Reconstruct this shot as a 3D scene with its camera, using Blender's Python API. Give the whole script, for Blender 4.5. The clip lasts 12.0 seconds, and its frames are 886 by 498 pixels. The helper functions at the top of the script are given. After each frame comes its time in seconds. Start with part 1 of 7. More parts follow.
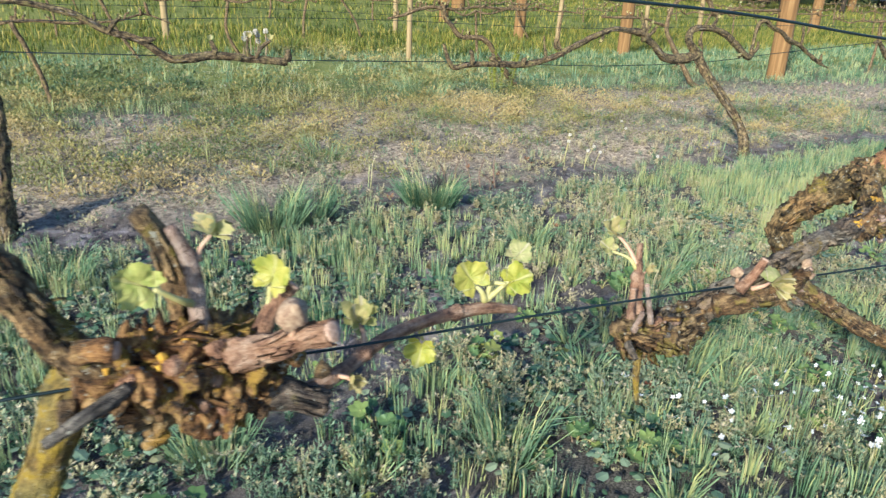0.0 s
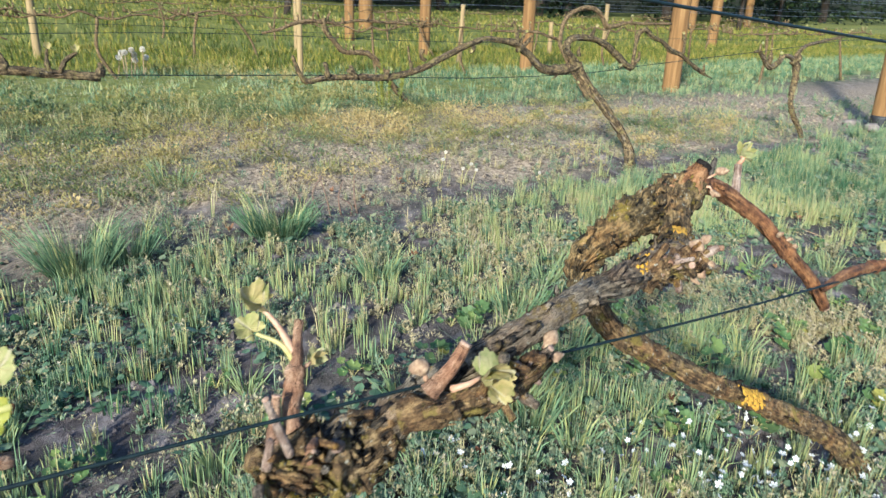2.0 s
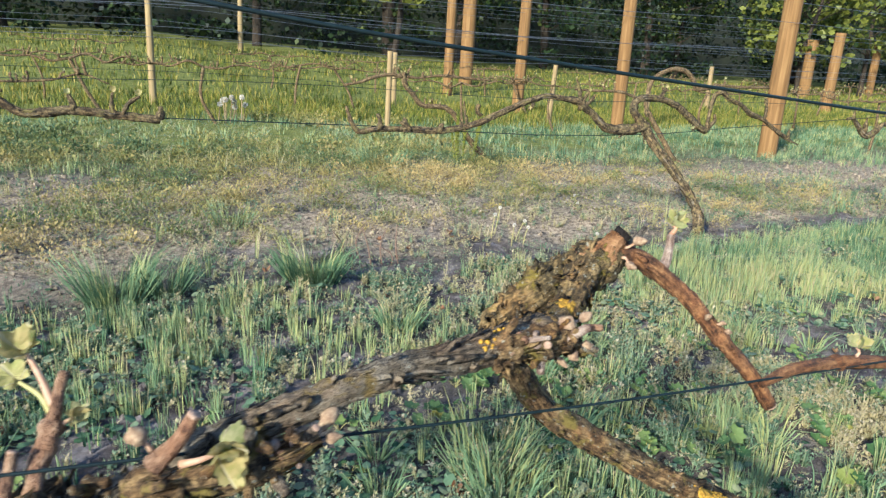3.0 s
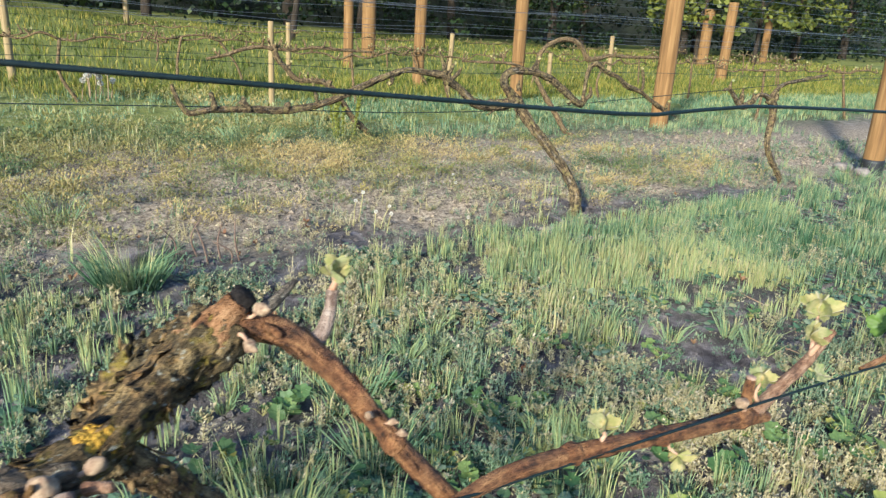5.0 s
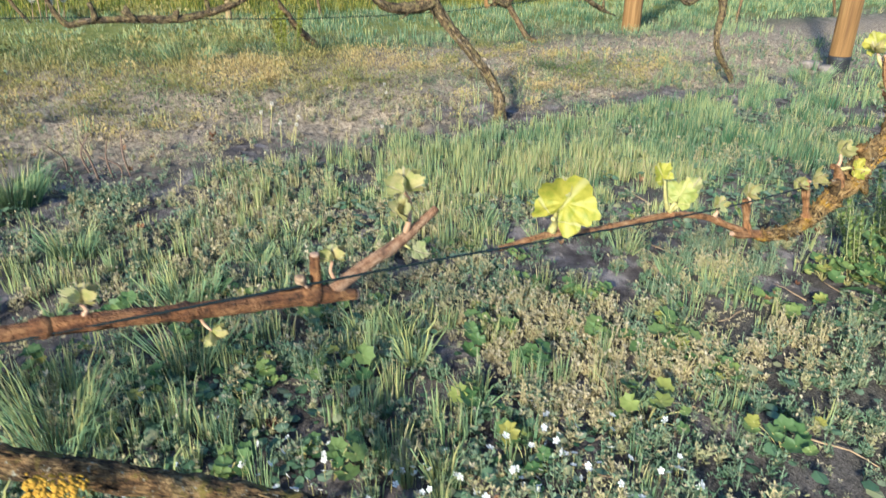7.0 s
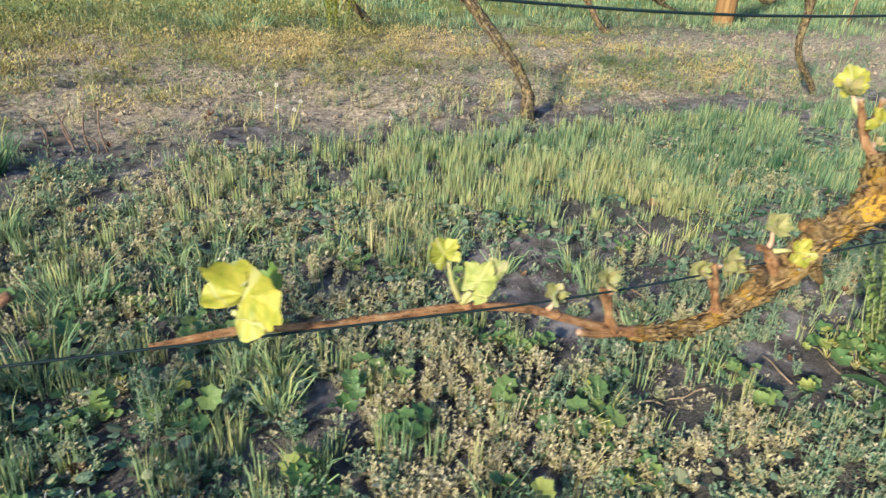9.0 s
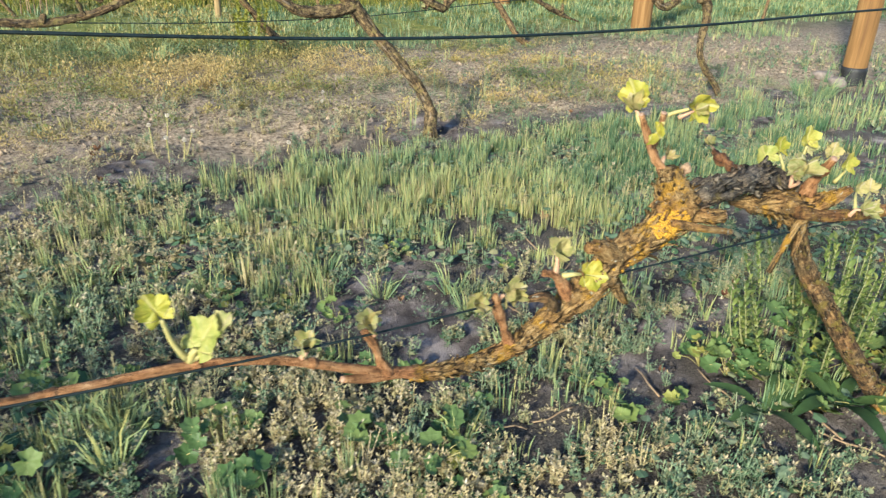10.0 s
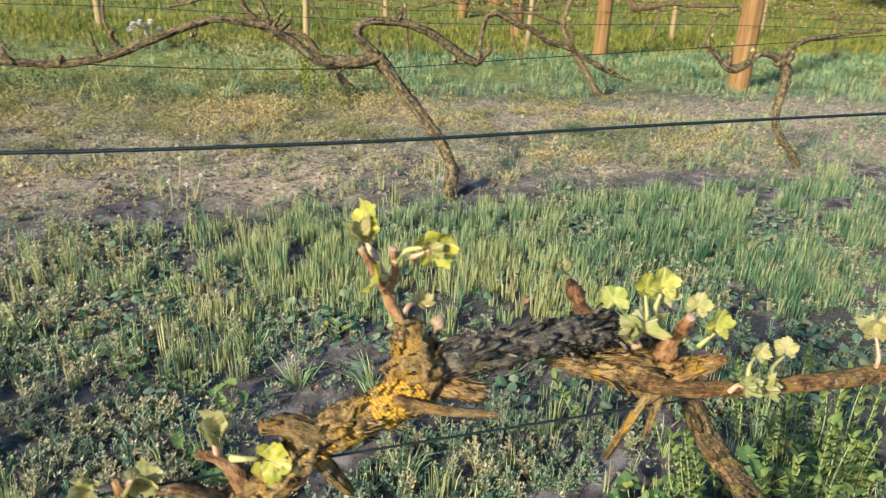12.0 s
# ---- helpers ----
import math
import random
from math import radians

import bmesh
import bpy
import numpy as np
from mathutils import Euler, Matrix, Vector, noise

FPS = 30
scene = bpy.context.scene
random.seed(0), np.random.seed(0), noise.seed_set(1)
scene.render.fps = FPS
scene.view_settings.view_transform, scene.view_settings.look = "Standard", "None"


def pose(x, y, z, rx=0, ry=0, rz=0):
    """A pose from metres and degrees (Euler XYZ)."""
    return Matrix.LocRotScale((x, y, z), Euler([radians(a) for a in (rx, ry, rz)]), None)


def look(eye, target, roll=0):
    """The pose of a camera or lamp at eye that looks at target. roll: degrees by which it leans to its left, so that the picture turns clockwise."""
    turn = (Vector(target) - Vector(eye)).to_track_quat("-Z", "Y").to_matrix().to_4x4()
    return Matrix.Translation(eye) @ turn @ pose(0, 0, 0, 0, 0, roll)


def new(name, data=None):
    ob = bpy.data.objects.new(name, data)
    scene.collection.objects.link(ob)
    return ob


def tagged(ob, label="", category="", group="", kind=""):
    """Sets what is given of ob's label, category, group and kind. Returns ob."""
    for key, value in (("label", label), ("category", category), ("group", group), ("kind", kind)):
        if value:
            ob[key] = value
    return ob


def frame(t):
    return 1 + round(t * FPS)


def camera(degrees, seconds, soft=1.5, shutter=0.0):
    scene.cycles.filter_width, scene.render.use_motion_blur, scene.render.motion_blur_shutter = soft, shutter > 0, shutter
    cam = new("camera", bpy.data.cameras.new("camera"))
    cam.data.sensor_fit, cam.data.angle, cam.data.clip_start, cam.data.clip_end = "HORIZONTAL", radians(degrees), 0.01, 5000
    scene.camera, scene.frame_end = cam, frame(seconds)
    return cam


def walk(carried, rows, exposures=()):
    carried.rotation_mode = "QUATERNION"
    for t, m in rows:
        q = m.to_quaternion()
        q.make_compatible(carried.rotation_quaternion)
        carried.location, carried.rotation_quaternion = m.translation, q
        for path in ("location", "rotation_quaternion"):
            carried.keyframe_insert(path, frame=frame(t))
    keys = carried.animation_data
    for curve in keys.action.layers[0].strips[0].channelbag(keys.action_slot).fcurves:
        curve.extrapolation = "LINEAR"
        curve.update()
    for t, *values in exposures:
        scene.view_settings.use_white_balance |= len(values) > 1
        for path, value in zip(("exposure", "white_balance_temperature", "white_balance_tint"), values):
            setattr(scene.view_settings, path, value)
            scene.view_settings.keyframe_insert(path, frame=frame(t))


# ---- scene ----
cam = camera(64.7, 12.0, soft=1.34, shutter=0.3)
METRES, EYE, TILT, LEAN, TURN = 3.185, 1.06, 1.2, 0.0, -29.445
ROWS = [
    (0.0, 0.0, 0.0, 0.0, 0.96, -22.95, -2.26),
    (0.5, 0.0313, 0.0308, -0.0135, -0.42, -22.25, -2.97),
    (1.0, 0.0575, 0.0658, -0.0186, -2.53, -20.52, -2.55),
    (1.5, 0.081, 0.0894, -0.0233, -6.98, -22.04, -2.9),
    (2.0, 0.1065, 0.1042, -0.0221, -5.24, -21.17, -2.26),
    (2.5, 0.1563, 0.1108, -0.0234, 2.16, -17.87, -3.65),
    (2.7, 0.1729, 0.1098, -0.023, 3.6, -17.2, -3.35),
    (4.3, 0.253, 0.1999, -0.0221, -1.23, -19.07, -2.72),
    (4.5, 0.2596, 0.2069, -0.0238, -2.4, -19.8, -3.27),
    (5.0, 0.2862, 0.217, -0.019, -3.32, -19.12, -3.28),
    (5.5, 0.3306, 0.2128, -0.0113, 1.59, -17.48, -3.2),
    (6.0, 0.3742, 0.206, -0.0089, 2.53, -17.97, -2.34),
    (6.5, 0.4171, 0.2038, -0.0202, 0.36, -21.08, -2.18),
    (7.0, 0.4476, 0.2082, -0.0279, -2.96, -25.8, -1.38),
    (7.2, 0.4566, 0.2211, -0.0312, -1.92, -27.52, -2.13),
    (8.8, 0.5659, 0.3067, -0.029, 4.55, -28.36, -2.29),
    (9.0, 0.5884, 0.3083, -0.0258, 6.18, -27.73, -3.11),
    (9.5, 0.6361, 0.316, -0.0168, 5.1, -25.16, -2.61),
    (10.0, 0.6649, 0.3342, -0.0215, 1.55, -26.39, -1.47),
    (10.5, 0.6999, 0.3817, -0.0226, 1.19, -26.85, -2.54),
    (11.0, 0.7238, 0.4153, -0.0232, 1.03, -27.62, -3.53),
    (11.5, 0.7529, 0.4364, -0.0158, 5.09, -24.57, -2.59),
    (12.0, 0.8087, 0.4379, -0.0117, 11.78, -23.53, -2.15),
]
STOPS, KELVIN, TINT = 1.82, 5020, 4.8
# the near vine row runs along x at y = 0; the rows behind it follow at larger y
walk(cam, [(t, pose(-1.8279, -0.5528, EYE, TILT, LEAN, TURN) @ pose(METRES * x, METRES * y, METRES * z, 90 + pitch, roll, yaw)) for t, x, y, z, yaw, pitch, roll in ROWS],
     exposures=[(0.0, STOPS, KELVIN - 320, TINT + 1), (4.5, STOPS, KELVIN - 240, TINT), (7.0, STOPS, KELVIN - 160, TINT), (9.0, STOPS, KELVIN + 50, TINT), (12.0, STOPS, KELVIN + 180, TINT - 1)])

# ---- light: low evening sun behind the camera, clear sky ----
SUN_AZ, SUN_EL = 214.0, 23.0          # degrees, direction the sun stands in (counter-clockwise from +x)
world = bpy.data.worlds.new("world")
scene.world = world
world.use_nodes = True
wn = world.node_tree.nodes
sky = wn.new("ShaderNodeTexSky")
sky.sky_type, sky.sun_disc = "NISHITA", False
sky.sun_elevation, sky.sun_rotation = radians(SUN_EL), radians(90 - SUN_AZ)
sky.air_density, sky.dust_density, sky.ozone_density = 1.0, 1.0, 1.5
world.node_tree.links.new(sky.outputs[0], wn["Background"].inputs[0])
wn["Background"].inputs[1].default_value = 0.078
sun = new("sun", bpy.data.lights.new("sun", "SUN"))
sun.data.energy, sun.data.angle, sun.data.color = 3.6, radians(4.0), (1.0, 0.8, 0.53)
sx, sy = math.cos(radians(SUN_AZ)), math.sin(radians(SUN_AZ))
sun.matrix_world = look((sx * 20, sy * 20, 20 * math.tan(radians(SUN_EL))), (0, 0, 0))

# ---- numeric helpers ----


def lattice(ix, iy, iz, seed):
    h = (ix * 374761393 + iy * 668265263 + iz * 2147483647 + seed * 144665) & 0xFFFFFFFF
    h = ((h ^ (h >> 13)) * 1274126177) & 0xFFFFFFFF
    return ((h ^ (h >> 16)) & 0xFFFF) / 65535.0


def vnoise(x, y, z, seed=0):
    """Smooth value noise, 0 to 1."""
    x, y, z = np.broadcast_arrays(np.asarray(x, float), np.asarray(y, float), np.asarray(z, float))
    ix, iy, iz = (np.floor(a).astype(np.int64) for a in (x, y, z))
    fx, fy, fz = x - ix, y - iy, z - iz
    fx, fy, fz = (f * f * (3 - 2 * f) for f in (fx, fy, fz))
    out = 0
    for dx in (0, 1):
        for dy in (0, 1):
            for dz in (0, 1):
                w = (fx if dx else 1 - fx) * (fy if dy else 1 - fy) * (fz if dz else 1 - fz)
                out = out + w * lattice(ix + dx, iy + dy, iz + dz, seed)
    return out


def fbm(x, y, z=0.0, seed=0, octaves=3):
    total, amp, norm = 0, 1.0, 0
    for o in range(octaves):
        total = total + amp * vnoise(np.asarray(x) * 2 ** o, np.asarray(y) * 2 ** o, np.asarray(z) * 2 ** o, seed + o)
        norm += amp
        amp *= 0.5
    return total / norm


def ramp(x, a, b):
    t = np.clip((x - a) / (b - a), 0, 1)
    return t * t * (3 - 2 * t)


def band(x, a, b, soft=0.25):
    return ramp(x, a - soft, a + soft) * (1 - ramp(x, b - soft, b + soft))


def mesh_of(name, verts, faces, material, uv=None, tint=None, smooth=True):
    """A mesh from vertex and face arrays (all triangles or all quads); uv per corner, tint per vertex."""
    verts, faces = np.asarray(verts, np.float32), np.asarray(faces, np.int32)
    k = faces.shape[1]
    me = bpy.data.meshes.new(name)
    me.vertices.add(len(verts))
    me.vertices.foreach_set("co", verts.ravel())
    me.loops.add(faces.size)
    me.loops.foreach_set("vertex_index", faces.ravel())
    me.polygons.add(len(faces))
    me.polygons.foreach_set("loop_start", np.arange(0, faces.size, k, dtype=np.int32))
    me.polygons.foreach_set("use_smooth", np.full(len(faces), smooth, bool))
    if uv is not None:
        me.uv_layers.new(name="UVMap").data.foreach_set("uv", np.asarray(uv, np.float32).ravel())
    if tint is not None:
        me.attributes.new("tint", "FLOAT", "POINT").data.foreach_set("value", np.asarray(tint, np.float32))
    me.materials.append(material)
    me.update(calc_edges=True)
    me.validate()
    return me


def thing(name, at, label, category, group="", kind=""):
    ob = new(name)
    ob.empty_display_size = 0.05
    ob.location = at
    return tagged(ob, label, category, group, kind)


def part(name, shape, material, parent, label="", **more):
    """Link arrays (verts, faces[, uv]) given in world metres as one mesh under a thing."""
    verts, faces = shape[0], shape[1]
    uv = shape[2] if len(shape) > 2 else None
    base = parent.location if parent.parent is None else parent.parent.location
    ob = new(name, mesh_of(name, np.asarray(verts) - np.array(base), faces, material, uv, **more))
    ob.parent = parent
    return tagged(ob, label)


def joined(shapes):
    vs, fs, us, k = [], [], [], 0
    for s in shapes:
        vs.append(s[0])
        fs.append(np.asarray(s[1]) + k)
        k += len(s[0])
        if len(s) > 2:
            us.append(np.asarray(s[2]).reshape(-1, 2))
    return (np.concatenate(vs), np.concatenate(fs)) + ((np.concatenate(us),) if us else ())


def smooth_line(points, step):
    """Catmull-Rom through control points of any width, resampled about every step metres."""
    p = np.asarray(points, float)
    p = np.vstack([2 * p[0] - p[1], p, 2 * p[-1] - p[-2]])
    out = []
    for i in range(1, len(p) - 2):
        n = max(2, int(np.linalg.norm(p[i + 1, :3] - p[i, :3]) / step))
        t = np.linspace(0, 1, n, endpoint=False)[:, None]
        a, b, c, d = p[i - 1], p[i], p[i + 1], p[i + 2]
        out.append(0.5 * (2 * b + (c - a) * t + (2 * a - 5 * b + 4 * c - d) * t ** 2 + (3 * b - a - 3 * c + d) * t ** 3))
    out.append(p[-2][None])
    return np.vstack(out)


def frames_along(c):
    tan = np.gradient(c, axis=0)
    tan /= np.linalg.norm(tan, axis=1)[:, None] + 1e-12
    ref = np.array([0, 0, 1.0]) if abs(tan[0][2]) < 0.9 else np.array([1.0, 0, 0])
    a = np.empty_like(c)
    for i, t in enumerate(tan):
        ref = ref - t * (ref @ t)
        ref /= np.linalg.norm(ref)
        a[i] = ref
    return tan, a, np.cross(tan, a)


def tube(points, segs=20, step=0.005, bark=0.0, lumps=0.0, seed=0, tip=1.0, furrow=3.0, run=16.0):
    """A branch through (x, y, z, radius): furrowed along its length by bark, knobbly by lumps, ends closed. Quads with uv in metres."""
    line = smooth_line(points, step)
    c, r = line[:, :3], np.clip(line[:, 3], 0.0005, None)
    tan, a, b = frames_along(c)
    s = np.concatenate([[0], np.cumsum(np.linalg.norm(np.diff(c, axis=0), axis=1))])
    th = np.linspace(0, 2 * np.pi, segs, endpoint=False)
    ct, st = np.cos(th)[None, :], np.sin(th)[None, :]
    twist = s[:, None] * 3.5
    cw, sw = np.cos(th[None, :] + twist), np.sin(th[None, :] + twist)
    rel = np.ones((len(s), segs))
    if bark:
        ridge = np.abs(fbm(cw * furrow, sw * furrow, s[:, None] * run, seed + 11, 3) * 2 - 1)
        fine = vnoise(cw * furrow * 2.6, sw * furrow * 2.6, s[:, None] * run * 3.2, seed + 17)
        rel += bark * (0.9 - 2.2 * ridge) + bark * 0.6 * (fine - 0.5)
    if lumps:
        rr = r[:, None]
        px, py, pz = (c[:, k:k + 1] + rr * (a[:, k:k + 1] * ct + b[:, k:k + 1] * st) for k in range(3))
        rel += lumps * ((fbm(px * 55, py * 55, pz * 55, seed + 23, 3) * 2 - 1) * 1.6 + (fbm(px * 170, py * 170, pz * 170, seed + 29, 2) - 0.5) * 1.5)
    rr = r[:, None] * rel
    v = c[:, None, :] + rr[..., None] * (a[:, None, :] * ct[..., None] + b[:, None, :] * st[..., None])
    n = len(s)
    ends = np.stack([c[0] - tan[0] * r[0] * 0.25 * tip, c[-1] + tan[-1] * r[-1] * 0.25 * tip])
    verts = np.vstack([v.reshape(-1, 3), ends])
    i, j = np.meshgrid(np.arange(n - 1), np.arange(segs), indexing="ij")
    j2 = (j + 1) % segs
    faces = np.stack([i * segs + j, i * segs + j2, (i + 1) * segs + j2, (i + 1) * segs + j], -1).reshape(-1, 4)
    circ = 2 * np.pi * float(np.mean(r))
    uj, uj2 = j / segs * circ, (j + 1) / segs * circ
    uv = np.stack([np.stack([uj, s[i]], -1), np.stack([uj2, s[i]], -1), np.stack([uj2, s[i + 1]], -1), np.stack([uj, s[i + 1]], -1)], 2).reshape(-1, 2)
    h = np.arange(0, segs, 2)
    cap0 = np.stack([np.full(len(h), n * segs), (h + 2) % segs, (h + 1) % segs, h], -1)
    cap1 = np.stack([np.full(len(h), n * segs + 1), (n - 1) * segs + h, (n - 1) * segs + (h + 1) % segs, (n - 1) * segs + (h + 2) % segs], -1)
    uvc = np.tile([[0.0, 0.0], [0.004, 0.0], [0.004, 0.004], [0.0, 0.004]], (2 * len(h), 1))
    return verts, np.vstack([faces, cap0, cap1]), np.vstack([uv, uvc])


def strips(points, count, seed, length=(0.02, 0.08), width=(0.002, 0.007), lift=0.45):
    """Loose bark strips that lie along a branch and stand off at one end: thin closed plates."""
    g = np.random.default_rng(seed)
    line = smooth_line(points, 0.004)
    c, r = line[:, :3], line[:, 3]
    tan, a, b = frames_along(c)
    s = np.concatenate([[0], np.cumsum(np.linalg.norm(np.diff(c, axis=0), axis=1))])
    shapes = []
    for _ in range(count):
        s0, ln, w = g.uniform(0, s[-1] * 0.9), g.uniform(*length), g.uniform(*width)
        th, th1 = g.uniform(0, 2 * np.pi), g.uniform(-0.3, 0.3)
        q = np.linspace(0, 1, 6)
        idx = np.clip(np.searchsorted(s, s0 + q * ln), 0, len(s) - 1)
        rise = 1.02 + lift * g.uniform(0.2, 1.0) * q ** 2 + 0.08 * np.sin(q * 7 + th)
        ang = th + th1 * q
        out = a[idx] * np.cos(ang)[:, None] + b[idx] * np.sin(ang)[:, None]
        side = np.cross(tan[idx], out)
        mid = c[idx] + out * (r[idx] * rise)[:, None]
        ww = (w * (0.35 + 0.65 * np.sin(np.pi * (0.12 + 0.8 * q))))[:, None]
        th_ = 0.0012
        rows_ = [mid - side * ww, mid + out * 0.0006, mid + side * ww, mid - out * th_]
        v = np.stack(rows_, 1).reshape(-1, 3)
        f = []
        for i in range(5):
            for k in range(4):
                f.append((i * 4 + k, i * 4 + (k + 1) % 4, (i + 1) * 4 + (k + 1) % 4, (i + 1) * 4 + k))
        f += [(3, 2, 1, 0), (20, 21, 22, 23)]
        f = np.array(f)
        uvq = np.stack([(f % 4) * w, (f // 4) * ln / 5], -1).reshape(-1, 2)
        shapes.append((v, f, uvq))
    return joined(shapes)


def crust(points, count, spread, size, seed, toward=None):
    """Lichen: many small flattened lumps on the bark round a stretch of a branch."""
    g = np.random.default_rng(seed)
    line = smooth_line(points, 0.003)
    c, r = line[:, :3], line[:, 3]
    tan, a, b = frames_along(c)
    shapes = []
    base_ang = g.uniform(0, 6.28)
    for _ in range(count):
        i = g.integers(0, len(c))
        ang = (base_ang if toward is None else math.atan2(float(b[i] @ np.array(toward)), float(a[i] @ np.array(toward)))) + g.normal(0, spread)
        out = a[i] * np.cos(ang) + b[i] * np.sin(ang)
        side = np.cross(tan[i], out)
        rad, k = g.uniform(*size) * 1.7, 7
        o = c[i] + out * r[i] * g.uniform(1.0, 1.08)
        t = np.linspace(0, 2 * np.pi, k, endpoint=False)
        wob = rad * g.uniform(0.6, 1.3, k)
        low = o + (np.cos(t) * wob)[:, None] * tan[i] + (np.sin(t) * wob)[:, None] * side - out * 0.002
        mid = o + (np.cos(t) * wob * 0.75)[:, None] * tan[i] + (np.sin(t) * wob * 0.75)[:, None] * side + out * (rad * g.uniform(0.04, 0.2, k))[:, None]
        v = np.vstack([low, mid, o + out * rad * 0.15])
        f = [(j, (j + 1) % k, k + (j + 1) % k) for j in range(k)] + [(j, k + (j + 1) % k, k + j) for j in range(k)] + [(k + j, k + (j + 1) % k, 2 * k) for j in range(k)]
        shapes.append((v, np.array(f)))
    return joined(shapes)


# ---- materials ----
def material(name):
    m = bpy.data.materials.new(name)
    m.use_nodes = True
    nt = m.node_tree
    return m, nt.nodes, nt.links, nt.nodes["Principled BSDF"]


def colour_ramp(nodes, stops):
    r = nodes.new("ShaderNodeValToRGB")
    e = r.color_ramp.elements
    while len(e) < len(stops):
        e.new(0.5)
    for k, (p, c) in enumerate(stops):
        e[k].position, e[k].color = p, (*c, 1)
    return r


def noise_node(nodes, links, vec, scale, detail=4, rough=0.55, stretch=None):
    if stretch:
        mp = nodes.new("ShaderNodeMapping")
        mp.inputs["Scale"].default_value = stretch
        links.new(vec, mp.inputs[0])
        vec = mp.outputs[0]
    n = nodes.new("ShaderNodeTexNoise")
    n.inputs["Scale"].default_value, n.inputs["Detail"].default_value, n.inputs["Roughness"].default_value = scale, detail, rough
    links.new(vec, n.inputs["Vector"])
    return n


def mix_colour(nodes, links, fac, a, b, mode="MIX"):
    m = nodes.new("ShaderNodeMix")
    m.data_type, m.blend_type = "RGBA", mode
    for sock, val in ((m.inputs[0], fac), (m.inputs[6], a), (m.inputs[7], b)):
        if isinstance(val, (int, float)):
            sock.default_value = val
        elif isinstance(val, tuple):
            sock.default_value = (*val, 1)
        else:
            links.new(val, sock)
    return m.outputs[2]


def bump(nodes, links, bsdf, height, strength, dist):
    b = nodes.new("ShaderNodeBump")
    b.inputs["Strength"].default_value, b.inputs["Distance"].default_value = strength, dist
    links.new(height, b.inputs["Height"])
    links.new(b.outputs[0], bsdf.inputs["Normal"])


def bark_material(name, dark, mid, light, moss=None, moss_at=0.62, fibres=(260, 34, 1), rough=0.9, pieces=False, drifts=0.55, flecks=False):
    """Fibrous bark along the branch's length; pieces: loose strips that differ from one another."""
    m, nodes, links, bsdf = material(name)
    uvn = nodes.new("ShaderNodeUVMap")
    geo = nodes.new("ShaderNodeNewGeometry")
    fine = noise_node(nodes, links, uvn.outputs[0], 1.0, 6, 0.68, fibres)
    wide = noise_node(nodes, links, geo.outputs["Position"], 58, 6, 0.72)
    half = nodes.new("ShaderNodeMath")
    half.operation = "MULTIPLY"
    links.new(fine.outputs[0], half.inputs[0])
    half.inputs[1].default_value = 0.62
    grain = noise_node(nodes, links, geo.outputs["Position"], 420, 3, 0.6)
    total = nodes.new("ShaderNodeMath")
    total.operation = "MULTIPLY_ADD"
    links.new(wide.outputs[0], total.inputs[0])
    total.inputs[1].default_value = 0.78
    links.new(half.outputs[0], total.inputs[2])
    last = total.outputs[0]
    if pieces:
        more = nodes.new("ShaderNodeMath")
        more.operation = "MULTIPLY_ADD"
        links.new(geo.outputs["Random Per Island"], more.inputs[0])
        more.inputs[1].default_value = 0.3
        links.new(last, more.inputs[2])
        less = nodes.new("ShaderNodeMath")
        less.operation = "SUBTRACT"
        links.new(more.outputs[0], less.inputs[0])
        less.inputs[1].default_value = 0.15
        last = less.outputs[0]
    r = colour_ramp(nodes, [(0.56, dark), (0.69, mid), (0.84, light)])
    links.new(last, r.inputs[0])
    drift = noise_node(nodes, links, geo.outputs["Position"], 17, 3, 0.6)
    hue = colour_ramp(nodes, [(0.36, (0.82, 0.9, 1.0)), (0.5, (1.0, 0.95, 0.85)), (0.64, (1.0, 0.72, 0.5))])
    links.new(drift.outputs[0], hue.inputs[0])
    col = mix_colour(nodes, links, drifts, r.outputs[0], hue.outputs[0], "MULTIPLY")
    if moss:
        spots = noise_node(nodes, links, geo.outputs["Position"], 30, 6, 0.7)
        mr = colour_ramp(nodes, [(moss_at - 0.03, (0, 0, 0)), (moss_at + 0.05, (1, 1, 1))])
        links.new(spots.outputs[0], mr.inputs[0])
        col = mix_colour(nodes, links, mr.outputs[0], col, moss)
    if flecks:
        dots = noise_node(nodes, links, geo.outputs["Position"], 130, 3, 0.6)
        dr = colour_ramp(nodes, [(0.63, (0, 0, 0)), (0.68, (1, 1, 1))])
        links.new(dots.outputs[0], dr.inputs[0])
        col = mix_colour(nodes, links, dr.outputs[0], col, (0.2604, 0.2418, 0.1798))
    links.new(col, bsdf.inputs["Base Color"])
    bsdf.inputs["Roughness"].default_value = rough
    bsdf.inputs["Specular IOR Level"].default_value = 0.25
    h = nodes.new("ShaderNodeMath")
    links.new(fine.outputs[0], h.inputs[0])
    links.new(grain.outputs[0], h.inputs[1])
    bump(nodes, links, bsdf, h.outputs[0], 1.0, 0.005)
    return m


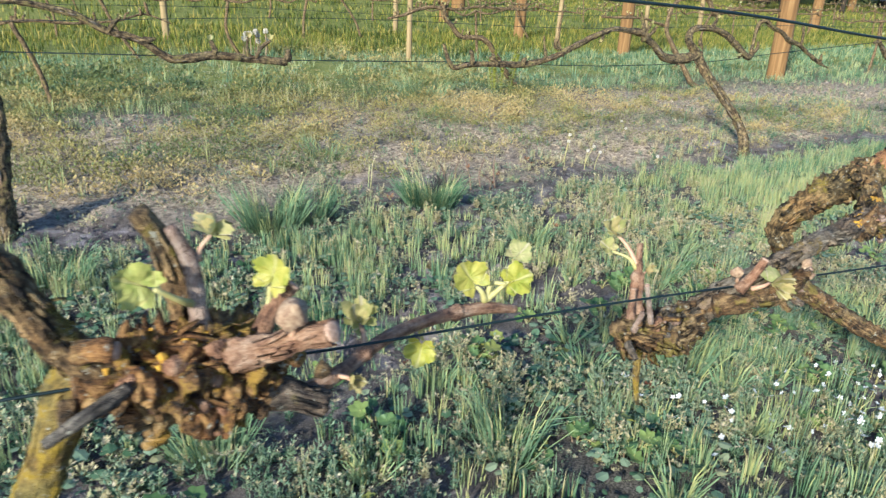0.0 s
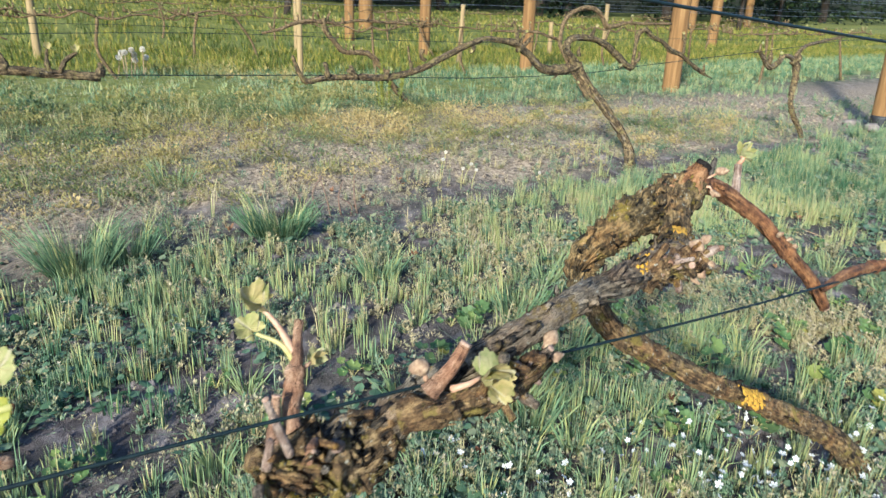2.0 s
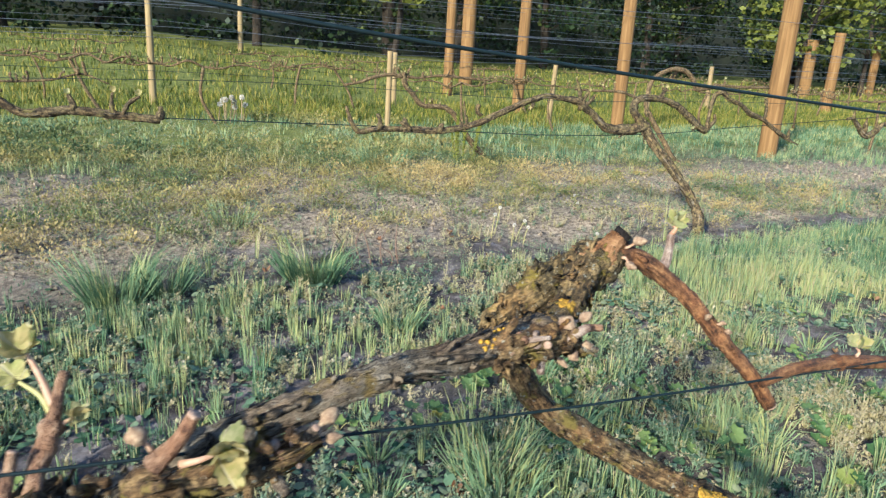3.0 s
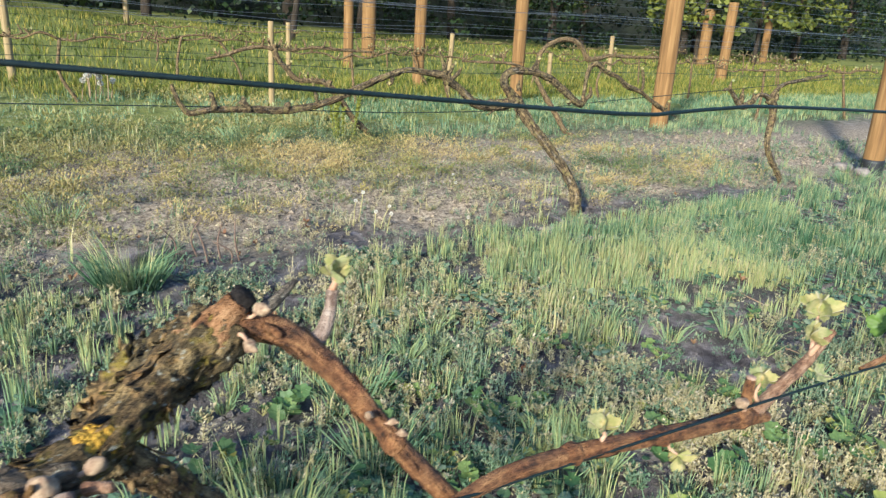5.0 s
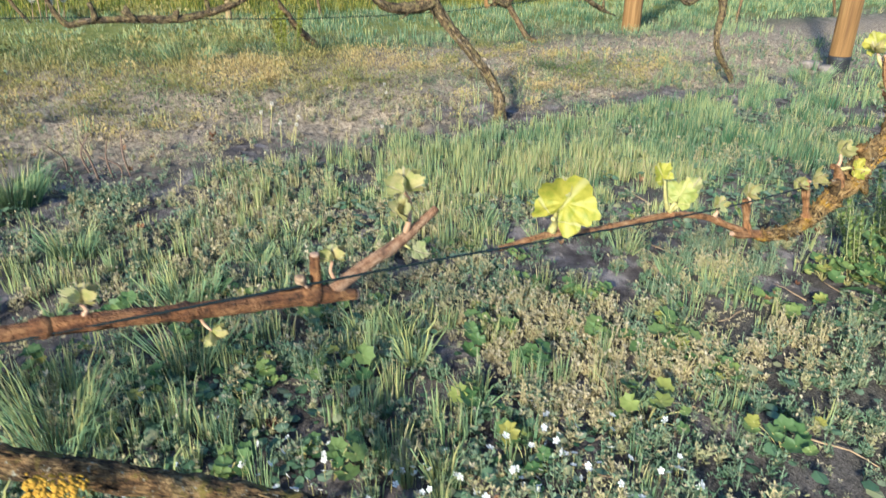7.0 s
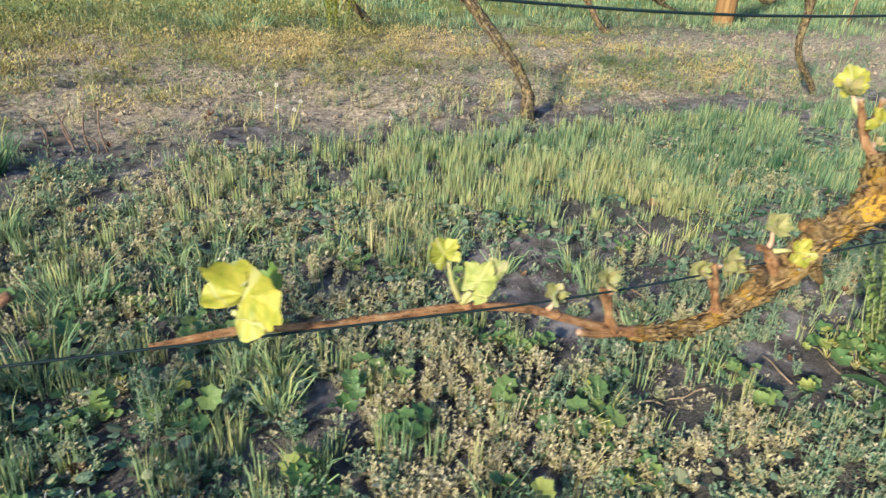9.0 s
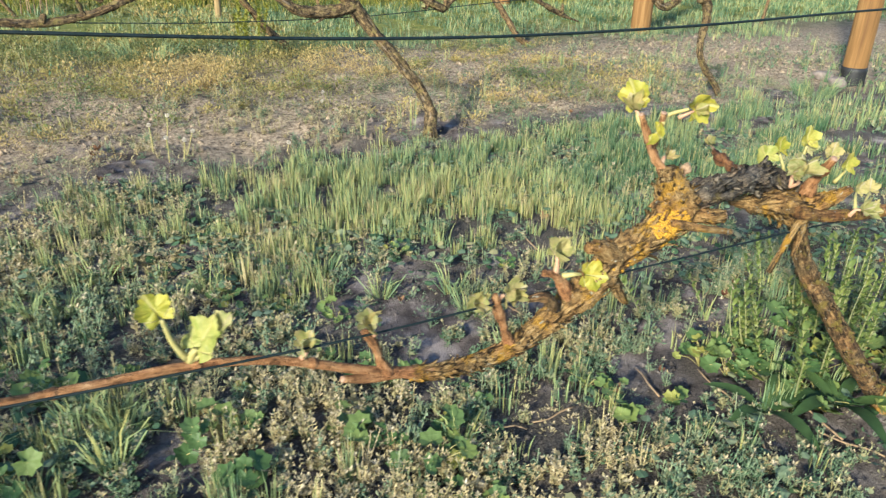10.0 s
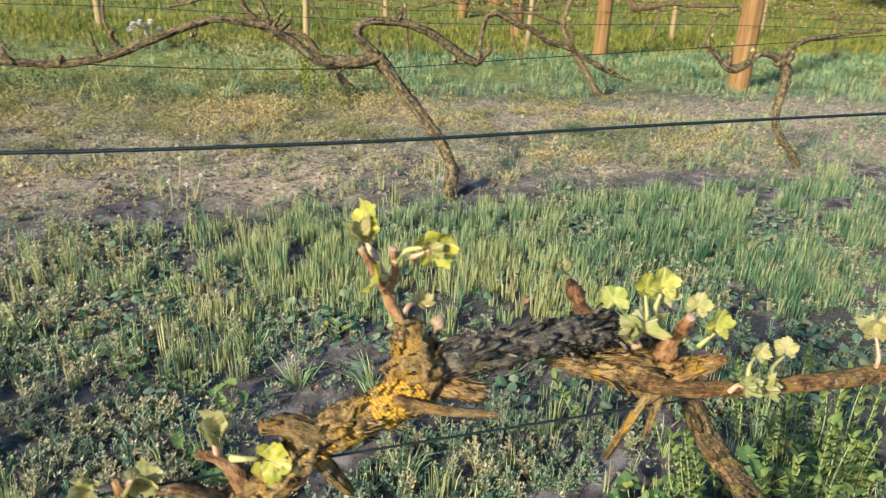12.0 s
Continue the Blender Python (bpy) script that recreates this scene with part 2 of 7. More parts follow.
def foliage_material(name, stops, translucent=0.35, rough=0.55, use_tint=True, spot=0.25, scale=60):
    """Thin leaves: colour from each leaf's tint or from chance, some light passing through."""
    m, nodes, links, bsdf = material(name)
    geo = nodes.new("ShaderNodeNewGeometry")
    if use_tint:
        src = nodes.new("ShaderNodeAttribute")
        src.attribute_name = "tint"
        val = src.outputs["Fac"]
    else:
        src = nodes.new("ShaderNodeObjectInfo")
        val = src.outputs["Random"]
    r = colour_ramp(nodes, stops)
    links.new(val, r.inputs[0])
    nz = noise_node(nodes, links, geo.outputs["Position"], scale, 3)
    vr = colour_ramp(nodes, [(0.3, (1 - spot,) * 3), (0.7, (1 + 0 * spot,) * 3)])
    links.new(nz.outputs[0], vr.inputs[0])
    col = mix_colour(nodes, links, 1.0, r.outputs[0], vr.outputs[0], "MULTIPLY")
    links.new(col, bsdf.inputs["Base Color"])
    bsdf.inputs["Roughness"].default_value = rough
    bsdf.inputs["Specular IOR Level"].default_value = 0.3
    tr = nodes.new("ShaderNodeBsdfTranslucent")
    links.new(col, tr.inputs["Color"])
    mx = nodes.new("ShaderNodeMixShader")
    mx.inputs[0].default_value = translucent
    links.new(bsdf.outputs[0], mx.inputs[1])
    links.new(tr.outputs[0], mx.inputs[2])
    links.new(mx.outputs[0], nodes["Material Output"].inputs["Surface"])
    return m


def plain_material(name, stops, scale, rough=0.7, metal=0.0, bump_strength=0.3, bump_dist=0.002, stretch=None, spec=0.4):
    m, nodes, links, bsdf = material(name)
    tc = nodes.new("ShaderNodeTexCoord")
    nz = noise_node(nodes, links, tc.outputs["Object"], scale, 5, 0.6, stretch)
    r = colour_ramp(nodes, stops)
    links.new(nz.outputs[0], r.inputs[0])
    links.new(r.outputs[0], bsdf.inputs["Base Color"])
    bsdf.inputs["Roughness"].default_value, bsdf.inputs["Metallic"].default_value = rough, metal
    bsdf.inputs["Specular IOR Level"].default_value = spec
    bump(nodes, links, bsdf, nz.outputs[0], bump_strength, bump_dist)
    return m


BARKS = {  # dark, middle and light wood, lichen tone, how much of it
    "old_bark": ((0.0074, 0.0056, 0.0037), (0.0868, 0.0533, 0.0223), (0.2852, 0.1922, 0.0837), (0.1488, 0.1116, 0.0217), 0.57),
    "mossy_bark": ((0.006, 0.005, 0.003), (0.075, 0.053, 0.022), (0.3, 0.205, 0.085), (0.16, 0.118, 0.016), 0.575),
    "dark_bark": ((0.0074, 0.0068, 0.0062), (0.078, 0.064, 0.049), (0.215, 0.175, 0.125), (0.11, 0.085, 0.03), 0.6),
    "grey_bark": ((0.0136, 0.0112, 0.0087), (0.122, 0.096, 0.064), (0.2356, 0.1922, 0.1364), (0.1488, 0.1023, 0.031), 0.6),
    "tan_bark": ((0.034, 0.022, 0.009), (0.185, 0.112, 0.038), (0.35, 0.24, 0.1), (0.2976, 0.1674, 0.0186), 0.56),
    "honey_bark": ((0.0074, 0.005, 0.0031), (0.124, 0.0651, 0.0217), (0.31, 0.1922, 0.0682), (0.2232, 0.1364, 0.0186), 0.56),
    "lichen_bark": ((0.031, 0.0248, 0.0112), (0.1364, 0.1023, 0.0279), (0.2604, 0.1922, 0.0496), (0.248, 0.1674, 0.0124), 0.5),
}
OLD_BARK, MOSSY_BARK, DARK_BARK, GREY_BARK, TAN_BARK, HONEY_BARK, LICHEN_BARK = (bark_material(k, *v, flecks=True) for k, v in BARKS.items())
LOOSE = {k: bark_material("loose_" + k, *v, pieces=True) for k, v in BARKS.items()}
RED_CANE = bark_material("red_cane", (0.0155, 0.0087, 0.0056), (0.124, 0.0546, 0.0205), (0.2666, 0.1364, 0.0527), None, 0.6, (170, 20, 1), 0.65, drifts=0.4)
PINK_CANE = bark_material("pink_cane", (0.0744, 0.0372, 0.0217), (0.2232, 0.124, 0.0682), (0.3472, 0.2356, 0.1488), None, 0.6, (190, 22, 1), 0.65, drifts=0.35)
FAR_BARK = bark_material("far_bark", (0.02, 0.014, 0.007), (0.105, 0.07, 0.033), (0.24, 0.165, 0.08), (0.13, 0.105, 0.035), 0.6, (90, 14, 1), drifts=0.2)
ROW2_BARK = bark_material("row2_bark", (0.009, 0.007, 0.005), (0.07, 0.05, 0.025), (0.25, 0.18, 0.085), (0.15, 0.12, 0.04), 0.57, (120, 9, 1), drifts=0.3)
PALE_SPUR = bark_material("pale_spur", (0.124, 0.0744, 0.0527), (0.2604, 0.186, 0.1364), (0.372, 0.2976, 0.2356), None, 0.6, (190, 22, 1), 0.7, drifts=0.2)
SUCKER_LEAF = foliage_material("sucker_leaf", [(0.0, (0.2356, 0.2542, 0.031)), (1.0, (0.341, 0.3286, 0.062))], 0.4, 0.5, False)
DOCK_LEAF = foliage_material("dock_leaf", [(0.0, (0.031, 0.062, 0.0174)), (1.0, (0.062, 0.1054, 0.0279))], 0.25, 0.7, False)
ORANGE_CANE = bark_material("orange_cane", (0.0806, 0.0372, 0.0136), (0.248, 0.124, 0.0484), (0.3844, 0.2356, 0.1116), None, 0.6, (190, 22, 1), 0.65, drifts=0.35)
TALL_WEED = foliage_material("tall_weed", [(0.0, (0.0806, 0.1178, 0.0279)), (0.6, (0.1426, 0.186, 0.0434)), (1.0, (0.2232, 0.248, 0.062))], 0.3, 0.5, False)
WEED_STEM = plain_material("weed_stem", [(0.3, (0.1364, 0.1488, 0.0558)), (0.7, (0.2232, 0.2232, 0.0992))], 120, 0.6)
DEAD_LEAF = foliage_material("dead_leaf", [(0.0, (0.0744, 0.031, 0.0155)), (0.6, (0.186, 0.0868, 0.0372)), (1.0, (0.2604, 0.1674, 0.0806))], 0.2, 0.7, False)
CUT_WOOD = plain_material("cut_wood", [(0.3, (0.186, 0.1054, 0.062)), (0.7, (0.341, 0.2356, 0.1612))], 260, 0.85, bump_strength=0.7)
LICHEN = plain_material("lichen", [(0.3, (0.248, 0.124, 0.0062)), (0.7, (0.4216, 0.248, 0.0186))], 260, 0.95, bump_strength=0.8)
DULL_LICHEN = plain_material("dull_lichen", [(0.3, (0.06, 0.055, 0.012)), (0.5, (0.16, 0.115, 0.012)), (0.72, (0.27, 0.19, 0.03))], 90, 0.95, bump_strength=0.8)
POST_WOOD = plain_material("post_wood", [(0.3, (0.1, 0.053, 0.019)), (0.5, (0.16, 0.088, 0.029)), (0.72, (0.235, 0.142, 0.054))], 2.2, 0.85, stretch=(16, 16, 0.7), bump_strength=0.5, bump_dist=0.004, spec=0.2)
STAKE_WOOD = plain_material("stake_wood", [(0.3, (0.1674, 0.1116, 0.0434)), (0.7, (0.2728, 0.1984, 0.0868))], 3.0, 0.8, stretch=(20, 20, 1.0))
BITUMEN = plain_material("bitumen", [(0.3, (0.0074, 0.0074, 0.0081)), (0.7, (0.0186, 0.0186, 0.0186))], 60, 0.6)
CHAR = plain_material("char", [(0.3, (0.005, 0.004, 0.004)), (0.7, (0.022, 0.018, 0.015))], 300, 0.95, bump_strength=0.9, spec=0.1)
BLACK_WIRE = plain_material("black_wire", [(0.3, (0.0031, 0.0074, 0.0081)), (0.7, (0.0087, 0.0167, 0.0174))], 150, 0.6, spec=0.25)
STEEL_WIRE = plain_material("steel_wire", [(0.3, (0.124, 0.124, 0.1302)), (0.7, (0.2604, 0.2604, 0.2666))], 60, 0.45, 0.8)
STONE = plain_material("stone", [(0.3, (0.1054, 0.0868, 0.0713)), (0.7, (0.2356, 0.1922, 0.1612))], 30, 0.85, bump_strength=0.6, bump_dist=0.006)
PALE_STALK = plain_material("pale_stalk", [(0.3, (0.186, 0.1178, 0.062)), (0.7, (0.31, 0.2232, 0.124))], 80, 0.8)
RED_STALK = plain_material("red_stalk", [(0.3, (0.065, 0.04, 0.028)), (0.7, (0.18, 0.115, 0.075))], 80, 0.8)
PETAL = foliage_material("petal", [(0.0, (0.663, 0.646, 0.6035)), (1.0, (0.7395, 0.7225, 0.6715))], 0.3, 0.6, False, 0.08)
YELLOW_WEED = foliage_material("yellow_weed", [(0.0, (0.1, 0.145, 0.058)), (0.3, (0.19, 0.185, 0.045)), (0.62, (0.36, 0.29, 0.09)), (1.0, (0.43, 0.315, 0.12))], 0.25)
FLUFF = foliage_material("fluff", [(0.0, (0.561, 0.51, 0.425)), (1.0, (0.697, 0.6375, 0.527))], 0.4, 0.8, False, 0.1)
GRASS = foliage_material("grass", [(0.0, (0.042, 0.098, 0.042)), (0.35, (0.16, 0.23, 0.115)), (0.62, (0.282, 0.325, 0.132)), (0.82, (0.35, 0.34, 0.115)), (1.0, (0.42, 0.355, 0.19))], 0.24)
MEADOW = foliage_material("meadow_grass", [(0.0, (0.055, 0.08, 0.009)), (0.35, (0.185, 0.195, 0.022)), (0.7, (0.35, 0.285, 0.042)), (1.0, (0.36, 0.28, 0.065))], 0.38)
HERB = foliage_material("herb", [(0.0, (0.034, 0.072, 0.024)), (0.22, (0.095, 0.155, 0.078)), (0.38, (0.178, 0.228, 0.134)), (0.58, (0.3, 0.28, 0.13)), (0.78, (0.4, 0.325, 0.16)), (1.0, (0.52, 0.44, 0.29))], 0.2, 0.65)
# tint carries light here: near black for shaded leaves, yellow-green for sunlit ones
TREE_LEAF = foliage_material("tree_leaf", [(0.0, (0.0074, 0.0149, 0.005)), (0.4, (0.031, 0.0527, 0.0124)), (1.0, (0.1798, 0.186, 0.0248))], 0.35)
WEED_LEAF = foliage_material("weed_leaf", [(0.0, (0.065, 0.12, 0.035)), (0.5, (0.115, 0.175, 0.055)), (0.86, (0.19, 0.24, 0.06)), (1.0, (0.3, 0.27, 0.05))], 0.3, 0.5, False)
GREEN_LEAF = foliage_material("green_leaf", [(0.0, (0.0992, 0.1674, 0.0248)), (1.0, (0.1364, 0.2046, 0.0372))], 0.35, 0.5, False)
TREE_BARK = bark_material("tree_bark", (0.0074, 0.0062, 0.005), (0.0248, 0.0186, 0.0124), (0.0558, 0.0434, 0.0279), None, 0.6, (40, 3, 1))


def vine_leaf_material(name, stops, vein, translucent=0.4, rough=0.5):
    """Young vine leaf: pale veins fanning out from the stalk, blotches between them."""
    m, nodes, links, bsdf = material(name)
    info, uvn, geo = nodes.new("ShaderNodeObjectInfo"), nodes.new("ShaderNodeUVMap"), nodes.new("ShaderNodeNewGeometry")
    r = colour_ramp(nodes, stops)
    links.new(info.outputs["Random"], r.inputs[0])
    sep = nodes.new("ShaderNodeSeparateXYZ")
    links.new(uvn.outputs[0], sep.inputs[0])
    ang = nodes.new("ShaderNodeMath")
    ang.operation = "ARCTAN2"
    links.new(sep.outputs[0], ang.inputs[0])
    links.new(sep.outputs[1], ang.inputs[1])
    wave = nodes.new("ShaderNodeMath")
    wave.operation = "MULTIPLY"
    links.new(ang.outputs[0], wave.inputs[0])
    wave.inputs[1].default_value = 5.5
    cosn = nodes.new("ShaderNodeMath")
    cosn.operation = "COSINE"
    links.new(wave.outputs[0], cosn.inputs[0])
    lines = colour_ramp(nodes, [(0.86, (0, 0, 0)), (1.0, (1, 1, 1))])
    links.new(cosn.outputs[0], lines.inputs[0])
    blot = noise_node(nodes, links, geo.outputs["Position"], 75, 4, 0.6)
    br = colour_ramp(nodes, [(0.34, (0.62, 0.74, 0.5)), (0.6, (1, 1, 1))])
    links.new(blot.outputs[0], br.inputs[0])
    col = mix_colour(nodes, links, 1.0, r.outputs[0], br.outputs[0], "MULTIPLY")
    col = mix_colour(nodes, links, lines.outputs[0], col, vein)
    links.new(col, bsdf.inputs["Base Color"])
    bsdf.inputs["Roughness"].default_value, bsdf.inputs["Specular IOR Level"].default_value = rough, 0.35
    h = nodes.new("ShaderNodeMath")
    links.new(lines.outputs[0], h.inputs[0])
    links.new(blot.outputs[0], h.inputs[1])
    bump(nodes, links, bsdf, h.outputs[0], 0.7, 0.002)
    tr, mx = nodes.new("ShaderNodeBsdfTranslucent"), nodes.new("ShaderNodeMixShader")
    links.new(col, tr.inputs["Color"])
    mx.inputs[0].default_value = translucent
    links.new(bsdf.outputs[0], mx.inputs[1])
    links.new(tr.outputs[0], mx.inputs[2])
    links.new(mx.outputs[0], nodes["Material Output"].inputs["Surface"])
    return m


VINE_LEAF = vine_leaf_material("vine_leaf", [(0.0, (0.36, 0.335, 0.04)), (0.5, (0.43, 0.36, 0.045)), (1.0, (0.37, 0.36, 0.1))], (0.44, 0.4, 0.13))
BUD_LEAF = vine_leaf_material("bud_leaf", [(0.0, (0.3968, 0.3038, 0.124)), (0.5, (0.3596, 0.31, 0.1178)), (1.0, (0.3348, 0.3162, 0.155))], (0.372, 0.3224, 0.186), 0.35, 0.75)


def soil_material():
    m, nodes, links, bsdf = material("soil")
    geo = nodes.new("ShaderNodeNewGeometry")
    pos = geo.outputs["Position"]
    big = noise_node(nodes, links, pos, 1.1, 5, 0.6)
    mid = noise_node(nodes, links, pos, 9, 5, 0.65)
    fine = noise_node(nodes, links, pos, 190, 5, 0.7)
    soil = colour_ramp(nodes, [(0.34, (0.026, 0.021, 0.02)), (0.5, (0.1, 0.082, 0.076)), (0.64, (0.25, 0.212, 0.195))])
    links.new(mid.outputs[0], soil.inputs[0])
    moss = colour_ramp(nodes, [(0.36, (0.022, 0.02, 0.016)), (0.54, (0.09, 0.078, 0.062)), (0.68, (0.19, 0.165, 0.13))])
    links.new(fine.outputs[0], moss.inputs[0])
    pick = colour_ramp(nodes, [(0.42, (0, 0, 0)), (0.58, (1, 1, 1))])
    links.new(big.outputs[0], pick.inputs[0])
    col = mix_colour(nodes, links, pick.outputs[0], soil.outputs[0], moss.outputs[0])
    # paler trodden earth along the second row
    sep = nodes.new("ShaderNodeSeparateXYZ")
    links.new(pos, sep.inputs[0])
    edge = nodes.new("ShaderNodeMath")
    edge.operation = "MULTIPLY_ADD"
    links.new(big.outputs[0], edge.inputs[0])
    edge.inputs[1].default_value = 2.2
    links.new(sep.outputs["Y"], edge.inputs[2])
    mr = nodes.new("ShaderNodeMapRange")
    mr.interpolation_type = "SMOOTHSTEP"
    mr.inputs["From Min"].default_value, mr.inputs["From Max"].default_value = 3.45, 4.1
    links.new(edge.outputs[0], mr.inputs["Value"])
    mr2 = nodes.new("ShaderNodeMapRange")
    mr2.interpolation_type = "SMOOTHSTEP"
    mr2.inputs["From Min"].default_value, mr2.inputs["From Max"].default_value = 5.6, 4.2
    links.new(sep.outputs["Y"], mr2.inputs["Value"])
    both = nodes.new("ShaderNodeMath")
    both.operation = "MULTIPLY"
    links.new(mr.outputs[0], both.inputs[0])
    links.new(mr2.outputs[0], both.inputs[1])
    crumbs = noise_node(nodes, links, pos, 38, 6, 0.75)
    straw = colour_ramp(nodes, [(0.37, (0.05, 0.038, 0.03)), (0.49, (0.23, 0.176, 0.116)), (0.63, (0.41, 0.325, 0.222))])
    links.new(crumbs.outputs[0], straw.inputs[0])
    col = mix_colour(nodes, links, both.outputs[0], col, straw.outputs[0])
    far = nodes.new("ShaderNodeMapRange")
    far.inputs["From Min"].default_value, far.inputs["From Max"].default_value = 4.8, 6.5
    links.new(sep.outputs["Y"], far.inputs["Value"])
    green = colour_ramp(nodes, [(0.3, (0.085, 0.1, 0.02)), (0.7, (0.21, 0.205, 0.05))])
    links.new(mid.outputs[0], green.inputs[0])
    col = mix_colour(nodes, links, far.outputs[0], col, green.outputs[0])
    links.new(col, bsdf.inputs["Base Color"])
    bsdf.inputs["Roughness"].default_value = 0.95
    bsdf.inputs["Specular IOR Level"].default_value = 0.15
    h = nodes.new("ShaderNodeMath")
    links.new(mid.outputs[0], h.inputs[0])
    links.new(fine.outputs[0], h.inputs[1])
    bump(nodes, links, bsdf, h.outputs[0], 0.8, 0.009)
    return m


SOIL = soil_material()

# ---- ground: one sheet to the horizon ----
def ground_z(x, y):
    x, y = np.asarray(x, float), np.asarray(y, float)
    near = np.exp(-((y - 2) / 9) ** 2 - ((x - 1) / 12) ** 2)
    z = (fbm(x * 1.7, y * 1.7, 0, 3, 3) - 0.5) * 0.05 * near + (fbm(x * 9, y * 9, 0, 5, 2) - 0.5) * 0.022 * near
    z = z + ((fbm(x * 6, y * 6, 0, 7, 3) - 0.5) * 0.05 + (fbm(x * 13, y * 13, 0, 9, 1) - 0.5) * 0.035) * band(y, 2.2, 5.6, 0.4) * near
    z = z + 0.02 * np.exp(-(y / 0.3) ** 2) * near - 0.012
    z = z - 0.013 * np.clip(y - 2.4, 0, 12) * ramp(x, 0.5, 3.2) - 0.07 * ramp(x, 4.2, 6.0) * band(y, 1.0, 4.2, 1.0)
    rise = 0.08 * np.clip(y - 13, 0, 13) * (1 - 0.55 * ramp(x, 0, 25))
    return z + rise


def graded(lo, hi, fine_lo, fine_hi, step):
    mid = np.arange(fine_lo, fine_hi, step)
    up, down = [fine_hi], [fine_lo]
    while up[-1] < hi:
        up.append(up[-1] + max(step, (up[-1] - fine_hi) * 0.14 + step))
    while down[-1] > lo:
        down.append(down[-1] - max(step, (fine_lo - down[-1]) * 0.14 + step))
    return np.concatenate([down[:0:-1], mid, up])


gx, gy = graded(-900, 900, -3.2, 6.2, 0.046), graded(-300, 1200, -0.8, 5.5, 0.042)
X, Y = np.meshgrid(gx, gy)
nx = len(gx)
i, j = np.meshgrid(np.arange(len(gy) - 1), np.arange(nx - 1), indexing="ij")
quads = np.stack([i * nx + j, i * nx + j + 1, (i + 1) * nx + j + 1, (i + 1) * nx + j], -1).reshape(-1, 4)
ground = new("ground", mesh_of("ground", np.stack([X, Y, ground_z(X, Y)], -1).reshape(-1, 3), quads, SOIL))
tagged(ground, "vineyard soil with moss, dry weeds and bare patches", "ground", kind="structure")


# ---- plant cover ----
def grass_density(x, y):
    lush = ramp(x, 0.5, 1.3) * (1 - 0.45 * ramp(x, 3.2, 4.4)) * band(y, 0.95, 2.35, 0.25)
    left = (1 - ramp(x, -1.0, -0.2)) * band(y, 0.5, 2.35, 0.3) * (0.27 + 0.24 * ramp(y, 1.2, 1.7))
    middle = band(x, -0.8, 1.0, 0.4) * band(y, 0.6, 2.2, 0.3) * 0.25
    strip = band(y, 2.45, 4.1, 0.3) * (0.07 + 0.1 * ramp(x, 2.6, 4.5))
    yy = y + 2.4 * (fbm(x * 0.8, y * 0.8, 0, 35, 2) - 0.5)
    beyond = ramp(yy, 4.2, 5.8) * (0.4 + 0.3 * ramp(x, 1.0, 2.8)) + ramp(yy - 1.4 * (1 - ramp(x, 1.0, 3.0)), 6.2, 8.6)
    under = band(y, -1.2, 0.7, 0.3) * (0.26 - 0.2 * band(x, 0.55, 1.65, 0.25))
    patch = fbm(x * 2.3, y * 2.3, 0, 31, 3)
    clump = fbm(x * 8, y * 8, 0, 37, 2)
    d = np.maximum.reduce([lush, left, middle, strip, beyond, under])
    return d * ramp(patch + 0.22 * d, 0.42, 0.64) * ramp(clump + 0.1 * d, 0.46, 0.58)


def dryness(x, y):
    dry = band(y, 2.4, 4.9, 0.45) * (1 - 0.55 * ramp(x, 1.5, 4.0))
    left_dry = 0.8 * band(y, 2.6, 5.6, 0.5) * (1 - ramp(x, 0.3, 2.6))
    return np.clip(np.maximum(dry, left_dry) + 0.5 * (fbm(x * 3.1, y * 3.1, 0, 41, 3) - 0.5), 0, 1)


def scatter(n, x0, x1, y0, y1, density, seed):
    g = np.random.default_rng(seed)
    x, y = g.uniform(x0, x1, n), g.uniform(y0, y1, n)
    keep = g.uniform(0, 1, n) < density(x, y)
    return x[keep], y[keep]


def blades(x, y, height, width, lean, seed, z=None, az=None, out=None):
    """Grass blades: five points each, bent over, as triangles."""
    g = np.random.default_rng(seed)
    n = len(x)
    z = ground_z(x, y) - 0.004 if z is None else z
    face = g.uniform(0, 2 * np.pi, n)
    az = g.uniform(0, 2 * np.pi, n) if az is None else az
    h, w = height * g.uniform(0.55, 1.25, n), width * g.uniform(0.7, 1.3, n)
    bend = lean * g.uniform(0.1, 1.2, n) * (1 if out is None else 0.3 + 0.9 * out)
    base = np.stack([x, y, z], -1)
    side = np.stack([np.cos(face), np.sin(face), np.zeros(n)], -1) * (w / 2)[:, None]
    fan = np.stack([np.cos(az), np.sin(az), np.zeros(n)], -1)
    mid = base + fan * (h * bend * 0.3)[:, None] + np.array([0, 0, 1]) * (h * 0.58)[:, None]
    tip = base + fan * (h * bend)[:, None] + np.array([0, 0, 1]) * (h * np.sqrt(np.clip(1 - (bend * 0.75) ** 2, 0.15, 1)))[:, None]
    v = np.stack([base - side, base + side, mid + side * 0.85, mid - side * 0.85, tip], 1).reshape(-1, 3)
    k = np.arange(n)[:, None, None] * 5
    f = (np.array([[0, 1, 2], [0, 2, 3], [3, 2, 4]])[None] + k).reshape(-1, 3)
    return v, f


def stuff(name, shape, mat, tint, label, category):
    ob = new(name, mesh_of(name, shape[0], shape[1], mat, tint=tint, smooth=False))
    return tagged(ob, label, category, kind="stuff")


